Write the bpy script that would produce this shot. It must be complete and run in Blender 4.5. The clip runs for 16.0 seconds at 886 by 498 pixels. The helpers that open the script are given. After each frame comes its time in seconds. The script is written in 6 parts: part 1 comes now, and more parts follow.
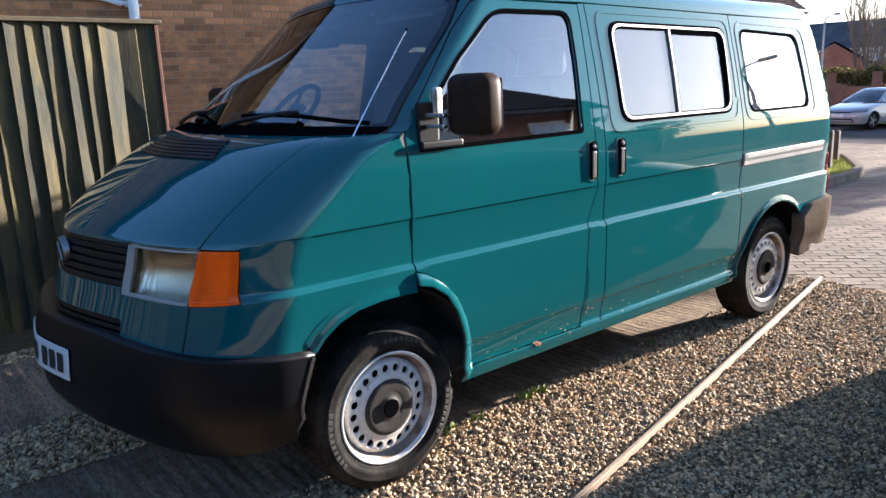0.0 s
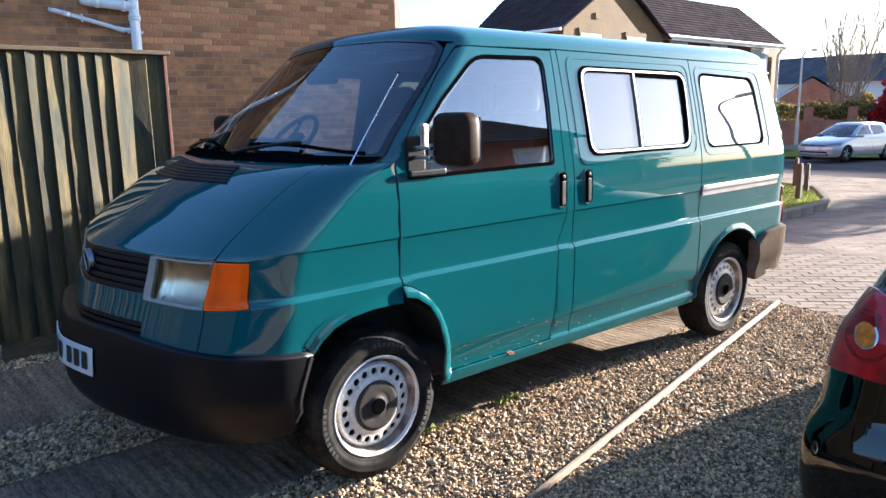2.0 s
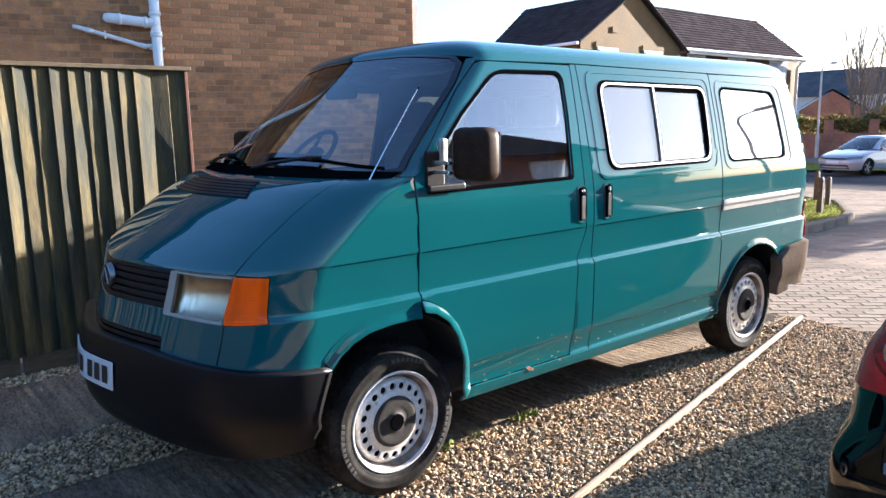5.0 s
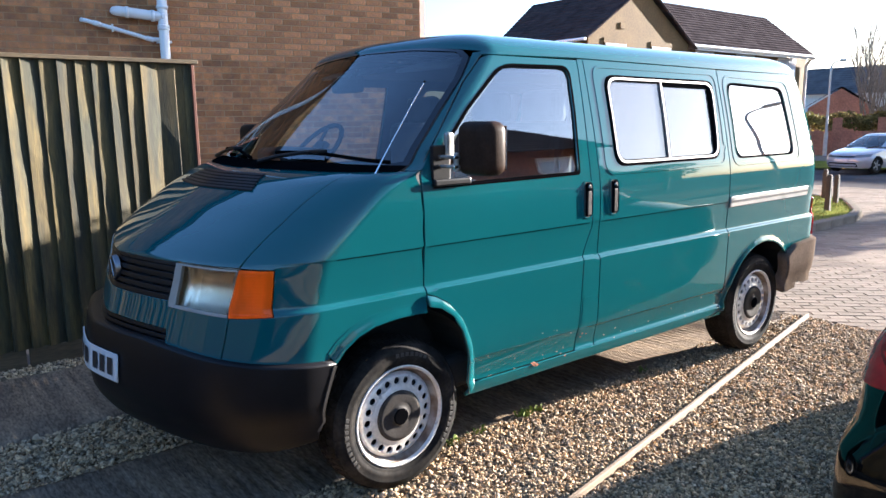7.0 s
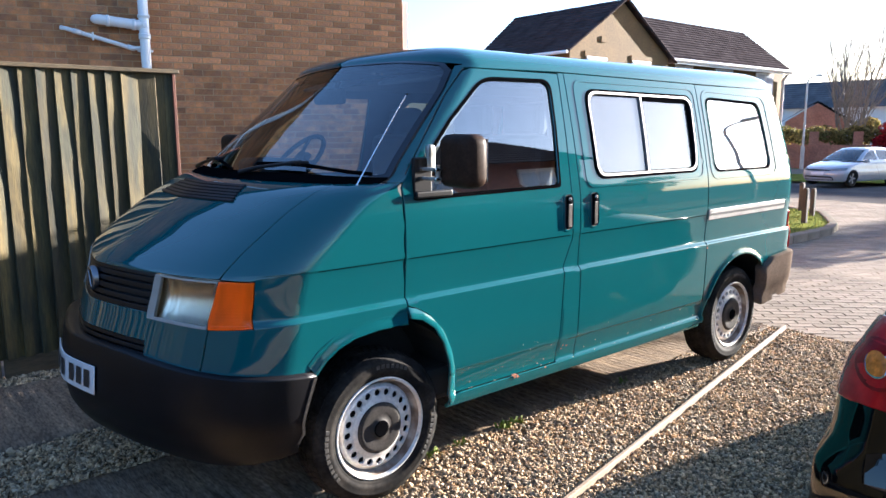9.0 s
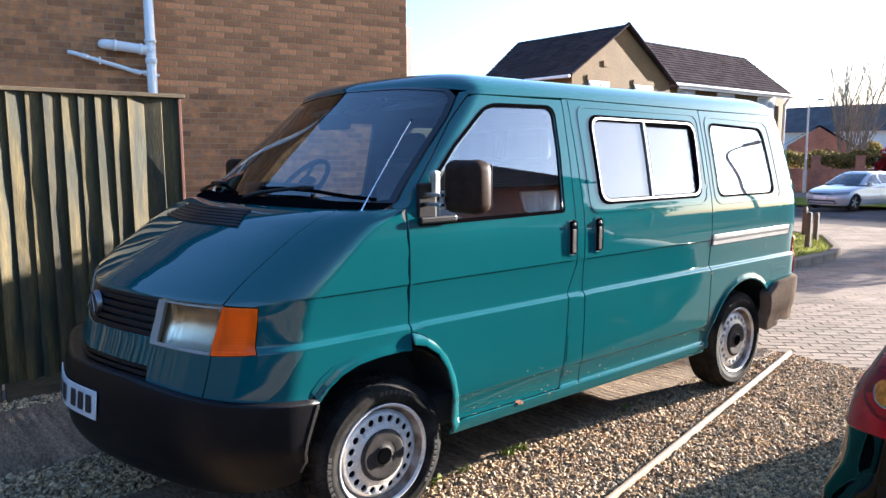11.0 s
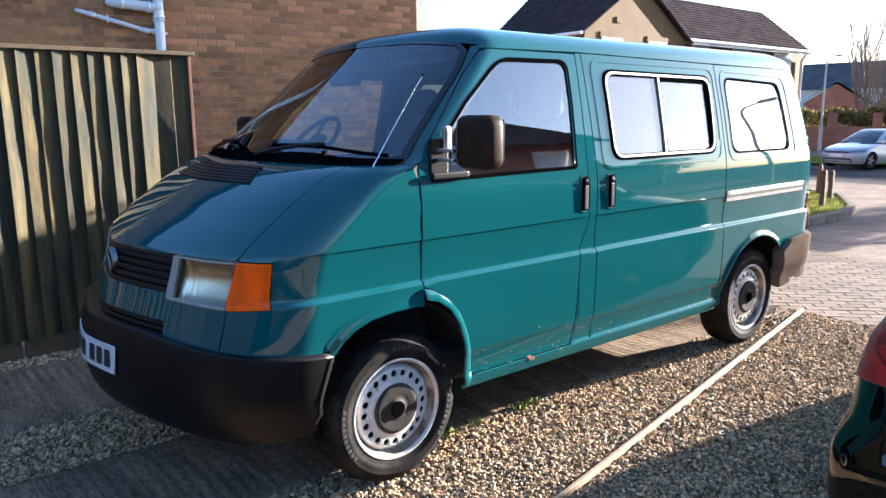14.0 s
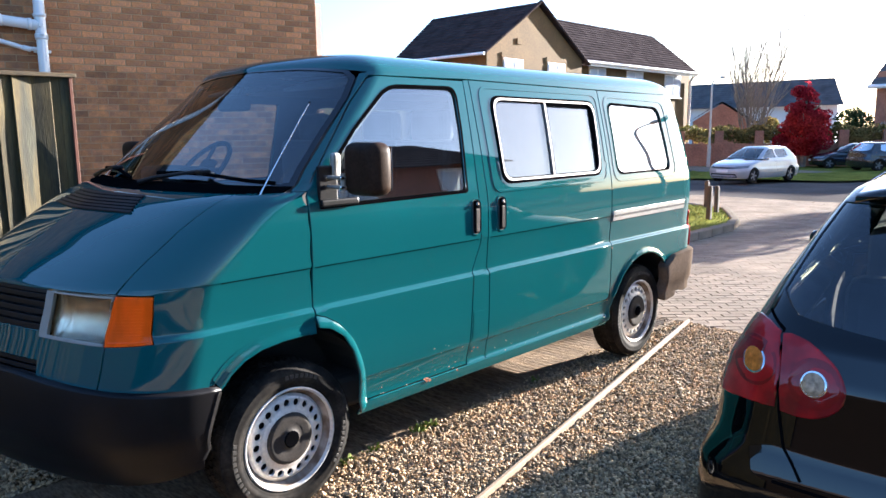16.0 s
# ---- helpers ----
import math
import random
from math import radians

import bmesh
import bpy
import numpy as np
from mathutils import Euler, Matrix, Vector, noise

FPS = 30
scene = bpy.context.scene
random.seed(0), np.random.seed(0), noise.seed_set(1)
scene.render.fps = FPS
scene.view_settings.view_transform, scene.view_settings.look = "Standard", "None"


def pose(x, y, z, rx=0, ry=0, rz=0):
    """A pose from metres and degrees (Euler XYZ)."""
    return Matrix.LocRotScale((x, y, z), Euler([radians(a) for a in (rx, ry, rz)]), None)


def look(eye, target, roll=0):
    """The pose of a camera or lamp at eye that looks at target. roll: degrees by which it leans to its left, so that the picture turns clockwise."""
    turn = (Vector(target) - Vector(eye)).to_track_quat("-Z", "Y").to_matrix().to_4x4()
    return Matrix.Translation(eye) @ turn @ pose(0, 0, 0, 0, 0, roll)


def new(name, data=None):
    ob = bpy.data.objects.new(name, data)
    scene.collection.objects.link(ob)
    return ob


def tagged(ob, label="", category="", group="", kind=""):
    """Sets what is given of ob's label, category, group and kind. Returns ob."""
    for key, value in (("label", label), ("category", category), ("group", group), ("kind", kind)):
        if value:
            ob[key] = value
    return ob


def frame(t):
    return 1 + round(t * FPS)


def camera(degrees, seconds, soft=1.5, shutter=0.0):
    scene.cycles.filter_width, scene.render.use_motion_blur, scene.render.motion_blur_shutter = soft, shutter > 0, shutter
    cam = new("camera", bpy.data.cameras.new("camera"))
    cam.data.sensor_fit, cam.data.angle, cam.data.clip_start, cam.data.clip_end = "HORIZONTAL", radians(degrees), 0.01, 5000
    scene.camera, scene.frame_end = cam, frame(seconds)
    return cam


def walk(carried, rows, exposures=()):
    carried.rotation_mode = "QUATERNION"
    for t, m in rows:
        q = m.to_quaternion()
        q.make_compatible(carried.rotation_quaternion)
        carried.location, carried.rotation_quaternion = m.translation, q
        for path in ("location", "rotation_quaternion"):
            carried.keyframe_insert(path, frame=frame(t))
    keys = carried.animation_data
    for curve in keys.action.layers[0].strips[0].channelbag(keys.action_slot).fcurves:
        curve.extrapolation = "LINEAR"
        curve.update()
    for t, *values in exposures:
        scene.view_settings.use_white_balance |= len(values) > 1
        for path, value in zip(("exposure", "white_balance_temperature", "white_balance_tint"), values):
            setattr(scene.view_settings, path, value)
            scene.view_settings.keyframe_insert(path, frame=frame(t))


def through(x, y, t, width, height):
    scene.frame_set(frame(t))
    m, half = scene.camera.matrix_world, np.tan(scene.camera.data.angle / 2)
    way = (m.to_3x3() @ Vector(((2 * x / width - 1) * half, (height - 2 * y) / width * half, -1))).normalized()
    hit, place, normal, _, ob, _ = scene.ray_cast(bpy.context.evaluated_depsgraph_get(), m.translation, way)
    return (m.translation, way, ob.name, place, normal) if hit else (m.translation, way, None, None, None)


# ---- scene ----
cam = camera(63.0, 16.0)
PATH = [
    (0, (-1.441, -2.081, 1.517), (-0.211, -0.566, 1.079), -2.2),
    (0.5, (-1.484, -2.289, 1.527), (-0.313, -0.739, 1.053), -0.2),
    (1, (-1.553, -2.372, 1.553), (-0.299, -0.861, 1.176), -1.8),
    (1.5, (-1.64, -2.373, 1.562), (-0.35, -0.889, 1.197), -2.4),
    (2, (-1.664, -2.362, 1.565), (-0.393, -0.864, 1.19), -1.0),
    (2.5, (-1.652, -2.358, 1.563), (-0.393, -0.851, 1.187), -1.1),
    (3, (-1.648, -2.346, 1.565), (-0.386, -0.831, 1.232), -0.9),
    (3.5, (-1.655, -2.348, 1.572), (-0.396, -0.82, 1.286), -0.9),
    (4, (-1.662, -2.341, 1.583), (-0.42, -0.8, 1.293), -0.7),
    (4.5, (-1.665, -2.345, 1.576), (-0.419, -0.815, 1.249), -1.1),
    (7, (-1.659, -2.341, 1.563), (-0.432, -0.801, 1.214), -0.8),
    (7.5, (-1.664, -2.339, 1.566), (-0.435, -0.802, 1.21), -0.3),
    (8, (-1.66, -2.343, 1.566), (-0.407, -0.824, 1.217), -0.2),
    (8.5, (-1.66, -2.349, 1.567), (-0.393, -0.838, 1.229), -0.3),
    (11, (-1.661, -2.338, 1.583), (-0.392, -0.815, 1.323), -0.2),
    (11.5, (-1.662, -2.339, 1.582), (-0.382, -0.824, 1.325), 0.0),
    (12, (-1.664, -2.341, 1.584), (-0.384, -0.823, 1.338), -0.4),
    (12.5, (-1.663, -2.342, 1.581), (-0.376, -0.833, 1.322), -0.6),
    (13, (-1.663, -2.348, 1.581), (-0.373, -0.843, 1.316), -0.1),
    (13.5, (-1.668, -2.347, 1.566), (-0.397, -0.835, 1.253), 0.3),
    (14, (-1.67, -2.339, 1.564), (-0.434, -0.809, 1.197), -0.5),
    (14.5, (-1.655, -2.349, 1.572), (-0.381, -0.842, 1.248), -0.3),
    (15, (-1.636, -2.371, 1.587), (-0.309, -0.899, 1.319), -0.6),
    (15.5, (-1.623, -2.389, 1.601), (-0.237, -0.969, 1.349), -0.5),
    (16, (-1.62, -2.412, 1.601), (-0.199, -1.043, 1.279), -0.6),
]
walk(cam, [(t, look(eye, target, roll)) for t, eye, target, roll in PATH], [(0.0, 2.9, 5600, 14), (1.0, 3.05, 5600, 14), (3.0, 3.18, 5600, 14), (16.0, 3.18, 5600, 14)])

# ---- sky and sun ----
SUN_AZ, SUN_EL = -8.8, 11.5      # degrees from +x, above the horizon
world = bpy.data.worlds.new("sky")
scene.world = world
world.use_nodes = True
wn = world.node_tree.nodes
sky = wn.new("ShaderNodeTexSky")
sky.sky_type = "NISHITA"
sky.sun_disc = False
sky.sun_elevation = radians(SUN_EL)
sky.sun_rotation = radians(90 - SUN_AZ)
sky.dust_density = 2.2
sky.ozone_density = 3.2
wn["Background"].inputs["Strength"].default_value = 0.06
world.node_tree.links.new(sky.outputs[0], wn["Background"].inputs["Color"])
sun_data = bpy.data.lights.new("sun", "SUN")
sun_data.energy, sun_data.angle, sun_data.color = 5.0, radians(0.6), (1.0, 0.87, 0.68)
sun = new("sun", sun_data)
_az, _el = radians(SUN_AZ), radians(SUN_EL)
sun.matrix_world = look((30 * math.cos(_az), 30 * math.sin(_az), 30 * math.tan(_el)), (0, 0, 0))

# ---- materials ----
def mat(name, base, rough=0.5, metal=0.0, vary=0.0, scale=6.0, fine=0.0, fine_scale=80.0, bump=0.0, bump_scale=60.0,
        coat=0.0, spec=0.5, second=None, island=0.0, stretch=None, rough_vary=0.0, obj_random=0.0, emit=0.0, normal_dist=0.02, coat_rough=0.03):
    """A node material: base colour varied by a broad and a fine noise, with bump, wear in the roughness, and per-piece variation."""
    m = bpy.data.materials.new(name)
    m.use_nodes = True
    nt = m.node_tree
    n, l = nt.nodes, nt.links
    p = n["Principled BSDF"]
    p.inputs["Roughness"].default_value = rough
    p.inputs["Metallic"].default_value = metal
    p.inputs["Coat Weight"].default_value = coat
    p.inputs["Coat Roughness"].default_value = coat_rough
    p.inputs["Specular IOR Level"].default_value = spec
    tc = n.new("ShaderNodeTexCoord")
    mp = n.new("ShaderNodeMapping")
    l.new(tc.outputs["Object"], mp.inputs["Vector"])
    if stretch:
        mp.inputs["Scale"].default_value = stretch
    rgb = n.new("ShaderNodeRGB")
    rgb.outputs[0].default_value = (*base, 1)
    col = rgb.outputs[0]

    def noise_tex(s, detail=5.0):
        t = n.new("ShaderNodeTexNoise")
        t.inputs["Scale"].default_value = s
        t.inputs["Detail"].default_value = detail
        l.new(mp.outputs[0], t.inputs["Vector"])
        return t.outputs["Fac"]

    def ranged(fac, lo, hi, a=0.3, b=0.7):
        r = n.new("ShaderNodeMapRange")
        for i, v in zip((1, 2, 3, 4), (a, b, lo, hi)):
            r.inputs[i].default_value = v
        l.new(fac, r.inputs[0])
        return r.outputs[0]

    def times(c, fac):
        mx = n.new("ShaderNodeMix")
        mx.data_type, mx.blend_type = "RGBA", "MULTIPLY"
        mx.inputs[0].default_value = 1.0
        l.new(c, mx.inputs[6])
        l.new(fac, mx.inputs[7])
        return mx.outputs[2]

    if second:
        mx = n.new("ShaderNodeMix")
        mx.data_type = "RGBA"
        l.new(ranged(noise_tex(scale * 0.7), 0, 1, 0.42, 0.62), mx.inputs[0])
        l.new(col, mx.inputs[6])
        mx.inputs[7].default_value = (*second, 1)
        col = mx.outputs[2]
    if vary:
        col = times(col, ranged(noise_tex(scale), 1 - vary, 1 + vary))
    if fine:
        col = times(col, ranged(noise_tex(fine_scale, 3.0), 1 - fine, 1 + fine))
    if island:
        g = n.new("ShaderNodeNewGeometry")
        col = times(col, ranged(g.outputs["Random Per Island"], 1 - island, 1 + island, 0, 1))
    if obj_random:
        o = n.new("ShaderNodeObjectInfo")
        col = times(col, ranged(o.outputs["Random"], 1 - obj_random, 1 + obj_random, 0, 1))
    l.new(col, p.inputs["Base Color"])
    if rough_vary:
        l.new(ranged(noise_tex(scale * 2), max(0, rough - rough_vary), min(1, rough + rough_vary)), p.inputs["Roughness"])
    if bump:
        b = n.new("ShaderNodeBump")
        b.inputs["Strength"].default_value = bump
        b.inputs["Distance"].default_value = normal_dist
        l.new(noise_tex(bump_scale), b.inputs["Height"])
        l.new(b.outputs[0], p.inputs["Normal"])
    if emit:
        p.inputs["Emission Color"].default_value = (*base, 1)
        p.inputs["Emission Strength"].default_value = emit
    return m


def glass_mat(name, tint, gloss=1.45, rough=0.0, body=0.0, body_col=(0.02, 0.02, 0.025)):
    """Thin pane: what lies behind shows through its tint, with a mirror gloss by Fresnel; body adds an opaque film."""
    m = bpy.data.materials.new(name)
    m.use_nodes = True
    n, l = m.node_tree.nodes, m.node_tree.links
    n.remove(n["Principled BSDF"])
    tr = n.new("ShaderNodeBsdfTransparent")
    tr.inputs[0].default_value = (*tint, 1)
    base = tr.outputs[0]
    if body:
        d = n.new("ShaderNodeBsdfDiffuse")
        d.inputs[0].default_value = (*body_col, 1)
        mb = n.new("ShaderNodeMixShader")
        mb.inputs[0].default_value = body
        l.new(base, mb.inputs[1])
        l.new(d.outputs[0], mb.inputs[2])
        base = mb.outputs[0]
    gl = n.new("ShaderNodeBsdfGlossy")
    gl.inputs["Roughness"].default_value = rough
    fr = n.new("ShaderNodeFresnel")
    fr.inputs[0].default_value = gloss
    mx = n.new("ShaderNodeMixShader")
    l.new(fr.outputs[0], mx.inputs[0])
    l.new(base, mx.inputs[1])
    l.new(gl.outputs[0], mx.inputs[2])
    l.new(mx.outputs[0], n["Material Output"].inputs[0])
    return m


PAINT = mat("teal_paint", (0.007, 0.072, 0.080), 0.5, 0.0, vary=0.03, scale=2, coat=1.0, spec=0.0, bump=0.012, bump_scale=3, normal_dist=0.01, coat_rough=0.018)
PAINT.node_tree.nodes["Principled BSDF"].inputs["Coat IOR"].default_value = 1.6
BLACK_PLASTIC = mat("black_plastic", (0.0045, 0.004, 0.005), 0.4, spec=0.2, vary=0.25, scale=9, fine=0.15, bump=0.08, bump_scale=350, normal_dist=0.002)
GREY_PLASTIC = mat("faded_plastic", (0.032, 0.028, 0.025), 0.65, spec=0.12, vary=0.3, scale=7, fine=0.2, bump=0.1, bump_scale=300, normal_dist=0.002)
SEAL = mat("rubber_seal", (0.003, 0.003, 0.0035), 0.9, vary=0.2, spec=0.0)
RUBBER = mat("tyre_rubber", (0.010, 0.0095, 0.009), 0.75, spec=0.06, vary=0.35, scale=12, fine=0.3, fine_scale=60, second=(0.024, 0.021, 0.018), bump=0.15, bump_scale=200, normal_dist=0.003)
STEEL = mat("silver_wheel_paint", (0.56, 0.56, 0.555), 0.36, 0.3, vary=0.14, scale=14, fine=0.14, second=(0.54, 0.51, 0.47), rough_vary=0.1)
CHROME = mat("chrome", (0.7, 0.7, 0.7), 0.15, 1.0, vary=0.05)
BARE_METAL = mat("scuffed_metal", (0.3, 0.29, 0.27), 0.45, 0.8, vary=0.3, scale=20)
# gloss values above real glass brighten the sky reflections; the highest adds no real film
GLASS = glass_mat("window_glass", (0.66, 0.74, 0.70), 3.2)
FAR_GLASS = glass_mat("plain_window_glass", (0.84, 0.90, 0.84), 1.45)
SCREEN_GLASS = glass_mat("windscreen_glass", (0.82, 0.90, 0.84), 2.5)
PRIVACY = glass_mat("boosted_gloss_window", (0.15, 0.16, 0.17), 6.0, body=0.3)
CURTAINED = glass_mat("curtained_window_glass", (0.3, 0.31, 0.32), 2.3, body=0.35, body_col=(0.30, 0.31, 0.33))
LENS = glass_mat("clear_lens", (0.93, 0.93, 0.93), 1.45)
AMBER = mat("amber_lens", (0.9, 0.10, 0.0), 0.3, vary=0.25, scale=14, coat=0.35, spec=0.1, stretch=(1, 1, 0.25))
RED_LENS = mat("red_lens", (0.40, 0.006, 0.008), 0.25, vary=0.45, scale=9, second=(0.16, 0.003, 0.006), coat=0.7, spec=0.1, coat_rough=0.015)
REFLECTOR = mat("lamp_reflector", (0.95, 0.80, 0.60), 0.2, 1.0, vary=0.2, scale=22, bump=0.12, bump_scale=20, stretch=(1, 3, 1), normal_dist=0.01)
DARK = mat("dark_void", (0.008, 0.008, 0.008), 0.9)
UNDER = mat("underseal", (0.015, 0.014, 0.013), 0.85, vary=0.3)
CABIN = mat("cabin_trim", (0.045, 0.045, 0.05), 0.75, vary=0.15, scale=10)
CLOTH = mat("seat_cloth", (0.06, 0.065, 0.08), 0.95, vary=0.2, fine=0.2, fine_scale=200)
PLATE = mat("plate_white", (0.6, 0.6, 0.59), 0.35, vary=0.05)
INK = mat("plate_ink", (0.015, 0.015, 0.017), 0.5)
RUST = mat("rust", (0.2, 0.06, 0.02), 0.85, vary=0.4, scale=40)
BRICK = mat("brick", (0.56, 0.235, 0.085), 0.85, vary=0.2, scale=14, fine=0.18, fine_scale=90, island=0.34, obj_random=0.34, bump=0.25, bump_scale=90, second=(0.42, 0.19, 0.09), normal_dist=0.006)
MORTAR = mat("mortar", (0.40, 0.25, 0.13), 0.9, vary=0.2, scale=8, bump=0.2)
UPVC = mat("white_pvc", (0.78, 0.78, 0.77), 0.3, vary=0.04, scale=5)
FENCE_WOOD = mat("weathered_fence_board", (0.070, 0.050, 0.014), 0.8, vary=0.3, scale=3, fine=0.3, fine_scale=18, stretch=(6, 6, 0.7), second=(0.022, 0.022, 0.010), obj_random=0.25, bump=0.35, bump_scale=30, normal_dist=0.006)
FENCE_CAP = mat("fence_rail_wood", (0.085, 0.06, 0.03), 0.8, vary=0.3, scale=3, fine=0.3, fine_scale=20, stretch=(0.7, 6, 6), bump=0.3, bump_scale=30, normal_dist=0.005)
CONCRETE = mat("brushed_concrete", (0.19, 0.137, 0.09), 0.9, vary=0.3, scale=2.5, fine=0.45, fine_scale=22, second=(0.145, 0.11, 0.078), bump=0.6, bump_scale=40, stretch=(4, 1, 1), normal_dist=0.01, spec=0.1)
EDGING = mat("timber_edging", (0.21, 0.145, 0.09), 0.8, vary=0.2, scale=3, fine=0.2, fine_scale=30, stretch=(1, 8, 8), bump=0.2, bump_scale=40, normal_dist=0.004)
GRAVEL_BED = mat("gravel_bed", (0.215, 0.152, 0.083), 0.95, vary=0.3, scale=5, fine=0.55, fine_scale=55, bump=1.0, bump_scale=55, normal_dist=0.02)
STONE = mat("gravel_stone", (0.42, 0.285, 0.15), 0.8, vary=0.15, scale=20, fine=0.2, fine_scale=150, island=0.72, second=(0.305, 0.228, 0.14), bump=0.2, bump_scale=160, normal_dist=0.003)
PAVER = mat("block_paver", (0.245, 0.20, 0.158), 0.85, vary=0.18, scale=1.2, fine=0.2, fine_scale=70, island=0.14, obj_random=0.14, second=(0.20, 0.165, 0.135), bump=0.3, bump_scale=90, normal_dist=0.004, spec=0.01)
PAVE_SAND = mat("paving_sand", (0.18, 0.14, 0.105), 0.95, vary=0.2, spec=0.0)
ASPHALT = mat("asphalt", (0.10, 0.092, 0.088), 0.85, vary=0.2, scale=0.6, fine=0.25, fine_scale=60, bump=0.3, bump_scale=120, normal_dist=0.006, spec=0.0)
KERB = mat("kerb_concrete", (0.21, 0.185, 0.15), 0.85, spec=0.0, vary=0.2, scale=4, fine=0.15, bump=0.2)
GRASS_SOIL = mat("lawn", (0.14, 0.15, 0.035), 0.9, vary=0.35, scale=1.5, fine=0.4, fine_scale=30, bump=0.8, bump_scale=40, spec=0.0)
GRASS = mat("grass_blade", (0.17, 0.19, 0.045), 0.8, spec=0.1, island=0.4, vary=0.2)
ROOF_TILE = mat("dark_roof_tile", (0.05, 0.042, 0.043), 0.95, vary=0.3, scale=2, island=0.25, spec=0.0)
BUFF_BRICK = mat("buff_brick", (0.135, 0.080, 0.026), 0.88, vary=0.15, scale=1.2, fine=0.18, fine_scale=14)
SLATE = mat("grey_slate", (0.11, 0.105, 0.108), 0.9, vary=0.25, scale=1, island=0.2, spec=0.0)
RED_BRICK = mat("red_brick", (0.33, 0.15, 0.095), 0.88, vary=0.18, scale=1.5, fine=0.2, fine_scale=12)


def leaf_mat(name, base, second, island=0.4, through=0.45, scale=0.7):
    """Thin leaves: a matt face that also lets light through."""
    m = mat(name, base, 0.75, spec=0.1, island=island, second=second, scale=scale)
    n, l = m.node_tree.nodes, m.node_tree.links
    p = n["Principled BSDF"]
    t = n.new("ShaderNodeBsdfTranslucent")
    l.new(p.inputs["Base Color"].links[0].from_socket, t.inputs[0])
    mx = n.new("ShaderNodeMixShader")
    mx.inputs[0].default_value = through
    l.new(p.outputs[0], mx.inputs[1])
    l.new(t.outputs[0], mx.inputs[2])
    l.new(mx.outputs[0], n["Material Output"].inputs[0])
    return m

# ---- mesh helpers ----
from mathutils.geometry import delaunay_2d_cdt


def empty(name, label, category, m=None, group="", kind=""):
    ob = new(name)
    ob.empty_display_size = 0.1
    if m is not None:
        ob.matrix_world = m
    return tagged(ob, label, category, group, kind)


def link(name, me, material, parent=None, label="", kind=""):
    if material is not None:
        me.materials.append(material)
    ob = new(name, me)
    if parent is not None:
        ob.parent = parent
    return tagged(ob, label, kind=kind)


def part(name, bm, material, parent=None, label="", smooth=False, kind=""):
    me = bpy.data.meshes.new(name)
    bm.to_mesh(me)
    bm.free()
    if smooth:
        me.shade_smooth()
    return link(name, me, material, parent, label, kind)


def raw(name, verts, faces, material, parent=None, label="", smooth=False, kind=""):
    me = bpy.data.meshes.new(name)
    me.from_pydata([tuple(v) for v in verts], [], [tuple(f) for f in faces])
    if smooth:
        me.shade_smooth()
    me.update()
    return link(name, me, material, parent, label, kind)


def box(size, centre=(0, 0, 0), bevel=0.0, segments=2, turn=None):
    """A box as a bmesh, with rounded edges."""
    bm = bmesh.new()
    bmesh.ops.create_cube(bm, size=1.0)
    bmesh.ops.scale(bm, vec=size, verts=bm.verts)
    if bevel:
        bmesh.ops.bevel(bm, geom=bm.edges[:], offset=bevel, segments=segments, affect="EDGES", profile=0.5)
    if turn is not None:
        bmesh.ops.transform(bm, matrix=turn.to_4x4(), verts=bm.verts)
    bmesh.ops.translate(bm, vec=centre, verts=bm.verts)
    return bm


def tube(points, radius, sides=10, cap=True):
    """A round bar along points; radius may be one number or one for each point."""
    pts = [Vector(p) for p in points]
    rad = radius if isinstance(radius, (list, tuple)) else [radius] * len(pts)
    bm = bmesh.new()
    rings = []
    up = None
    for i, p in enumerate(pts):
        d = (pts[min(i + 1, len(pts) - 1)] - pts[max(i - 1, 0)]).normalized()
        if up is None:
            up = Vector((0, 0, 1)) if abs(d.z) < 0.9 else Vector((1, 0, 0))
        side = d.cross(up).normalized()
        up = side.cross(d).normalized()
        rings.append([bm.verts.new(p + rad[i] * (math.cos(a) * side + math.sin(a) * up)) for a in (2 * math.pi * k / sides for k in range(sides))])
    for a, b in zip(rings, rings[1:]):
        for k in range(sides):
            bm.faces.new((a[k], a[(k + 1) % sides], b[(k + 1) % sides], b[k]))
    if cap:
        bm.faces.new(rings[0][::-1])
        bm.faces.new(rings[-1])
    return bm


def lathe(profile, segments=48, axis="y"):
    """Turns a profile of (radius, along) about an axis through the origin."""
    bm = bmesh.new()
    rings = []
    for r, h in profile:
        ring = []
        for k in range(segments):
            a = 2 * math.pi * k / segments
            c, s = r * math.cos(a), r * math.sin(a)
            ring.append(bm.verts.new((c, h, s) if axis == "y" else (c, s, h) if axis == "z" else (h, c, s)))
        rings.append(ring)
    for a, b in zip(rings, rings[1:]):
        for k in range(segments):
            bm.faces.new((a[k], a[(k + 1) % segments], b[(k + 1) % segments], b[k]))
    bmesh.ops.remove_doubles(bm, verts=bm.verts, dist=1e-5)
    bmesh.ops.recalc_face_normals(bm, faces=bm.faces)
    return bm


def rounded(points, radius=0.03, steps=5):
    """A closed outline with rounded corners; a point may carry a radius of its own as a third number."""
    out = []
    n = len(points)
    for i, p in enumerate(points):
        a, b, c = (Vector(q[:2]) for q in (points[i - 1], p, points[(i + 1) % n]))
        r = p[2] if len(p) > 2 else radius
        d1, d2 = a - b, c - b
        r = min(r, d1.length * 0.45, d2.length * 0.45)
        if r < 1e-4:
            out.append(tuple(b))
            continue
        s, e = b + d1.normalized() * r, b + d2.normalized() * r
        for k in range(steps + 1):
            t = k / steps
            out.append(tuple((1 - t) ** 2 * s + 2 * t * (1 - t) * b + t * t * e))
    return out


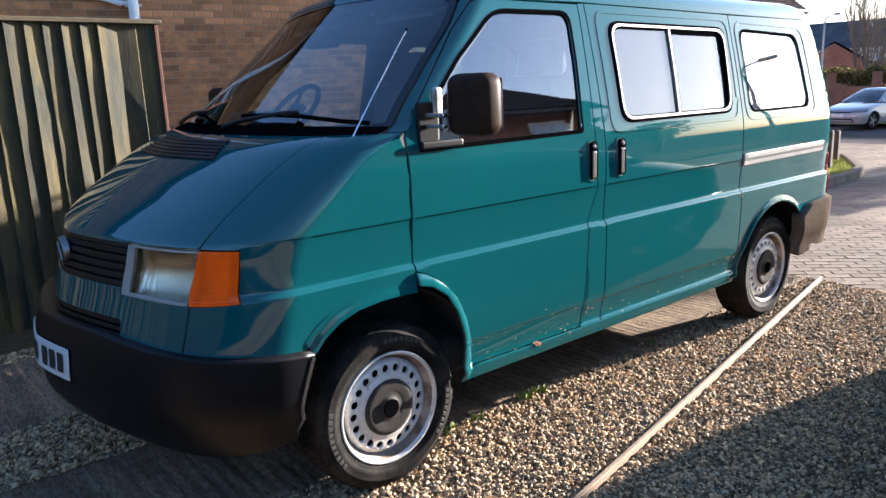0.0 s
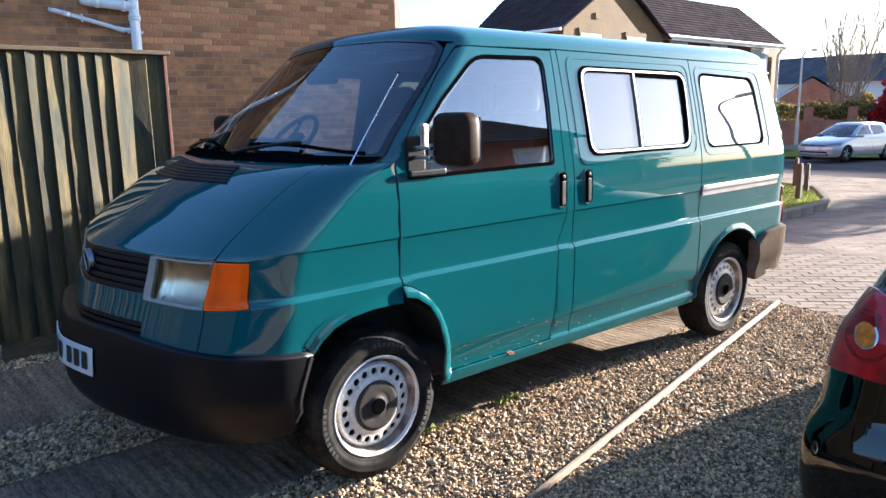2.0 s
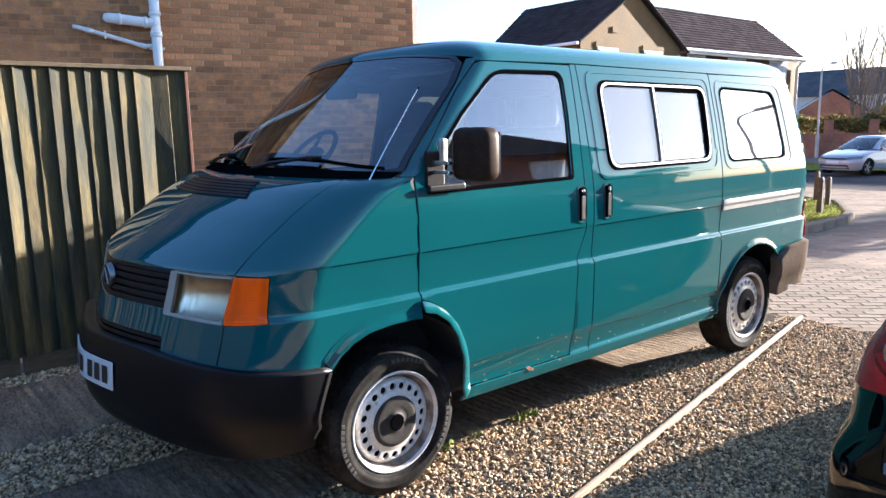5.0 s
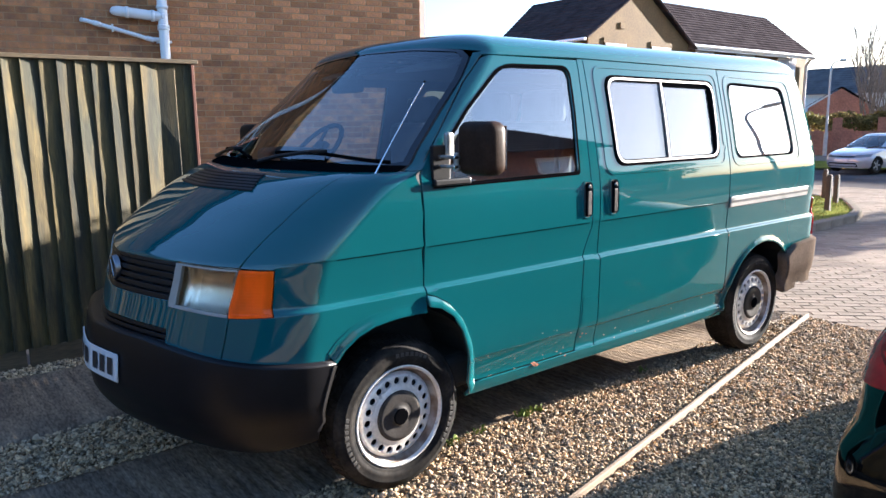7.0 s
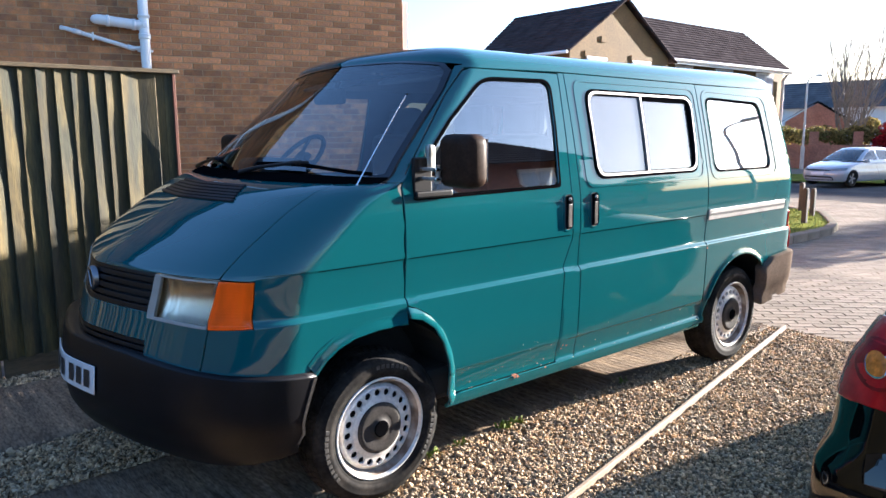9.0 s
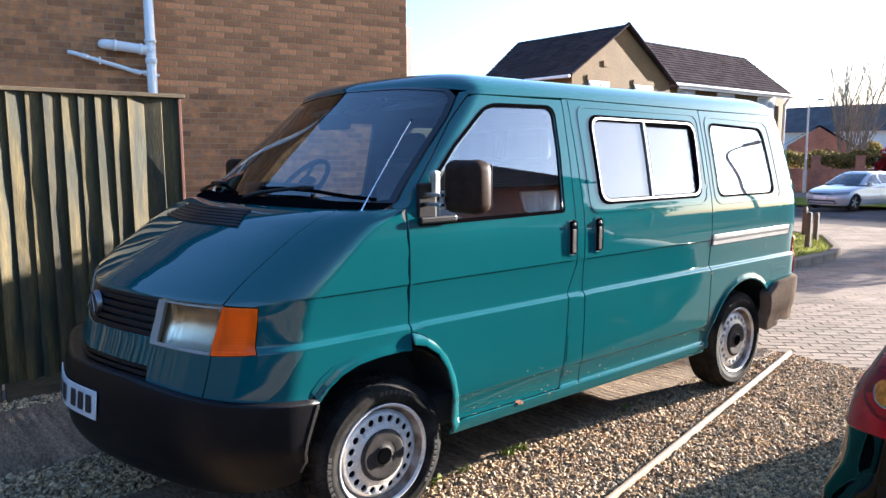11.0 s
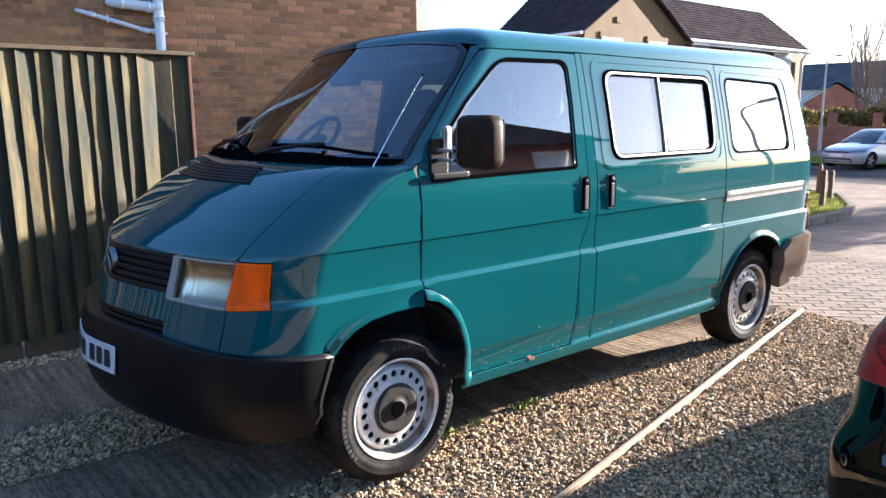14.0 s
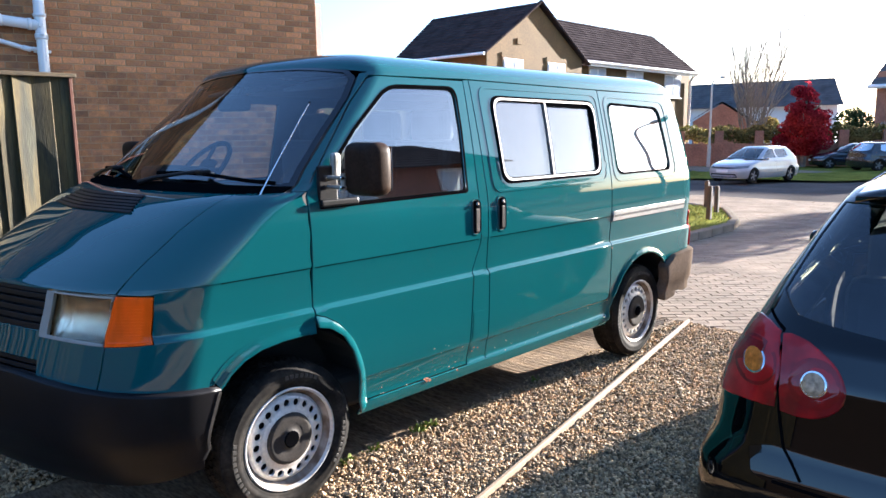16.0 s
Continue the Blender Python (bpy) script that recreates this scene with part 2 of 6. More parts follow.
def resample(loop, step):
    out = []
    for a, b in zip(loop, loop[1:] + loop[:1]):
        a, b = Vector(a), Vector(b)
        n = max(1, math.ceil((b - a).length / step))
        out += [tuple(a + (b - a) * (k / n)) for k in range(n)]
    return out


def inside(p, loop):
    x, y = p
    hit = False
    for (x0, y0), (x1, y1) in zip(loop, loop[1:] + loop[:1]):
        if (y0 > y) != (y1 > y) and x < (x1 - x0) * (y - y0) / (y1 - y0) + x0:
            hit = not hit
    return hit


def inside_all(pts, loop):
    """inside() for many points at once."""
    q = np.array(loop, float)
    hit = np.zeros(len(pts), bool)
    for (x0, y0), (x1, y1) in zip(q, np.roll(q, -1, 0)):
        if y0 != y1:
            hit ^= ((y0 > pts[:, 1]) != (y1 > pts[:, 1])) & (pts[:, 0] < (x1 - x0) * (pts[:, 1] - y0) / (y1 - y0) + x0)
    return hit


def far_from(pts, loop, d):
    """Which points lie farther than d from a closed line."""
    a = np.array(loop, float)
    u = np.roll(a, -1, 0) - a
    rel = pts[:, None] - a[None]
    t = np.clip((rel * u).sum(-1) / ((u * u).sum(-1) + 1e-12), 0, 1)
    return (((rel - t[..., None] * u) ** 2).sum(-1) > d * d).all(1)


def triangulate(outline, holes=(), xs=(), ys=(), extra=(), gap=0.008):
    """Triangles over a flat outline with holes; xs, ys: a lattice of inner points; extra: inner loops that edges must follow."""
    loops = [list(outline)] + [list(h) for h in holes]
    verts, edges = [], []
    for loop in loops + [list(e) for e in extra]:
        at = len(verts)
        verts += [Vector(p) for p in loop]
        edges += [(at + k, at + (k + 1) % len(loop)) for k in range(len(loop))]
    allow = loops + [list(e) for e in extra]
    if len(xs) and len(ys):
        grid = np.array([(x, y) for x in xs for y in ys], float)
        keep_in = inside_all(grid, loops[0])
        for h in loops[1:]:
            keep_in &= ~inside_all(grid, h)
        grid = grid[keep_in]
        for loop in allow:
            if len(grid):
                grid = grid[far_from(grid, loop, gap)]
        verts += [Vector(p) for p in grid.tolist()]
    vs, es, fs, *_ = delaunay_2d_cdt(verts, edges, [], 0, 1e-6)
    vs = [tuple(v) for v in vs]
    keep = []
    for f in fs:
        c = (sum(vs[i][0] for i in f) / 3, sum(vs[i][1] for i in f) / 3)
        if inside(c, loops[0]) and not any(inside(c, h) for h in loops[1:]):
            keep.append(tuple(f))
    return vs, keep


def sheet(name, surface, outline, material, parent=None, label="", holes=(), xs=(), ys=(), extra=(), thick=0.015, lift=0.0, mirror=None, gap=0.008, lip=0.0025, flip=False):
    """A panel cut from a curved surface: surface(u, v) gives the place. Its normals follow the surface; the rim turns in with a small rounded lip.
    mirror: the y of a plane to mirror it in."""
    vs, fs = triangulate(outline, holes, xs, ys, extra, gap)
    h = 1e-3

    def place(u, v):
        p = Vector(surface(u, v))
        du = Vector(surface(u + h, v)) - Vector(surface(u - h, v))
        dv = Vector(surface(u, v + h)) - Vector(surface(u, v - h))
        n = du.cross(dv).normalized()
        return p, n

    pts, nrm = [], []
    for u, v in vs:
        p, n = place(u, v)
        pts.append(p + n * lift)
        nrm.append(n)
    fs = [f if (pts[f[1]] - pts[f[0]]).cross(pts[f[2]] - pts[f[0]]).dot(nrm[f[0]]) > 0 else f[::-1] for f in fs]
    count = {}
    for f in fs:
        for a, b in zip(f, f[1:] + f[:1]):
            count[(a, b)] = 1
    border = [(a, b) for a, b in count if (b, a) not in count]
    nxt = dict(border)
    if thick:
        prev = {b: a for a, b in border}
        ring1, ring2 = {}, {}
        for a in nxt:
            t = (pts[nxt[a]] - pts[prev.get(a, a)]).normalized()
            out = t.cross(nrm[a]).normalized()
            ring1[a], ring2[a] = len(pts), len(pts) + 1
            base = pts[a]
            pts += [base + out * lip * 0.6 - nrm[a] * lip, base + out * lip * 0.6 - nrm[a] * thick]
            nrm += [(nrm[a] + out * 1.6).normalized(), out]
        for a, b in border:
            if a in ring1 and b in ring1:
                fs.append((b, a, ring1[a], ring1[b]))
                fs.append((ring1[b], ring1[a], ring2[a], ring2[b]))
    if mirror is not None:
        pts = [Vector((p.x, 2 * mirror - p.y, p.z)) for p in pts]
        nrm = [Vector((n.x, -n.y, n.z)) for n in nrm]
        fs = [f[::-1] for f in fs]
    if flip:                                # a pane that is looked through from within
        fs = [f[::-1] for f in fs]
        nrm = [-n for n in nrm]
    me = bpy.data.meshes.new(name)
    me.from_pydata([tuple(p) for p in pts], [], fs)
    me.shade_smooth()
    me.normals_split_custom_set_from_vertices([tuple(n) for n in nrm])
    me.update()
    return link(name, me, material, parent, label)


def circle(cx, cy, r, n=24, start=0.0):
    return [(cx + r * math.cos(start + 2 * math.pi * k / n), cy + r * math.sin(start + 2 * math.pi * k / n)) for k in range(n)]


def span(a, b, step):
    n = max(1, round((b - a) / step))
    return [a + (b - a) * k / n for k in range(n + 1)]


def interp(x, table):
    return float(np.interp(x, [r[0] for r in table], [r[1] for r in table]))

# ---- ground ----
def gz(x, y):
    return -0.0155 * max(0.0, x * 0.72 + y * 0.69 - 4.5)


def slab(name, loop, material, label="", lift=0.004, step=3.0, kind="structure", thick=0.0, parent=None):
    """A flat piece laid on the ground inside an outline."""
    x0, x1 = min(p[0] for p in loop), max(p[0] for p in loop)
    y0, y1 = min(p[1] for p in loop), max(p[1] for p in loop)
    vs, fs = triangulate(resample(list(loop), step), (), span(x0, x1, step), span(y0, y1, step), gap=0.05)
    pts = [(x, y, gz(x, y) + lift) for x, y in vs]
    fs = [f if (Vector(pts[f[1]]) - Vector(pts[f[0]])).cross(Vector(pts[f[2]]) - Vector(pts[f[0]])).z > 0 else f[::-1] for f in fs]
    if thick:
        edge = {}
        for f in fs:
            for a, b in zip(f, f[1:] + f[:1]):
                edge[(a, b)] = 1
        low = len(pts)
        pts += [(x, y, z - thick) for x, y, z in pts]
        fs += [(b, a, a + low, b + low) for a, b in edge if (b, a) not in edge]
    ob = raw(name, pts, fs, material, parent)
    return tagged(ob, label, name.replace("_", " "), kind=kind)


coords = [-400, -150, -60, -30, -15, -8, -4, -2, 0, 2, 4, 6, 8, 11, 15, 20, 26, 34, 45, 60, 90, 150, 400]
gv = [(x, y, gz(x, y) - 0.05) for y in coords for x in coords]
nc = len(coords)
gf = [(j * nc + i, j * nc + i + 1, (j + 1) * nc + i + 1, (j + 1) * nc + i) for j in range(nc - 1) for i in range(nc - 1)]
tagged(raw("ground", gv, gf, ASPHALT), "dark asphalt ground and road surface", "ground", kind="structure")
slab("gravel_bed", [(-6, -6), (4.0, -6), (4.06, 0.3), (4.05, 3.0), (-6, 3.0)], GRAVEL_BED, "gravel drive of mixed brown and grey stones", lift=-0.012, step=1.0)
slab("paving", [(4.0, -8), (17.3, -8), (17.0, 3.0), (17.5, 8), (14, 8), (4.06, 3.2)], PAVE_SAND, "sand-jointed block paving of the shared drive", lift=-0.02, step=1.0)
# concrete wheel tracks, tamped in uneven ridges across their length
def track(y0, y1, x0=-6.0, x1=4.0, fine_from=-2.6):
    r = np.random.RandomState(int(y0 * 100))
    xs = np.concatenate([np.arange(x0, fine_from, 0.25), np.arange(fine_from, x1 + 0.001, 0.0075)])
    ys = np.linspace(y0, y1, 16)
    phase = np.cumsum(r.normal(0.0, 0.05, len(xs)))
    gx, gy = np.meshgrid(xs, ys, indexing="ij")
    wander = 0.5 * np.sin(gy * 9.0 + 3 * np.sin(gx * 0.8)) + 0.25 * np.sin(gy * 31 + gx * 5)
    ridge = np.sin(gx * 2 * math.pi / 0.056 + phase[:, None] * 2 + wander) * (0.0019 + 0.001 * np.sin(gx * 3.1 + gy * 7))
    gzz = 0.006 + ridge + r.normal(0, 0.00035, gx.shape) + 0.003 * np.sin(gx * 1.3 + gy)
    gzz[:, 0] = gzz[:, -1] = 0.0
    nx, ny = gx.shape
    vs = np.stack([gx, gy, gzz], -1).reshape(-1, 3).tolist()
    fs = [(a * ny + b, (a + 1) * ny + b, (a + 1) * ny + b + 1, a * ny + b + 1) for a in range(nx - 1) for b in range(ny - 1)]
    low = len(vs)
    for b, yy in ((0, y0), (ny - 1, y1)):
        vs += [(x, yy, -0.06) for x in xs]
        at = low + (0 if b == 0 else nx)
        fs += [(a * ny + b, at + a, at + a + 1, (a + 1) * ny + b)[::1 if b == 0 else -1] for a in range(nx - 1)]
    return tagged(raw("concrete_track", vs, fs, CONCRETE, smooth=True), "tamped concrete wheel track in the drive", "concrete track", kind="structure")


track(0.265, 1.1)
track(1.66, 2.78)
# timber edging across the gravel
ea, eb = Vector((-0.3, -0.655, 0)), Vector((4.02, 0.185, 0))
d = (eb - ea)
edging = box((d.length, 0.022, 0.09), (0, 0, 0), 0.005)
ob = part("edging_board", edging, EDGING)
ob.matrix_world = Matrix.Translation((ea + eb) / 2 + Vector((0, 0, -0.015))) @ Matrix.Rotation(math.atan2(d.y, d.x), 4, "Z")
tagged(ob, "pale timber edging board across the gravel", "edging", kind="structure")

# ---- brick house beside the drive ----
WALL_Y, WALL_END = 5.9, 4.56
EAVE = 5.0
house = wall_front = tagged(part("wall_house", box((16.0, 0.3, EAVE), (WALL_END - 8.0, WALL_Y + 0.15 + 0.006, EAVE / 2)), MORTAR), "side wall of a red-brown brick house", "wall", kind="structure")
wall_side = tagged(part("wall_house_side", box((0.3, 8.0, EAVE), (WALL_END - 0.15, WALL_Y + 4.31, EAVE / 2)), BRICK), "brick end wall of the house", "wall", kind="structure")
wall_trim = tagged(part("wall_trim", box((0.14, 0.1, 3.2), (WALL_END + 0.075, WALL_Y + 0.2, 1.75)), UPVC), "white board at the corner of the house", "trim", kind="structure")
# the house stands at an angle, widened to keep this wall unlit
HOUSE_TURN = Matrix.Translation((WALL_END, WALL_Y, 0)) @ Matrix.Rotation(radians(-12.0), 4, "Z") @ Matrix.Translation((-WALL_END, -WALL_Y, 0))
rv = [(WALL_END - 16.2, WALL_Y - 0.25, EAVE - 0.05), (WALL_END + 0.2, WALL_Y - 0.25, EAVE - 0.05), (WALL_END + 0.2, WALL_Y + 4.2, EAVE + 2.3), (WALL_END - 16.2, WALL_Y + 4.2, EAVE + 2.3), (WALL_END + 0.2, WALL_Y + 8.6, EAVE - 0.05), (WALL_END - 16.2, WALL_Y + 8.6, EAVE - 0.05)]
rv += [(x, y, z + 0.14) for x, y, z in rv]
house_roof = tagged(raw("house_roof", rv, [(3, 2, 1, 0), (5, 4, 2, 3), (6, 7, 8, 9), (9, 8, 10, 11), (0, 1, 7, 6), (1, 2, 8, 7), (2, 4, 10, 8), (4, 5, 11, 10), (5, 3, 9, 11), (3, 0, 6, 9)], ROOF_TILE), "dark tiled roof of the house", "roof", kind="structure")

for ob in (wall_front, wall_side, wall_trim, house_roof):
    ob.matrix_world = HOUSE_TURN

# soil pipe with a branch and a waste pipe
soil = empty("soil_pipe", "white plastic soil pipe with branch pipes on the brick wall", "pipe", HOUSE_TURN)
py, PX = WALL_Y - 0.075, 1.223
part("main_pipe", tube([(PX, py, 0.0), (PX, py, 4.9)], 0.056, 20), UPVC, soil, smooth=True)
for z in (2.665, 2.69, 2.905):
    part("collar", lathe([(0.054, -0.02), (0.067, -0.018), (0.067, 0.018), (0.054, 0.02)], 20, "z"), UPVC, soil, smooth=True).location = (PX, py, z)
part("access_cap", lathe([(0.0, -0.068), (0.024, -0.067), (0.030, -0.060), (0.032, -0.04)], 20), UPVC, soil).location = (PX, py, 2.80)
part("branch", tube([(PX, py, 2.796), (1.14, py, 2.804), (0.775, py, 2.838), (0.735, py + 0.012, 2.842), (0.712, py + 0.035, 2.844), (0.705, py + 0.07, 2.844)], [0.056, 0.056, 0.056, 0.055, 0.05, 0.04], 18), UPVC, soil, smooth=True)
for x in (1.115, 0.84):
    part("collar", lathe([(0.053, -0.02), (0.065, -0.018), (0.065, 0.018), (0.053, 0.02)], 18, "x"), UPVC, soil, smooth=True).location = (x, py, 2.806 + (1.115 - x) * 0.094)
part("waste_pipe", tube([(PX, py + 0.01, 2.542), (1.08, py + 0.02, 2.545), (1.03, py + 0.02, 2.552), (0.96, py + 0.02, 2.576), (0.42, py + 0.025, 2.722), (0.36, py + 0.06, 2.738)], 0.024, 12), UPVC, soil, smooth=True)
for x, z in ((0.52, 2.695), (1.07, 2.546)):
    part("socket", tube([(x - 0.04, py + 0.022, z + 0.011), (x + 0.04, py + 0.02, z - 0.011)], 0.029, 12), UPVC, soil, smooth=True)
part("clip", box((0.02, 0.06, 0.085), (0.677, py + 0.03, 2.655), 0.004), UPVC, soil)
part("pipe_bracket", box((0.17, 0.05, 0.03), (PX, py + 0.04, 2.52), 0.006), UPVC, soil)

# ---- fence ----
POST_BROWN = mat("brown_post_stain", (0.11, 0.035, 0.018), 0.75, vary=0.25, scale=6, stretch=(6, 6, 1))
FY, FENCE_END = 2.95, 0.262
fence = empty("fence", "weathered featheredge board fence with sunlit board edges", "fence", kind="structure")
rng = random.Random(4)
x = FENCE_END - 0.02
# boards run on unseen to -9, added to block bright reflections in the nose
while x > -9.0:
    w = 0.128
    vs = []
    steps = 10
    th = rng.uniform(0.026, 0.042)
    lean = rng.uniform(-0.004, 0.004)
    bow = rng.uniform(-0.010, 0.012)
    for k in range(steps + 1):
        z = 0.125 + 1.86 * k / steps
        wob = bow * math.sin(math.pi * k / steps) + rng.uniform(-0.0025, 0.0025)
        xo = x + lean * k / steps
        if x > 0.1:
            # end boards lapped the other way, a shape that stands in for shade
            vs += [(xo - w, FY - 0.001, z), (xo - w, FY - 0.007, z), (xo - 0.004, FY - 0.021 - wob, z), (xo, FY - 0.019 - wob, z), (xo, FY - 0.005, z)]
        else:
            # thick edge away from the sun, thin edge tucked under the next board
            vs += [(xo - w, FY - 0.005, z), (xo - w, FY - th - wob, z), (xo - w + 0.004, FY - th - 0.002 - wob, z), (xo, FY - 0.007, z), (xo, FY - 0.001, z)]
    fs = []
    for k in range(steps):
        for i in range(5):
            a, b = k * 5 + i, k * 5 + (i + 1) % 5
            fs.append((a, b, b + 5, a + 5)[::-1])
    fs += [(0, 1, 2, 3, 4), tuple(steps * 5 + i for i in range(5))[::-1]]
    raw("fence_board", vs, fs, FENCE_WOOD, fence)
    x -= 0.104
part("capping", box((9.4, 0.07, 0.028), (FENCE_END - 4.66, FY - 0.015, 2.0), 0.004), FENCE_CAP, fence, "pale timber capping rail")
for x0, x1 in ((-0.95, 0.25), (-4.4, -0.96), (-8.9, -4.41)):
    part("gravel_board", box((x1 - x0 - 0.008, 0.03, 0.15), ((x0 + x1) / 2, FY - 0.01, 0.055), 0.004), FENCE_CAP, fence)
part("fence_post", box((0.075, 0.075, 2.02), (FENCE_END - 0.03, FY + 0.02, 1.0), 0.005), FENCE_WOOD, fence, "brown timber end post")
part("edge_trim", box((0.022, 0.03, 1.86), (FENCE_END + 0.004, FY - 0.02, 1.055), 0.003), POST_BROWN, fence, "reddish brown edge strip")

# ---- the van: x runs from the front axle to the rear, near flank at y = 0, middle at y = 0.92 ----
MID = 0.92
FLANK = [(0.2, 0.075), (0.3, 0.045), (0.36, 0.027), (0.388, 0.023), (0.396, 0.034), (0.500, 0.0175), (0.511, 0.0125), (0.7, 0.003), (0.863, 0.0), (0.884, 0.02), (0.892, 0.0205), (1.0, 0.0145), (1.046, 0.0105),
         (1.053, 0.0078), (1.2, 0.0095), (1.3, 0.02), (1.36, 0.032), (1.5, 0.06), (1.7, 0.106), (1.86, 0.148), (1.9, 0.165), (2.0, 0.25)]
NOSE = [(0.25, -0.74), (0.36, -0.86), (0.44, -0.92), (0.52, -0.948), (0.66, -0.938), (0.78, -0.907), (0.89, -0.878), (0.96, -0.858), (1.04, -0.838), (1.07, -0.805),
        (1.12, -0.735), (1.18, -0.64), (1.24, -0.545), (1.29, -0.455), (1.33, -0.375), (1.355, -0.305), (1.375, -0.225), (1.41, -0.175), (1.5, -0.062), (1.62, 0.085), (1.75, 0.242), (1.86, 0.37), (1.95, 0.47)]
SWEEP = [(1.05, 0.25), (1.36, 0.16), (1.86, 0.10)]
CORNER = [(1.05, 0.27), (1.36, 0.25), (1.86, 0.17)]
TAIL = [(0.2, 3.70), (1.2, 3.72), (1.86, 3.58), (2.0, 3.5)]
REAR_R = 0.2


def smooth_table(rows, step=0.0005):
    """A smooth curve through the rows that never overshoots them (monotone cubic), as a quick look-up."""
    x, y = (np.array(c, float) for c in zip(*rows))
    h, d = np.diff(x), np.diff(y) / np.diff(x)
    m = np.zeros(len(x))
    m[0], m[-1] = d[0], d[-1]
    for i in range(1, len(x) - 1):
        if d[i - 1] * d[i] > 0:
            w1, w2 = 2 * h[i] + h[i - 1], h[i] + 2 * h[i - 1]
            m[i] = (w1 + w2) / (w1 / d[i - 1] + w2 / d[i])
    q = np.arange(x[0], x[-1] + step, step).clip(x[0], x[-1])
    k = np.clip(np.searchsorted(x, q, "right") - 1, 0, len(x) - 2)
    t = (q - x[k]) / h[k]
    v = (2 * t ** 3 - 3 * t ** 2 + 1) * y[k] + (t ** 3 - 2 * t ** 2 + t) * h[k] * m[k] + (3 * t ** 2 - 2 * t ** 3) * y[k + 1] + (t ** 3 - t ** 2) * h[k] * m[k + 1]
    v, x0, last = v.tolist(), float(x[0]), len(v) - 1

    def at(z):
        f = (z - x0) / step
        i = int(f)
        if f <= 0:
            return v[0]
        if i >= last:
            return v[last]
        return v[i] + (v[i + 1] - v[i]) * (f - i)
    return at


flank_at, nose_at, sweep_at, corner_at, tail_at_z = (smooth_table(t) for t in (FLANK, NOSE, SWEEP, CORNER, TAIL))


def half(z):
    return MID - flank_at(z)


def nose_end(z):
    return nose_at(z) + sweep_at(z) + corner_at(z)


def body(u, z):
    """The skin: u from -1 (middle of the nose) through 0 (start of the flank) along the flank in metres and round the tail."""
    w = half(z)
    if u < 0:
        r = math.sin((1 + u) * math.pi / 2)
        sgn = 1 if r >= 0 else -1
        r = abs(r)
        return (nose_at(z) + sweep_at(z) * r ** 1.4 + corner_at(z) * (1 - math.sqrt(max(0.0, 1 - r ** 8))), MID - sgn * w * r, z)
    x = nose_end(z) + u
    x0 = tail_at_z(z) - REAR_R
    if x <= x0:
        return (x, MID - w, z)
    s = x - x0
    if s < REAR_R * math.pi / 2:
        a = s / REAR_R
        return (x0 + REAR_R * math.sin(a), MID - w + REAR_R * (1 - math.cos(a)), z)
    return (x0 + REAR_R, MID - w + REAR_R + s - REAR_R * math.pi / 2, z)


def u_of_x(x, z):
    """u of the skin at the place x along the near side."""
    if x >= nose_end(z):
        return x - nose_end(z)
    lo, hi = -1.0, 0.0
    for _ in range(40):
        m = (lo + hi) / 2
        if body(m, z)[0] < x:
            lo = m
        else:
            hi = m
    return lo


def u_of_a(a, z):
    """u of the skin on the nose at the distance a from the middle."""
    r = max(-1.0, min(1.0, a / half(z)))
    return math.asin(r) * 2 / math.pi - 1


def on_side(loop, step=0.05):
    return [(u_of_x(x, z), z) for x, z in resample(loop, step)]


van = empty("van", "teal green panel van with black bumpers parked on the drive", "van")
ZL = [0.345, 0.36, 0.375, 0.382, 0.42, 0.49, 0.5, 0.5055, 0.511, 0.525, 0.6, 0.68, 0.76, 0.82, 0.845, 0.860, 0.863, 0.866, 0.873, 0.881, 0.884, 0.888, 0.895, 0.94, 1.0, 1.041, 1.046, 1.0495, 1.053, 1.058, 1.1,
      1.15, 1.2, 1.25, 1.29, 1.32, 1.36, 1.42, 1.48, 1.54, 1.6, 1.66, 1.72, 1.78, 1.83]
UL = span(-1.0, 0.0, 0.035) + span(0.06, 5.0, 0.07)

# outlines on the near side as (x, z)
ARCH_F = [(-0.345, 0.675), (-0.30, 0.722), (-0.24, 0.762), (-0.16, 0.79), (-0.05, 0.803), (0.05, 0.804), (0.113, 0.80)]
ARCH_D = [(0.121, 0.852), (0.17, 0.835), (0.235, 0.795), (0.305, 0.72), (0.355, 0.62), (0.383, 0.51), (0.405, 0.396)]
ARCH_IN = [(0.121, 0.80), (0.18, 0.785), (0.25, 0.735), (0.30, 0.66), (0.335, 0.56), (0.352, 0.45), (0.352, 0.35)]
DOOR = ARCH_D + [(1.082, 0.396), (1.088, 0.53), (1.106, 0.862), (1.176, 1.03), (1.164, 1.3), (1.182, 1.72), (1.187, 1.852), (0.60, 1.852), (0.558, 1.838), (0.442, 1.73), (0.274, 1.54), (0.142, 1.385), (0.121, 1.345)]
DOOR_WIN = rounded([(0.178, 1.295, 0.01), (1.085, 1.302, 0.02), (1.11, 1.6, 0.0), (1.118, 1.815, 0.06), (0.66, 1.81, 0.08), (0.42, 1.615, 0.0), (0.3, 1.495, 0.0), (0.178, 1.36, 0.02)], 0.03)
SLIDE = [(1.24, 0.393), (2.452, 0.393), (2.452, 1.845), (1.24, 1.858)]
SLIDE_WIN = rounded([(1.385, 1.33), (2.345, 1.33), (2.375, 1.765), (1.385, 1.775)], 0.075)
REAR_WIN = rounded([(2.545, 1.315), (3.27, 1.315), (3.215, 1.745), (2.545, 1.768)], 0.07)
ARCH_R = [(2.90 + 0.445 * math.cos(a), 0.33 + 0.445 * math.sin(a)) for a in np.linspace(radians(178), radians(44), 16)]


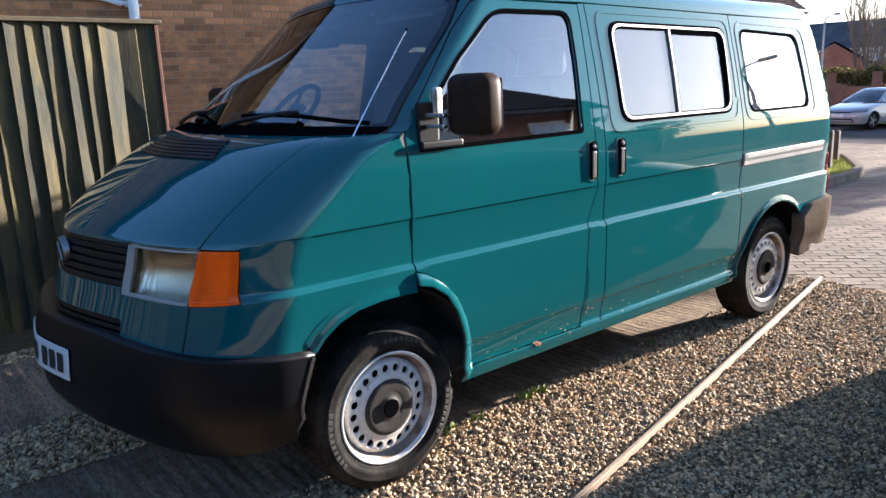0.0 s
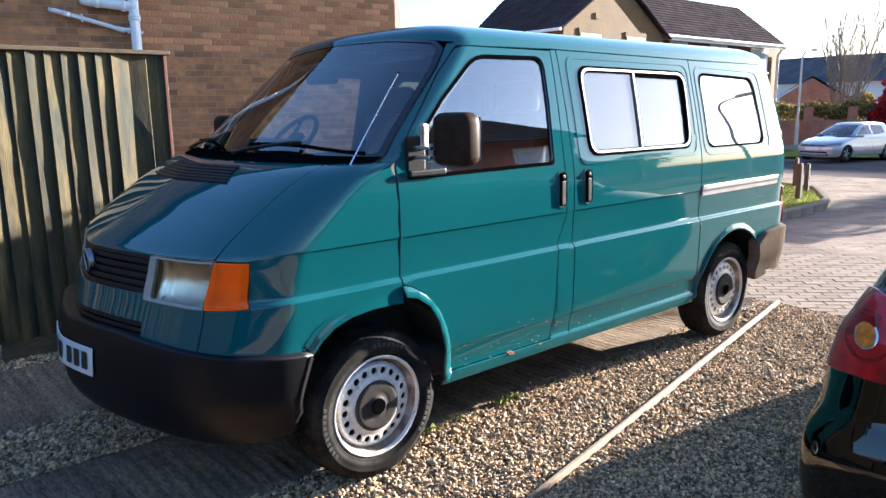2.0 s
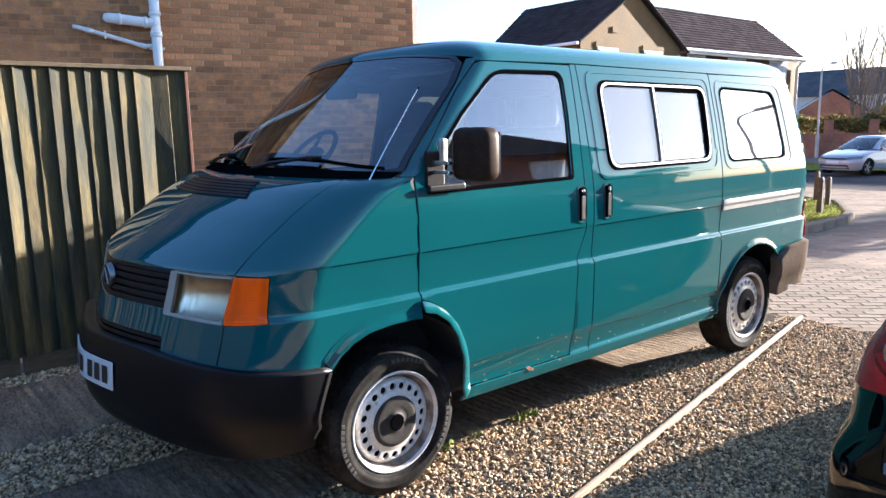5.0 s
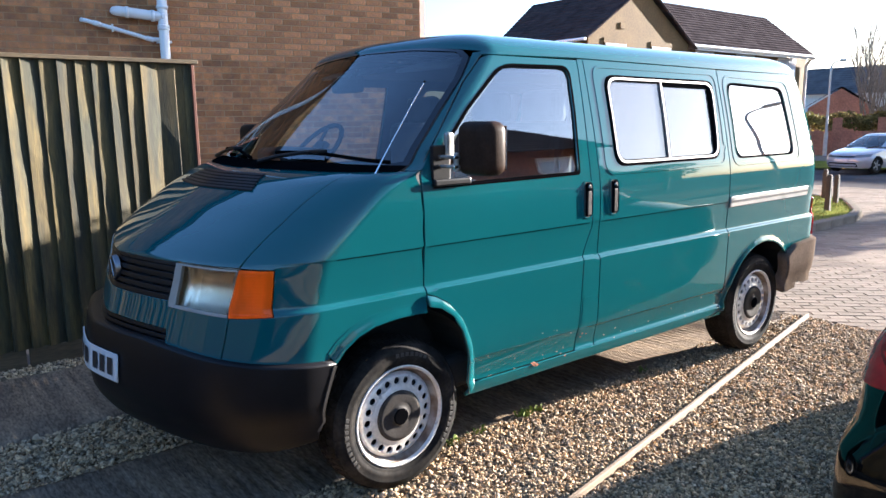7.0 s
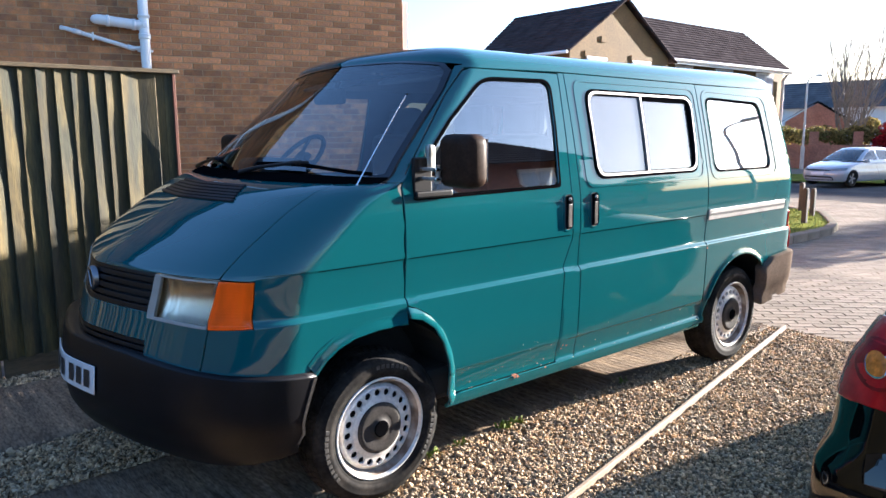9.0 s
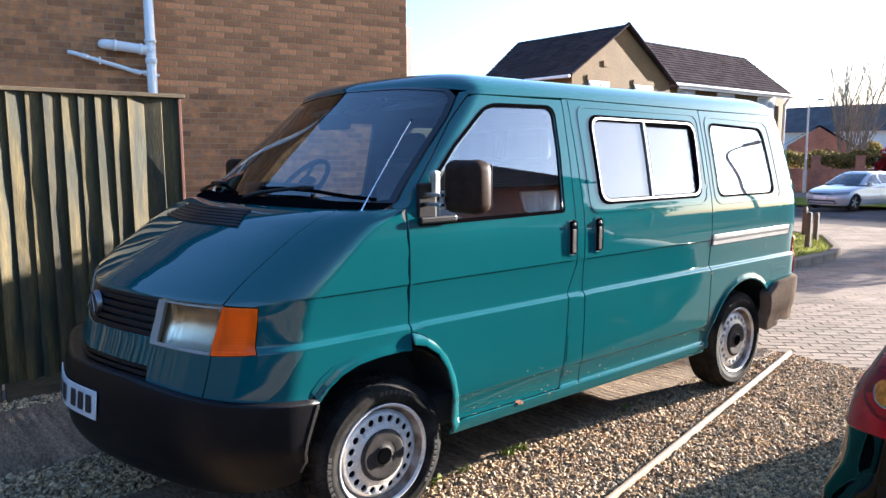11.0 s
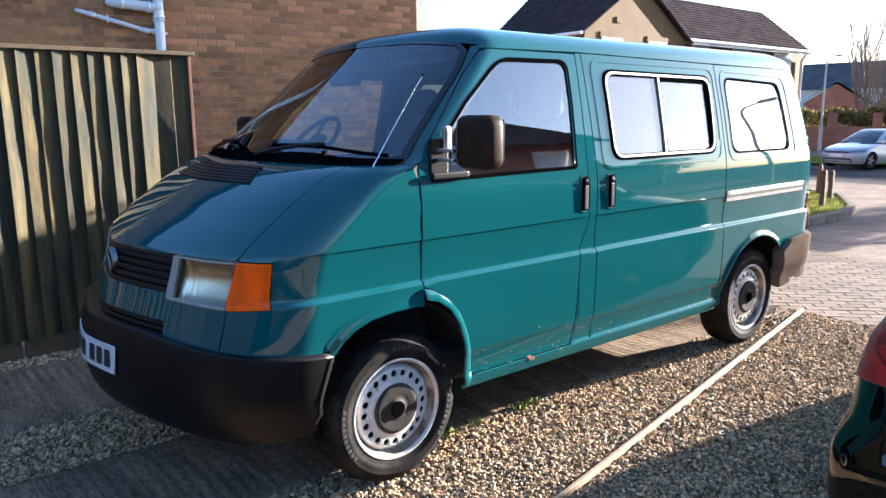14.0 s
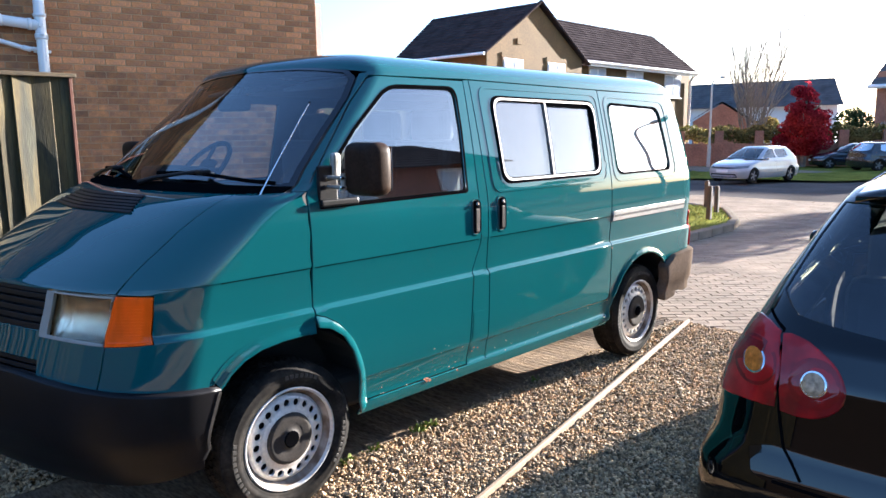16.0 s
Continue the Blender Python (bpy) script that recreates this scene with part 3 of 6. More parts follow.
def flare(opening, out=0.022, reach=0.062):
    """The skin swelling outwards towards a wheel opening."""
    line = [(Vector(a), Vector(b)) for a, b in zip(opening, opening[1:])]

    def at(u, z):
        x, y, z = body(u, z)
        best = 1.0
        for a, b in line:
            d = b - a
            t = max(0.0, min(1.0, ((x - a.x) * d.x + (z - a.y) * d.y) / d.length_squared))
            best = min(best, math.hypot(a.x + d.x * t - x, a.y + d.y * t - z))
        k = max(0.0, 1 - best / reach)
        return (x, y - out * k * k * (3 - 2 * k), z)
    return at


def nose_to_side(pts, step=0.04):
    """Points ('a', a, z) from the middle or ('x', x, z) along the side, joined straight on the skin."""
    raw_uz = [(u_of_a(p, z), z) if k == "a" else (u_of_x(p, z), z) for k, p, z in pts]
    return resample(raw_uz, step)


WING = nose_to_side([("a", 0.752, 0.66), ("a", 0.752, 0.853), ("x", -0.5465, 0.859), ("x", -0.522, 1.032), ("a", 0.752, 1.038), ("a", 0.754, 1.15), ("a", 0.752, 1.28), ("a", 0.75, 1.362), ("x", 0.0, 1.364), ("x", 0.115, 1.362)]
                    + [("x", 0.113, z) for z in (1.3, 1.2, 1.06, 0.95, 0.9)] + [("x", x, z) for x, z in ARCH_F[::-1]] + [("x", -0.4, 0.66)], 0.016)
for far in (None, MID):
    sheet("front_wing", body, WING, PAINT, van, "", xs=span(-0.48, 0.75, 0.03), ys=ZL, mirror=far)
    fine = 0.016 if far is None else 0.05
    door = sheet("front_door", body, on_side(DOOR, fine), PAINT, van, "", holes=[on_side(DOOR_WIN)], xs=UL, ys=ZL, mirror=far)
    sheet("window_seal", body, on_side(rounded([(0.17, 1.286, 0.01), (1.092, 1.294, 0.02), (1.117, 1.6, 0.0), (1.126, 1.823, 0.065), (0.656, 1.818, 0.08), (0.414, 1.62, 0.0), (0.294, 1.5, 0.0), (0.17, 1.364, 0.02)])), SEAL, door,
          holes=[on_side(rounded([(0.188, 1.304, 0.01), (1.079, 1.31, 0.02), (1.103, 1.6, 0.0), (1.111, 1.807, 0.055), (0.666, 1.803, 0.075), (0.426, 1.609, 0.0), (0.306, 1.489, 0.0), (0.188, 1.36, 0.02)]))], lift=0.002, thick=0, mirror=far)
    pane = sheet("door_glass", body, on_side(DOOR_WIN), GLASS if far is None else FAR_GLASS, door, "", xs=UL, ys=ZL, lift=-0.008, thick=0, mirror=far, flip=far is not None)
    pane.visible_shadow = False
    slide = sheet("sliding_door" if far is None else "side_panel", body, on_side(SLIDE, fine), PAINT, van, "", holes=[on_side(SLIDE_WIN)], xs=UL, ys=ZL, mirror=far)
    quarter = sheet("rear_quarter_panel", body, on_side([(2.462, 0.36)] + ARCH_R + [(3.40, 0.69), (3.85, 0.69), (3.85, 1.84), (2.462, 1.843)], fine), PAINT, van, "",
                    holes=[on_side(REAR_WIN)], xs=UL, ys=ZL, mirror=far)
    if far is None:
        slide_near, quarter_near = slide, quarter
    sheet("door_pillar", body, on_side([(1.09, 0.393), (1.232, 0.393), (1.232, 1.858), (1.195, 1.856), (1.19, 1.72), (1.172, 1.3), (1.184, 1.03), (1.114, 0.862), (1.096, 0.53)], fine), PAINT, van, "",
          xs=UL, ys=ZL, mirror=far)
    sheet("arch_trim", flare(ARCH_IN, 0.022, 0.07), on_side(ARCH_IN[::-1] + [(x - 0.007, z - 0.004) for x, z in ARCH_D], 0.03), PAINT, van, "", xs=span(0.3, 0.95, 0.012), ys=span(0.36, 0.85, 0.012), lift=0.002, mirror=far, gap=0.005)
    sheet("arch_lip", flare([(x * 0.96 + 0.004, z - 0.026) for x, z in ARCH_F], 0.009, 0.045), on_side([(x * 1.03 - 0.003, z + 0.019) for x, z in ARCH_F] + [(x * 0.96 + 0.004, z - 0.026) for x, z in ARCH_F[::-1]], 0.03), PAINT, van, "", xs=span(-0.15, 0.55, 0.014), ys=span(0.65, 0.85, 0.01), lift=0.0015, gap=0.004, mirror=far)
    sheet("arch_lip", flare([(2.90 + 0.43 * math.cos(a), 0.33 + 0.43 * math.sin(a)) for a in np.linspace(radians(176), radians(46), 14)], 0.011, 0.042),
          on_side([(2.90 + 0.43 * math.cos(a), 0.33 + 0.43 * math.sin(a)) for a in np.linspace(radians(176), radians(46), 14)] + [(2.90 + 0.472 * math.cos(a), 0.33 + 0.472 * math.sin(a)) for a in np.linspace(radians(46), radians(176), 14)], 0.03),
          PAINT, van, "", xs=span(2.7, 3.85, 0.014), ys=span(0.34, 0.83, 0.012), lift=0.0015, gap=0.004, mirror=far)
    sheet("sill", body, on_side([(0.352, 0.335), (2.456, 0.335), (2.456, 0.387), (0.402, 0.387)]), PAINT, van, "scuffed sill with rust spots", xs=UL, ys=ZL, mirror=far)
    sheet("roof_gutter", body, on_side([(0.56, 1.856), (1.2, 1.864), (2.45, 1.851), (3.45, 1.843), (3.45, 1.872), (0.575, 1.872)]), PAINT, van, "", xs=UL, lift=0.004, mirror=far)
    pillar = sheet("a_pillar", body, nose_to_side([("x", 0.125, 1.366), ("x", 0.146, 1.40), ("x", 0.268, 1.543), ("x", 0.435, 1.733), ("x", 0.552, 1.843), ("x", 0.62, 1.885), ("a", 0.78, 1.885), ("a", 0.735, 1.862), ("a", 0.775, 1.75), ("a", 0.81, 1.6), ("a", 0.845, 1.45), ("a", 0.868, 1.368)]), PAINT, van, "",
          xs=span(-0.4, 0.3, 0.03), ys=ZL, mirror=far)
    # thin dark strips for the shade along the pressed crease
    for x0, x1 in ((-0.30, 0.108), (0.13, 1.16), (1.248, 2.446)):
        sheet("crease", body, on_side([(x0, 1.0475), (x1, 1.0475), (x1, 1.0505), (x0, 1.0505)]), SEAL, van, xs=UL, lift=0.0012, thick=0, gap=0.0005, mirror=far)
    # windows behind the doors
    for hole, nm, owner in ((SLIDE_WIN, "side_window", slide), (REAR_WIN, "rear_side_window", quarter)):
        inner = [(1.0 * x + (0.007 if x < sum(p[0] for p in hole) / len(hole) else -0.007), z + (0.007 if z < 1.54 else -0.007)) for x, z in hole]
        outer = [(x - (0.005 if x < sum(p[0] for p in hole) / len(hole) else -0.005), z - (0.005 if z < 1.54 else -0.005)) for x, z in hole]
        sheet("window_seal", body, on_side(outer), SEAL, owner, holes=[on_side(inner)], lift=0.003, thick=0, gap=0.002, mirror=far)
        w = sheet(nm, body, on_side(hole), CURTAINED if nm == "side_window" else PRIVACY, owner, "", xs=UL, ys=ZL, lift=-0.006, thick=0, mirror=far, flip=far is not None)
        w.visible_shadow = False

sheet("bonnet", body, nose_to_side([("a", -0.744, 1.04), ("a", -0.45, 1.04), ("a", -0.43, 1.036), ("a", 0.43, 1.036), ("a", 0.45, 1.04), ("a", 0.744, 1.04), ("a", 0.746, 1.15), ("a", 0.744, 1.28), ("a", 0.742, 1.362), ("a", -0.742, 1.362), ("a", -0.744, 1.28), ("a", -0.746, 1.15)]),
      PAINT, van, "", xs=span(-1.7, -0.3, 0.035), ys=[1.05, 1.06, 1.075, 1.09, 1.105, 1.12, 1.14, 1.16, 1.18, 1.2, 1.22, 1.24, 1.26, 1.28, 1.3, 1.315, 1.33, 1.345, 1.355])
sheet("front_panel", body, nose_to_side([("a", -0.748, 0.66), ("a", 0.744, 0.66), ("a", 0.744, 0.856), ("a", 0.47, 0.866), ("a", 0.45, 0.884), ("a", -0.45, 0.884), ("a", -0.47, 0.866), ("a", -0.748, 0.856)]), PAINT, van, "",
      holes=[nose_to_side([("a", -0.48, 0.69), ("a", 0.48, 0.69), ("a", 0.462, 0.782), ("a", -0.462, 0.782)])], xs=span(-1.7, -0.3, 0.04), ys=[0.7, 0.74, 0.78, 0.82, 0.85])
screen = sheet("windscreen", body, nose_to_side([("a", -0.80, 1.372), ("a", 0.80, 1.372), ("a", 0.858, 1.385), ("a", 0.84, 1.45), ("a", 0.804, 1.6), ("a", 0.77, 1.75), ("a", 0.735, 1.845), ("a", 0.69, 1.876), ("a", 0.4, 1.905), ("a", 0.0, 1.913), ("a", -0.4, 1.905), ("a", -0.69, 1.876), ("a", -0.735, 1.845), ("a", -0.77, 1.75), ("a", -0.804, 1.6), ("a", -0.84, 1.45), ("a", -0.858, 1.385)]),
      SCREEN_GLASS, van, "", xs=span(-1.8, -0.1, 0.04), ys=ZL, lift=-0.002, thick=0)
screen.visible_shadow = False

# roof: a shallow dome over the outline at its edge
ROOF_Z = 1.868
edge_u = span(-1.0, 0.0, 0.04) + span(0.08, 4.6, 0.08)
near_edge = []
for u in edge_u:
    rise = 0.036 * (1 - abs(math.sin((1 + u) * math.pi / 2)) ** 3.5) if u < 0 else 0.0
    near_edge.append(Vector(body(u, ROOF_Z + rise)))
near_edge = [p for p in near_edge if p.y <= MID + 1e-6]
ring = near_edge + [Vector((p.x, 2 * MID - p.y, p.z)) for p in reversed(near_edge[1:-1])]
rv, rf = [], []
steps_in = [0.0, 0.012, 0.03, 0.06, 0.1, 0.16, 0.25, 0.38, 0.55, 0.75, 1.0]
for k, s in enumerate(steps_in):
    for p in ring:
        cx = min(max(p.x, 0.95), 3.0)
        q = Vector((cx, MID, 0)) * s + Vector((p.x, p.y, 0)) * (1 - s)
        rv.append((q.x, q.y, p.z + (1.982 - p.z) * (1 - (1 - s) ** 5.5) ** 0.62))
n = len(ring)
for k in range(len(steps_in) - 1):
    for i in range(n):
        rf.append((k * n + i, k * n + (i + 1) % n, (k + 1) * n + (i + 1) % n, (k + 1) * n + i))
raw("roof", rv, rf, PAINT, van, "", smooth=True)


REAR_PLASTIC = mat("sun_faded_plastic", (0.10, 0.078, 0.062), 0.8, spec=0.0, vary=0.2, scale=7, fine=0.15, bump=0.1, bump_scale=300, normal_dist=0.002)


# front bumper, with a step on top, and the rear one
def bumper(name, pts, lift, thick, material, label, xs, zs):
    return sheet(name, body, pts, material, van, label, xs=xs, ys=zs, lift=lift, thick=thick, lip=0.014)


bumper("front_bumper", nose_to_side([("x", -0.352, 0.66), ("x", -0.395, 0.45), ("x", -0.42, 0.385), ("a", 0.80, 0.37), ("a", 0.0, 0.38), ("a", -0.80, 0.37), ("a", -0.9, 0.385), ("a", -0.905, 0.66), ("a", -0.75, 0.705), ("a", -0.4, 0.725), ("a", 0.4, 0.725), ("a", 0.75, 0.70)]),
       0.05, 0.09, BLACK_PLASTIC, "black plastic front bumper", span(-1.95, 0.05, 0.035), [0.4, 0.44, 0.48, 0.54, 0.6, 0.64, 0.68, 0.7])
sheet("bumper_edge", body, nose_to_side([("x", -0.352, 0.655), ("x", -0.395, 0.45), ("x", -0.418, 0.39), ("x", -0.428, 0.39), ("x", -0.405, 0.45), ("x", -0.364, 0.66)]), GREY_PLASTIC, van, "scuffed grey bumper edge", lift=0.0525, thick=0.004, gap=0.002)
bumper("rear_bumper", on_side([(3.19, 0.625), (3.30, 0.685), (3.5, 0.70), (4.5, 0.70), (4.5, 0.40), (3.5, 0.40), (3.20, 0.375), (3.225, 0.50)]), 0.04, 0.08, REAR_PLASTIC, "faded black plastic rear bumper", UL, [0.42, 0.5, 0.58, 0.66])
sheet("rear_bumper", body, on_side([(3.19, 0.625), (3.30, 0.685), (3.5, 0.70), (4.5, 0.70), (4.5, 0.40), (3.5, 0.40), (3.20, 0.375), (3.225, 0.50)]), REAR_PLASTIC, van, "faded black plastic rear bumper", xs=UL, ys=[0.42, 0.5, 0.58, 0.66], lift=0.04, thick=0.08, lip=0.014, mirror=MID)
for far in (None, MID):
    sheet("tailgate", body, on_side([(3.858, 0.71), (4.49, 0.71), (4.49, 1.84), (3.858, 1.84)]), PAINT, van, holes=[on_side(rounded([(3.93, 1.3), (4.46, 1.3), (4.46, 1.74), (3.93, 1.74)], 0.06))], xs=UL, ys=ZL, mirror=far)
    w = sheet("tailgate_window", body, on_side(rounded([(3.93, 1.3), (4.46, 1.3), (4.46, 1.74), (3.93, 1.74)], 0.06)), PRIVACY, van, lift=-0.005, thick=0, mirror=far, flip=True)
    w.visible_shadow = False
    sheet("tail_lamp", body, on_side(rounded([(3.63, 0.72), (3.83, 0.72), (3.83, 0.99), (3.63, 0.99)], 0.02)), RED_LENS, van, "red tail lamp lens", xs=UL, ys=ZL, lift=0.012, mirror=far)

# ---- van details ----
# lamps and grille
MILKY = mat("milky_lens_edge", (0.27, 0.25, 0.215), 0.45, vary=0.1, scale=20)
for far in (None, MID):
    lamp = sheet("headlight", body, nose_to_side([("a", 0.452, 0.866), ("a", 0.742, 0.858), ("a", 0.742, 1.030), ("a", 0.452, 1.032)]), MILKY, van, "rectangular headlight with a clear ribbed lens",
                 holes=[nose_to_side([("a", 0.488, 0.876), ("a", 0.7412, 0.867), ("a", 0.7412, 1.024), ("a", 0.488, 1.026)])], lift=0.003, thick=0.014, lip=0.001, gap=0.002, mirror=far)
    sheet("reflector", lambda u, z: (lambda p: (p[0] + 0.034 - 0.03 * (((u + 0.52) / 0.14) ** 2 + ((z - 0.955) / 0.1) ** 2) * 0.5, p[1] + 0.01, p[2]))(body(u, z)),
          nose_to_side([("a", 0.448, 0.862), ("a", 0.748, 0.857), ("a", 0.748, 1.032), ("a", 0.448, 1.035)]), REFLECTOR, lamp, "silvered bowl reflector", xs=span(-0.7, -0.35, 0.02), ys=span(0.87, 1.03, 0.012), thick=0, mirror=far)
    lens = sheet("lens", body, nose_to_side([("a", 0.464, 0.872), ("a", 0.741, 0.864), ("a", 0.741, 1.027), ("a", 0.464, 1.029)]), LENS, lamp, "clear lens", xs=span(-0.7, -0.35, 0.03), ys=[0.9, 0.94, 0.98], lift=0.002, thick=0, mirror=far)
    lens.visible_shadow = False
    for k in range(16):
        a0 = 0.60 + k * 0.0082
        sheet("lens_rib", body, nose_to_side([("a", a0, 0.89), ("a", a0 + 0.003, 0.89), ("a", a0 + 0.003, 1.01), ("a", a0, 1.01)]), LENS, lamp, lift=-0.003, thick=0.004, mirror=far, gap=0.0005, lip=0.0005)
    ind = sheet("indicator", body, nose_to_side([("a", 0.75, 0.858), ("x", -0.552, 0.864), ("x", -0.528, 1.026), ("a", 0.75, 1.030)]), AMBER, van, "amber indicator lens", xs=span(-0.5, -0.1, 0.025), ys=span(0.86, 1.03, 0.03), lift=0.004, thick=0.03, lip=0.002, mirror=far)
    for k in range(14):
        z0 = 0.868 + k * 0.0115
        sheet("lens_rib", body, nose_to_side([("a", 0.756, z0), ("x", -0.56, z0), ("x", -0.56, z0 + 0.0035), ("a", 0.756, z0 + 0.0035)]), AMBER, ind, lift=0.0052, thick=0.002, mirror=far, gap=0.0005, lip=0.001)
    sheet("lamp_recess", body, nose_to_side([("a", 0.44, 0.85), ("x", -0.52, 0.85), ("x", -0.512, 1.04), ("a", 0.44, 1.04)]), DARK, van, lift=-0.09, thick=0, xs=span(-0.7, -0.1, 0.05), ys=[0.9, 0.95, 1.0], mirror=far)

grille = sheet("grille", body, nose_to_side([("a", -0.45, 0.884), ("a", 0.45, 0.884), ("a", 0.448, 1.034), ("a", -0.448, 1.034)]), DARK, van, "black slatted front grille", xs=span(-1.4, -0.6, 0.05), ys=[0.92, 0.96, 1.0], lift=-0.035, thick=0)
for z0, hgt in ((0.888, 0.016), (0.916, 0.015), (0.944, 0.015), (0.972, 0.015), (1.0, 0.015), (1.022, 0.011)):
    sheet("slat", body, nose_to_side([("a", -0.449, z0), ("a", 0.449, z0), ("a", 0.449, z0 + hgt), ("a", -0.449, z0 + hgt)]), BLACK_PLASTIC, grille, xs=span(-1.4, -0.6, 0.05), lift=-0.004, thick=0.03, gap=0.001, lip=0.004)
bx, by, bz = body(-1.003, 0.965)
DULL_CHROME = mat("dull_chrome", (0.22, 0.22, 0.23), 0.35, 1.0, vary=0.1)
badge = part("badge", lathe([(0.0, -0.010), (0.034, -0.010), (0.040, -0.013), (0.050, -0.013), (0.052, -0.008), (0.052, 0.01)], 32, "x"), DULL_CHROME, grille, "round silver emblem", smooth=True)
badge.location = (bx - 0.004, by, bz)
for s in (-1, 1):
    part("emblem_bar", box((0.006, 0.009, 0.075), (0, 0, 0), 0.002, 1, Matrix.Rotation(radians(24 * s), 3, "X")), DULL_CHROME, badge).location = (-0.016, 0.014 * s, 0)
intake = sheet("lower_intake", body, nose_to_side([("a", -0.48, 0.685), ("a", 0.48, 0.685), ("a", 0.464, 0.784), ("a", -0.464, 0.784)]), DARK, van, "black slatted lower intake", xs=span(-1.5, -0.5, 0.05), lift=-0.035, thick=0)
for z0 in (0.70, 0.722, 0.744, 0.766):
    sheet("slat", body, nose_to_side([("a", -0.475, z0), ("a", 0.475, z0), ("a", 0.473, z0 + 0.011), ("a", -0.473, z0 + 0.011)]), BLACK_PLASTIC, intake, xs=span(-1.5, -0.5, 0.05), lift=-0.003, thick=0.03, gap=0.001, lip=0.003)
plate = sheet("number_plate", body, nose_to_side([("a", -0.26, 0.545), ("a", 0.26, 0.545), ("a", 0.26, 0.652), ("a", -0.26, 0.652)]), PLATE, van, "white number plate with dark bars", xs=span(-1.3, -0.7, 0.04), lift=0.062, thick=0.006)
for k in range(7):
    a0 = 0.235 - k * 0.064 - (0.03 if k > 2 else 0)
    sheet("plate_bar", body, nose_to_side([("a", a0 - 0.042, 0.566), ("a", a0, 0.566), ("a", a0, 0.634), ("a", a0 - 0.042, 0.634)]), INK, plate, lift=0.0655, thick=0.0, gap=0.001)

# bonnet vent
vent = sheet("bonnet_vent", body, nose_to_side([("a", -0.415, 1.284), ("a", 0.415, 1.284), ("a", 0.325, 1.346), ("a", -0.325, 1.346)]), DARK, van, "black slatted air vent", xs=span(-1.4, -0.6, 0.05), ys=[1.3, 1.32, 1.335], lift=0.003, thick=0)
for k in range(6):
    z0 = 1.2855 + k * 0.0102
    e = 0.413 - k * 0.0148
    sheet("slat", body, nose_to_side([("a", -e, z0), ("a", e, z0), ("a", e - 0.008, z0 + 0.0058), ("a", -e + 0.008, z0 + 0.0058)]), BLACK_PLASTIC, vent, xs=span(-1.4, -0.6, 0.05), lift=0.008, thick=0.008, gap=0.0005, lip=0.002)

# black scuttle and screen surround
sheet("scuttle", body, nose_to_side([("a", -0.86, 1.3635), ("a", 0.86, 1.3635), ("a", 0.855, 1.384), ("a", 0.5, 1.392), ("a", -0.5, 1.392), ("a", -0.855, 1.384)]), SEAL, van, "black scuttle panel", xs=span(-1.9, -0.1, 0.05), ys=[1.372, 1.38], lift=0.004, thick=0.01)
SCR = [(0.80, 1.374), (0.858, 1.387), (0.84, 1.45), (0.804, 1.6), (0.77, 1.75), (0.735, 1.845), (0.69, 1.876), (0.4, 1.905), (0.0, 1.913)]
outer = [("a", a, z) for a, z in SCR] + [("a", -a, z) for a, z in SCR[-2::-1]]
inner = [("a", a * 0.98, 1.388 + (z - 1.374) * 0.955) for a, z in SCR]
inner = inner + [("a", -a, z) for _, a, z in inner[-2::-1]]
FRIT = mat("black_glass_border", (0.004, 0.004, 0.006), 0.06, vary=0.1, spec=0.6, coat=0.6)
sheet("screen_surround", body, nose_to_side(outer), FRIT, van, "black windscreen surround", holes=[nose_to_side(inner)], lift=0.001, thick=0)

def on_skin(a, z, out=0.0):
    u = u_of_a(a, z)
    p, q, r = Vector(body(u, z)), Vector(body(u + 1e-3, z)), Vector(body(u, z + 1e-3))
    return p + (q - p).cross(r - p).normalized() * out


for b0, b1, pivot in ((0.82, 0.165, 0.30), (0.0, -0.60, -0.40)):
    wiper = new("wiper")
    wiper.parent = van
    pts = [on_skin(b0 + (b1 - b0) * k / 8, 1.387 + 0.014 * math.sin(math.pi * k / 8) + 0.028 * k / 8, 0.02) for k in range(9)]
    part("blade", tube(pts, 0.008, 8), SEAL, wiper)
    mid = pts[4]
    part("arm", tube([on_skin(b1 - 0.05, 1.372, 0.02), on_skin((b1 + pivot) / 2, 1.388, 0.035), mid + Vector((-0.012, 0, 0.016))], [0.012, 0.009, 0.007], 8), BLACK_PLASTIC, wiper)
    part("clip", box((0.05, 0.05, 0.02), mid + Vector((-0.01, 0, 0.01)), 0.006), BLACK_PLASTIC, wiper)
aerial = part("aerial", tube([(-0.061, 0.10, 1.352), (0.04, 0.10, 1.50), (0.16, 0.105, 1.665), (0.205, 0.108, 1.722)], [0.004, 0.0026, 0.0022, 0.002], 8), CHROME, van, "thin whip aerial")
part("tip", lathe([(0.0, -0.006), (0.005, -0.003), (0.005, 0.003), (0.0, 0.006)], 10, "z"), SEAL, aerial).location = (0.206, 0.108, 1.724)


# rust brown, darkened for the shaded band between rim lip and disc
SHADED_RUST = mat("shaded_rust", (0.16, 0.105, 0.07), 0.6, 0.3, vary=0.35, scale=18, second=(0.3, 0.26, 0.22))
SIDEWALL = mat("dusty_lettering", (0.03, 0.027, 0.023), 0.8, vary=0.3, scale=30)


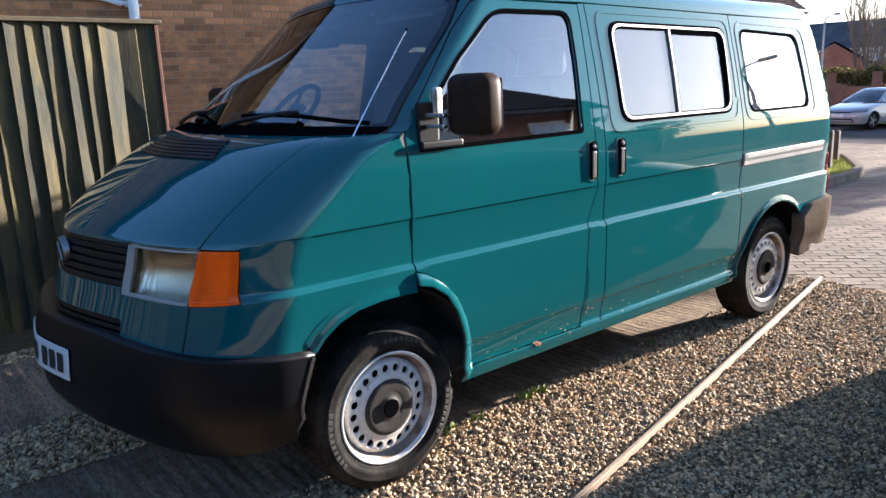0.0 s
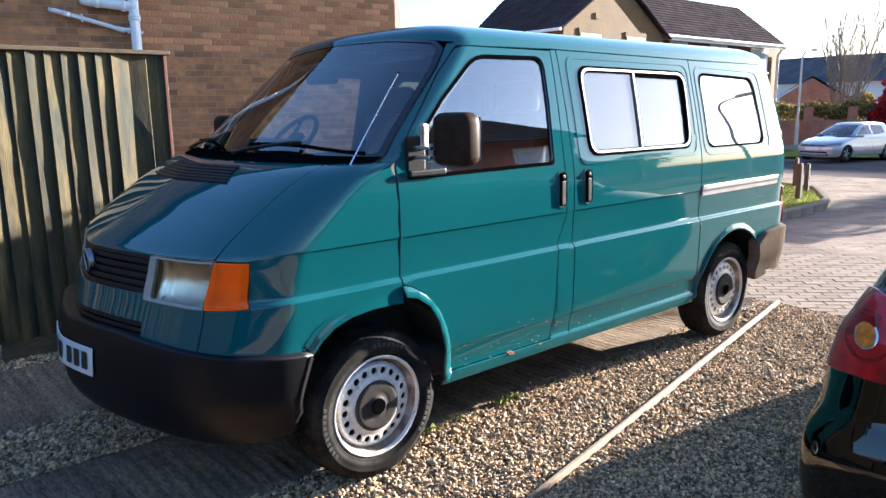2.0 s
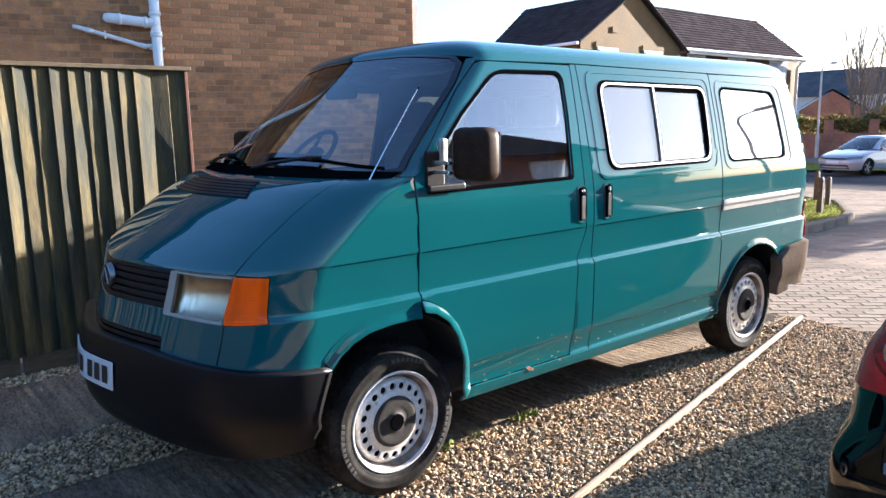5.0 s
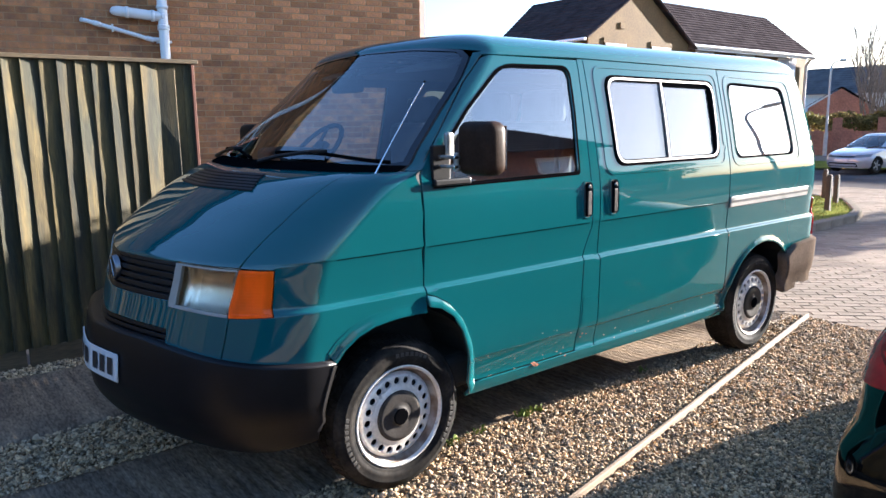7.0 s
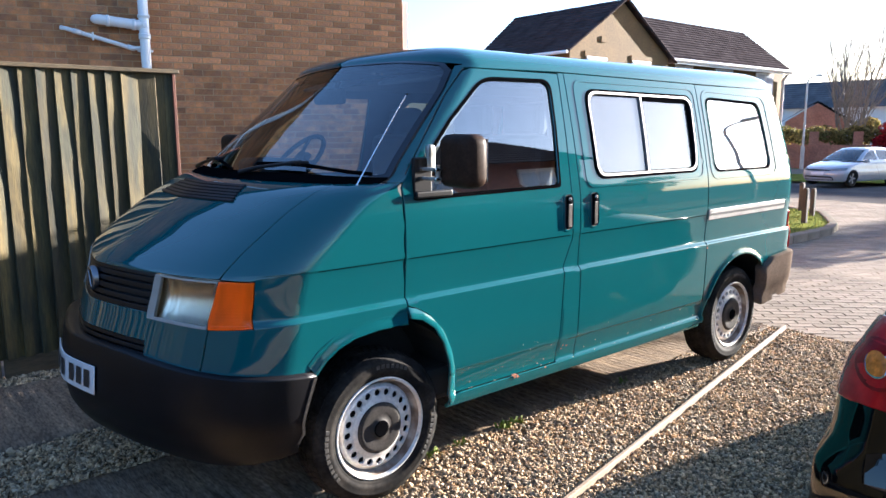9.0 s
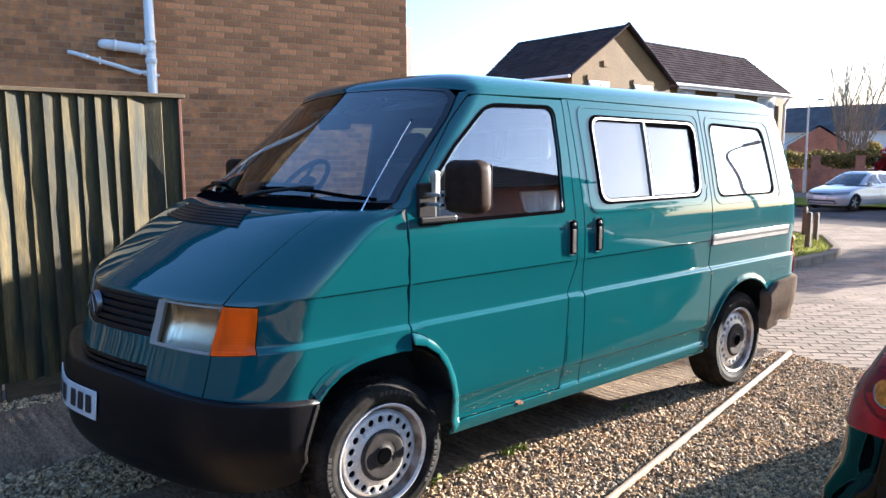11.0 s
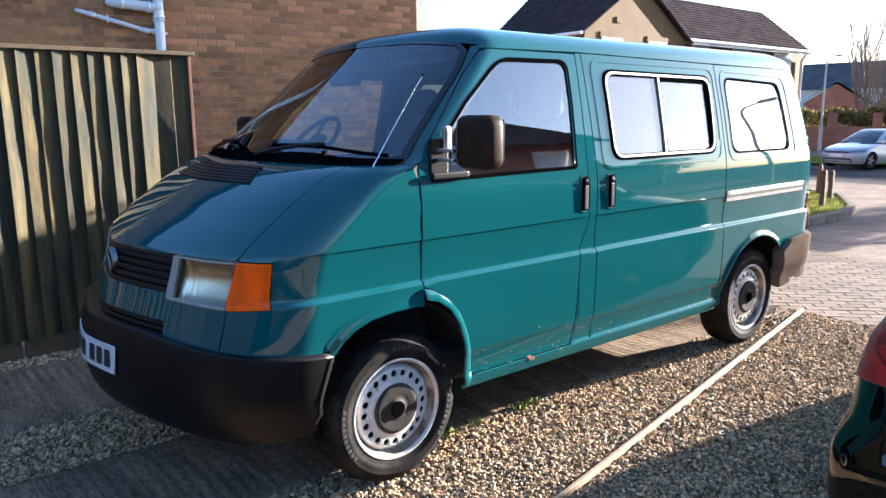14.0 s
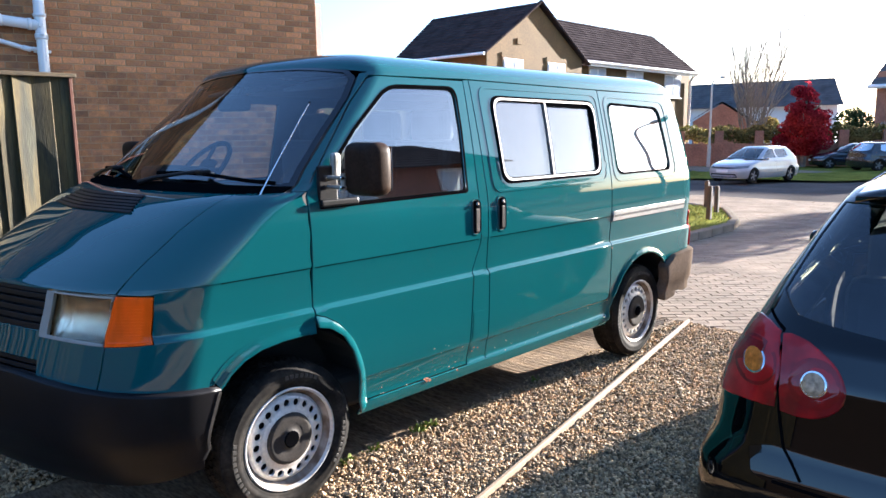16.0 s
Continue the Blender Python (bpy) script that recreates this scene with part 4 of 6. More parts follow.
# wheels
def van_wheel(x, y, turn):
    w = new("wheel")
    w.parent = van
    w.matrix_local = pose(x, y, 0.33, 0, 0, turn)
    tyre = part("tyre", lathe([(0.216, 0.02), (0.222, 0.010), (0.236, 0.004), (0.243, 0.0035), (0.246, 0.0), (0.262, -0.001), (0.28, 0.001), (0.283, 0.0), (0.287, 0.002), (0.30, 0.008), (0.314, 0.018), (0.323, 0.032), (0.325, 0.05), (0.325, 0.155), (0.323, 0.173), (0.312, 0.19), (0.29, 0.2), (0.235, 0.2), (0.216, 0.19)], 96), RUBBER, w, "worn black tyre with a dusty sidewall", smooth=True)
    bm = bmesh.new()
    for k in range(64):
        for y0, y1, off in ((0.022, 0.066, 0.0), (0.074, 0.10, 0.5), (0.106, 0.132, 0.0), (0.14, 0.182, 0.5)):
            a = 2 * math.pi * (k + off) / 64
            r0 = 0.3235 if 0.04 < (y0 + y1) / 2 < 0.17 else 0.3205
            c, s = math.cos(a), math.sin(a)
            vs = []
            for dr in (0.0, 0.0075):
                for dy in (y0, y1):
                    for dt in (-0.0118, 0.0118):
                        r = r0 + dr - (0.009 if dy == 0.022 or dy == 0.182 else 0.0)
                        vs.append(bm.verts.new((r * c - dt * s, dy, r * s + dt * c)))
            for f in ((4, 5, 7, 6), (0, 1, 5, 4), (2, 6, 7, 3), (0, 4, 6, 2), (1, 3, 7, 5)):
                bm.faces.new([vs[i] for i in f])
    bmesh.ops.recalc_face_normals(bm, faces=bm.faces)
    part("tread", bm, RUBBER, tyre)
    for a0, count in ((62, 7), (-38, 8), (168, 10)):
        for k in range(count):
            a = radians(a0 + k * 5.2)
            part("sidewall_bar", box((0.017, 0.003, 0.0165), (0.2725 * math.cos(a), -0.0005, 0.2725 * math.sin(a)), 0.001, 1, Matrix.Rotation(-a, 3, "Y")), SIDEWALL, tyre)
    rim = part("rim", lathe([(0.219, 0.02), (0.2235, 0.011), (0.222, 0.006), (0.217, 0.0045), (0.212, 0.009), (0.208, 0.018)], 96), STEEL, w, "silver steel wheel with round holes", smooth=True)
    part("well", lathe([(0.208, 0.018), (0.204, 0.03), (0.199, 0.042), (0.192, 0.05), (0.188, 0.053)], 96), SHADED_RUST, rim, "rust-brown rim well with shade put into its colour", smooth=True)
    prof = [(0.08, 0.036), (0.088, 0.028), (0.105, 0.0205), (0.12, 0.022), (0.132, 0.027), (0.16, 0.028), (0.172, 0.031), (0.182, 0.040), (0.19, 0.049)]
    sheet("disc", lambda a, b: (a, interp(math.hypot(a, b), prof), b), circle(0, 0, 0.1885, 80), STEEL, rim, "",
          holes=[circle(0, 0, 0.086, 48)] + [circle(0.153 * math.cos(k * math.pi / 10), 0.153 * math.sin(k * math.pi / 10), 0.0165, 16) for k in range(20)],
          extra=[circle(0, 0, r, 60) for r in (0.097, 0.108, 0.12, 0.127, 0.1345)] + [circle(0, 0, r, 80) for r in (0.1705, 0.176, 0.182)], thick=0.012, lip=0.001, gap=0.003)
    part("brake_drum", lathe([(0.0, 0.085), (0.185, 0.085), (0.2, 0.11)], 40), DARK, rim)
    cap = part("hub_cap", lathe([(0.112, 0.03), (0.111, 0.019), (0.107, 0.013), (0.092, 0.010), (0.066, 0.0155), (0.052, 0.014), (0.04, 0.012), (0.036, 0.007), (0.030, 0.0055), (0.0, 0.005)], 48), GREY_PLASTIC, w, "grey plastic hub cap", smooth=True)
    part("emblem", lathe([(0.0, 0.002), (0.032, 0.002), (0.036, 0.004), (0.036, 0.01)], 24), SEAL, cap)
    return w


van_wheel(0.0, 0.036, 0)
van_wheel(2.92, 0.046, 0)
van_wheel(0.0, 1.84 - 0.036, 180)
van_wheel(2.92, 1.84 - 0.046, 180)

# wheel arch liners, floor pan and cabin lining
for x0, r in ((0.0, 0.46), (2.9, 0.47)):
    for y0, y1 in ((0.045, 0.36), (1.48, 1.795)):
        bm = bmesh.new()
        pr = []
        for k in range(19):
            a = math.pi * k / 18
            pr.append([bm.verts.new((x0 + r * math.cos(a), y, 0.34 + r * math.sin(a))) for y in (y0, y1)])
        for p, q in zip(pr, pr[1:]):
            bm.faces.new((p[0], p[1], q[1], q[0]))
        yi = y1 if y0 < 0.9 else y0
        back = [p[1] if y0 < 0.9 else p[0] for p in pr]
        bm.faces.new(back)
        part("arch_liner", bm, UNDER, van)
VISOR = mat("visor_vinyl", (0.16, 0.16, 0.17), 0.7, vary=0.1, scale=8)
part("floor_pan", box((3.9, 1.62, 0.16), (1.75, MID, 0.42), 0.03), UNDER, van, "dark underside")
part("exhaust", tube([(0.9, 1.2, 0.27), (2.4, 1.2, 0.27), (3.4, 1.3, 0.3)], [0.03, 0.07, 0.03], 12), UNDER, van)
for far in (None, MID):
    sheet("inner_skin", body, on_side([(0.16, 0.87), (0.30, 0.81), (0.38, 0.66), (0.42, 0.45), (2.42, 0.45), (2.46, 0.80), (3.34, 0.80), (3.40, 0.5), (4.49, 0.5), (4.49, 1.84), (0.60, 1.85), (0.27, 1.51), (0.14, 1.36), (-0.3, 1.2), (-0.5, 1.0), (-0.45, 0.9), (-0.2, 0.87)]), CABIN, van,
          holes=[on_side([(0.26, 1.29), (1.085, 1.3), (1.1, 1.79), (0.68, 1.79), (0.44, 1.59), (0.26, 1.37)]), on_side(SLIDE_WIN), on_side(REAR_WIN)], xs=UL, ys=ZL, lift=-0.04, thick=0, mirror=far)
for far in (None, MID):
    sheet("pillar_trim", body, nose_to_side([("x", 0.15, 1.37), ("x", 0.33, 1.50), ("x", 0.46, 1.62), ("x", 0.69, 1.81), ("x", 0.66, 1.87), ("a", 0.70, 1.87), ("a", 0.755, 1.75), ("a", 0.79, 1.6), ("a", 0.825, 1.45), ("a", 0.85, 1.375)]), CABIN, van, xs=span(-0.4, 0.3, 0.04), ys=ZL, lift=-0.035, thick=0.01, mirror=far)
for y0 in (0.55, 1.32):
    part("sun_visor", box((0.17, 0.42, 0.018), (0.60, y0, 1.835), 0.008, 2, Matrix.Rotation(radians(-16), 3, "Y")), VISOR, van, "grey sun visor", smooth=True)
part("headlining", box((2.9, 1.4, 0.03), (2.1, MID, 1.84), 0.01), CABIN, van)
part("bulkhead", box((0.03, 1.66, 0.42), (-0.02, MID, 1.12), 0.01), CABIN, van)
dash = part("dashboard", box((0.42, 1.66, 0.16), (0.14, MID, 1.27), 0.05, 3), CABIN, van, "grey dashboard")
part("instrument_hood", box((0.2, 0.46, 0.13), (0.2, 1.34, 1.365), 0.035, 3), CABIN, dash)
wheel_m = pose(0.375, 1.37, 1.405, 0, -46, 0)
bm = bmesh.new()
n1, n2 = 36, 8
vr = []
for i in range(n1):
    a = 2 * math.pi * i / n1
    vr.append([bm.verts.new(((0.195 + 0.014 * math.cos(b)) * math.cos(a), (0.195 + 0.014 * math.cos(b)) * math.sin(a), 0.014 * math.sin(b))) for b in (2 * math.pi * j / n2 for j in range(n2))])
for i in range(n1):
    for j in range(n2):
        bm.faces.new((vr[i][j], vr[(i + 1) % n1][j], vr[(i + 1) % n1][(j + 1) % n2], vr[i][(j + 1) % n2]))
steer = part("steering_wheel", bm, SEAL, van, "black steering wheel", smooth=True)
steer.matrix_local = wheel_m
part("hub", box((0.15, 0.12, 0.04), (0, 0, -0.01), 0.015), SEAL, steer)
for a in (20, 160, 270):
    part("spoke", box((0.16, 0.03, 0.012), (0.1 * math.cos(radians(a)), 0.1 * math.sin(radians(a)), 0), 0.004, 1, Matrix.Rotation(radians(a), 3, "Z")), SEAL, steer)
for y0, wd in ((1.35, 0.5), (0.72, 0.45), (0.32, 0.4)):
    seat = part("seat_cushion", box((0.5, wd, 0.16), (0.85, y0, 0.98), 0.05, 3), CLOTH, van, "dark cloth seat")
    part("backrest", box((0.14, wd, 0.55), (1.1, y0, 1.28), 0.05, 3, None), CLOTH, seat)
    part("headrest", box((0.09, min(wd, 0.28), 0.17), (1.14, y0, 1.63), 0.04, 3), CLOTH, seat)
rear_mirror = part("interior_mirror", box((0.045, 0.21, 0.082), (0.36, 0.97, 1.752), 0.018, 3, Matrix.Rotation(radians(14), 3, "Z")), GREY_PLASTIC, van, "dark interior mirror", smooth=True)
part("stem", tube([(0.375, 0.96, 1.77), (0.41, 0.95, 1.83)], 0.011, 8), GREY_PLASTIC, rear_mirror)

# door mirror on its arms
MIRROR_PLASTIC = mat("brown_black_plastic", (0.026, 0.015, 0.010), 0.45, vary=0.25, scale=9, fine=0.2, bump=0.1, bump_scale=300, spec=0.04, normal_dist=0.002)
for far in (False, True):
    def my(y):
        return 2 * MID - y if far else y
    head = part("door_mirror", box((0.115, 0.205, 0.215), (0.285, my(-0.158), 1.452), 0.042, 4), MIRROR_PLASTIC, van, "large dark plastic door mirror on steel brackets", smooth=True)
    part("mirror_glass", box((0.004, 0.165, 0.175), (0.3435, my(-0.158), 1.452), 0.0), CHROME, head)
    part("bracket", box((0.1, 0.02, 0.15), (0.222, my(0.03), 1.39), 0.008), BLACK_PLASTIC, head)
    for z in (1.417, 1.378):
        part("arm", box((0.018, 0.125, 0.015), (0.222, my(-0.03), z), 0.005), BARE_METAL, head)
        for yy in (0.02, -0.085):
            part("bolt", lathe([(0.0, -0.014), (0.008, -0.012), (0.008, 0.012)], 10, "x"), CHROME, head).location = (0.213, my(yy), z)
    part("hinge", tube([(0.222, my(-0.075), 1.36), (0.222, my(-0.075), 1.435)], 0.012, 10), BARE_METAL, head)
    part("fairing", box((0.04, 0.03, 0.11), (0.262, my(0.022), 1.462), 0.012), BARE_METAL, head)
    part("base", box((0.2, 0.025, 0.03), (0.27, my(0.012), 1.31), 0.008), BLACK_PLASTIC, head)

# handles nearly flush; flat dark patches stand for the shade in their recesses
HANDLE_FACE = mat("worn_handle_face", (0.10, 0.09, 0.085), 0.32, 0.5, vary=0.3, scale=25)
for x0, worn in ((1.14, HANDLE_FACE), (1.345, BLACK_PLASTIC)):
    loop = rounded([(x0 - 0.036, 1.072), (x0 + 0.042, 1.072), (x0 + 0.042, 1.262), (x0 - 0.036, 1.262)], 0.034)
    recess = sheet("handle_recess", body, on_side(loop, 0.02), DARK, van, "flat dark patch for the shade in the handle recess", lift=0.0008, thick=0.0)
    inner = rounded([(x0 - 0.031, 1.078), (x0 + 0.037, 1.078), (x0 + 0.037, 1.256), (x0 - 0.031, 1.256)], 0.03)
    sheet("recess_rim", body, on_side(loop, 0.02), PAINT, recess, holes=[on_side(inner, 0.02)], lift=0.003, thick=0.003, gap=0.001, lip=0.0015)
    yh = flank_at(1.165)
    hd = part("door_handle", box((0.040, 0.026, 0.168), (x0 + 0.002, yh + 0.004, 1.167), 0.012, 4), SEAL, van, "black vertical pull handle", smooth=True)
    part("grip", box((0.026, 0.006, 0.118), (x0 + 0.002, yh - 0.0095, 1.15), 0.0028, 2), worn, hd)
    part("lock", lathe([(0.0, -0.003), (0.011, -0.002), (0.012, 0.004)], 14), CHROME, hd).location = (x0 + 0.002, yh - 0.010, 1.232)

# door track, sliding window bar, fuel flap, scuffs
RAIL = mat("bright_rail", (0.36, 0.36, 0.35), 0.3, 0.5, vary=0.15, scale=10)
rail = sheet("door_track", body, on_side([(2.475, 1.018), (3.47, 1.022), (3.47, 1.082), (2.475, 1.08)]), RAIL, van, "bright sliding door track", xs=UL, lift=0.006, thick=0.008)
sheet("track_groove", body, on_side([(2.475, 1.043), (3.468, 1.046), (3.468, 1.059), (2.475, 1.057)]), DARK, rail, xs=UL, lift=0.0075, thick=0, gap=0.001)
FRAME_W = mat("window_rim", (0.20, 0.19, 0.18), 0.6, 0.4, vary=0.15)


def grown(loop, d, mid=1.54):
    """A window outline moved outwards by d (inwards where negative)."""
    cx = sum(p[0] for p in loop) / len(loop)
    return [(x + (d if x > cx else -d), z + (d if z > mid else -d)) for x, z in loop]


sheet("window_gasket", body, on_side(grown(SLIDE_WIN, 0.010)), SEAL, van, "black rubber window gasket", holes=[on_side(grown(SLIDE_WIN, -0.004))], lift=0.006, thick=0.006, gap=0.002)
sheet("window_frame", body, on_side(grown(SLIDE_WIN, -0.002)), FRAME_W, van, "pale aluminium window frame", holes=[on_side(grown(SLIDE_WIN, -0.012))], lift=0.009, thick=0.009, gap=0.002)
sheet("inner_frame", body, on_side(grown(SLIDE_WIN, -0.0125)), SEAL, van, "thin black inner seal", holes=[on_side(grown(SLIDE_WIN, -0.018))], lift=0.004, thick=0.004, gap=0.001)
sheet("window_bar", body, on_side([(1.838, 1.342), (1.852, 1.342), (1.866, 1.758), (1.852, 1.758)]), FRAME_W, van, "pale window divider", ys=ZL, lift=0.006, thick=0.010)
sheet("bar_seal", body, on_side([(1.853, 1.345), (1.860, 1.345), (1.874, 1.757), (1.867, 1.757)]), SEAL, van, "black divider seal", ys=ZL, lift=0.004, thick=0.006)
sheet("bar_seal", body, on_side([(2.302, 1.352), (2.327, 1.352), (2.352, 1.742), (2.318, 1.742)]), SEAL, van, "black edge of the sliding pane", ys=ZL, lift=0.001, thick=0.004)
sheet("top_seal", body, on_side([(1.872, 1.736), (2.34, 1.728), (2.345, 1.742), (1.872, 1.752)]), SEAL, van, "black head of the sliding pane", xs=UL, lift=0.001, thick=0.004)
sheet("pressed_edge", body, on_side(rounded([(1.292, 1.278), (2.418, 1.278), (2.428, 1.822), (1.292, 1.832)], 0.07)), PAINT, slide_near, "",
      holes=[on_side(rounded([(1.303, 1.289), (2.407, 1.289), (2.417, 1.811), (1.303, 1.821)], 0.065))], lift=0.0035, thick=0.005, gap=0.003, lip=0.0035)
sheet("pressed_edge", body, on_side(rounded([(2.498, 1.268), (3.36, 1.268), (3.30, 1.795), (2.498, 1.815)], 0.08)), PAINT, quarter_near, "",
      holes=[on_side(rounded([(2.508, 1.278), (3.348, 1.278), (3.29, 1.785), (2.508, 1.805)], 0.075))], lift=0.0035, thick=0.005, gap=0.003, lip=0.0035)
flap = sheet("fuel_flap", body, on_side(rounded([(1.108, 0.435), (1.222, 0.435), (1.228, 0.672), (1.116, 0.672)], 0.012)), PAINT, van, "", ys=ZL, lift=0.0012, thick=0.004)
for x0, z0, r in ((0.78, 0.391, 0.012), (0.80, 0.383, 0.008), (1.13, 0.478, 0.006), (1.12, 0.46, 0.005), (1.16, 0.47, 0.005), (1.0, 0.385, 0.007), (2.455, 0.845, 0.008)):
    sheet("rust_spot", body, on_side([(x0 + r * random.uniform(0.7, 1.5) * math.cos(a), z0 + r * random.uniform(0.5, 1.0) * math.sin(a)) for a in (2 * math.pi * k / 11 for k in range(11))]), RUST, van, lift=0.004, thick=0, gap=0.001)

# small grey-brown flecks, denser towards the bottom of the doors
FLECK = mat("grey_brown_fleck", (0.2, 0.17, 0.13), 0.95, vary=0.3, scale=30)
fr = random.Random(21)
for k in range(46):
    x0 = fr.choice((fr.uniform(0.46, 1.06), fr.uniform(1.28, 2.42)))
    z0 = 0.395 + 0.15 * fr.random() ** 2.2
    r = fr.uniform(0.0018, 0.0045)
    sheet("mud_fleck", body, on_side([(x0 + r * fr.uniform(0.7, 2.2) * math.cos(a), z0 + r * fr.uniform(0.5, 1.1) * math.sin(a)) for a in (2 * math.pi * q / 7 for q in range(7))]), FLECK, van, lift=0.0022, thick=0, gap=0.0005)

# ---- other cars: one family of hatchback shapes, x from the nose to the tail, near half at -y ----
CAR_NOSE = [(0.18, 0.06), (0.3, 0.0), (0.5, -0.02), (0.62, 0.02), (0.7, 0.09), (0.76, 0.2), (0.82, 0.42), (0.88, 0.72), (0.94, 1.02), (0.97, 1.12), (1.1, 1.35), (1.25, 1.63), (1.38, 1.92), (1.45, 2.1)]
CAR_TAIL = [(0.18, 4.10), (0.3, 4.17), (0.5, 4.205), (0.62, 4.205), (0.68, 4.17), (0.76, 4.15), (0.9, 4.125), (1.0, 4.085), (1.02, 4.06), (1.1, 4.0), (1.25, 3.87), (1.38, 3.74), (1.45, 3.62)]
CAR_HALF = [(0.18, 0.82), (0.28, 0.88), (0.45, 0.905), (0.6, 0.90), (0.66, 0.885), (0.8, 0.872), (0.9, 0.85), (0.97, 0.81), (1.02, 0.785), (1.1, 0.75), (1.25, 0.675), (1.38, 0.60), (1.45, 0.53)]


def car_skin(u, z):
    """u: -1 the middle of the nose, 0 to 1 the flank, 2 the middle of the tail."""
    w = interp(z, CAR_HALF)
    front = interp(z, CAR_NOSE)
    back = interp(z, CAR_TAIL)
    fa, fc = 0.24 if z < 0.95 else 0.16, 0.46 if z < 0.95 else 0.16
    ra, rc = 0.08, 0.13 if z < 0.66 else 0.22 if z < 0.97 else 0.16
    if u < 0:
        r = math.sin((1 + u) * math.pi / 2)
        return (front + fa * r * r + fc * (1 - math.sqrt(max(0.0, 1 - abs(r) ** 7))), -w * r, z)
    if u > 1:
        r = math.sin((2 - u) * math.pi / 2)
        return (back - ra * r * r - rc * (1 - math.sqrt(max(0.0, 1 - abs(r) ** 7))), -w * r, z)
    x0, x1 = front + fa + fc, back - ra - rc
    return (x0 + (x1 - x0) * u, -w, z)


def car_u(x, z):
    front = interp(z, CAR_NOSE) + (0.70 if z < 0.95 else 0.32)
    back = interp(z, CAR_TAIL) - 0.08 - (0.13 if z < 0.66 else 0.22 if z < 0.97 else 0.16)
    if front <= x <= back:
        return (x - front) / (back - front)
    lo, hi = (-1.0, 0.0) if x < front else (1.0, 2.0)
    for _ in range(36):
        m = (lo + hi) / 2
        if car_skin(m, z)[0] < x:
            lo = m
        else:
            hi = m
    return lo


def car_tail_u(a, z):
    return 2 - math.asin(max(-1.0, min(1.0, a / interp(z, CAR_HALF)))) * 2 / math.pi


def cu(pts, step=0.06):
    """Points ('x', x, z) on the side, ('n', a, z) on the nose or ('t', a, z) on the tail."""
    out = []
    for k, p, z in pts:
        if k == "x":
            out.append((car_u(p, z), z))
        elif k == "n":
            out.append((math.asin(max(-1.0, min(1.0, p / interp(z, CAR_HALF)))) * 2 / math.pi - 1, z))
        else:
            out.append((car_tail_u(p, z), z))
    return resample(out, step)


CAR_US = span(-1.0, 0.0, 0.06) + span(0.04, 0.96, 0.04) + span(1.0, 2.0, 0.05)
CAR_ZS = [0.22, 0.3, 0.38, 0.46, 0.54, 0.62, 0.68, 0.72, 0.76, 0.8, 0.84, 0.88, 0.92, 0.95, 0.98, 1.0, 1.02, 1.06, 1.12, 1.2, 1.28, 1.35]


DULL_ALLOY = mat("dull_alloy", (0.22, 0.22, 0.23), 0.5, 0.4, vary=0.1)


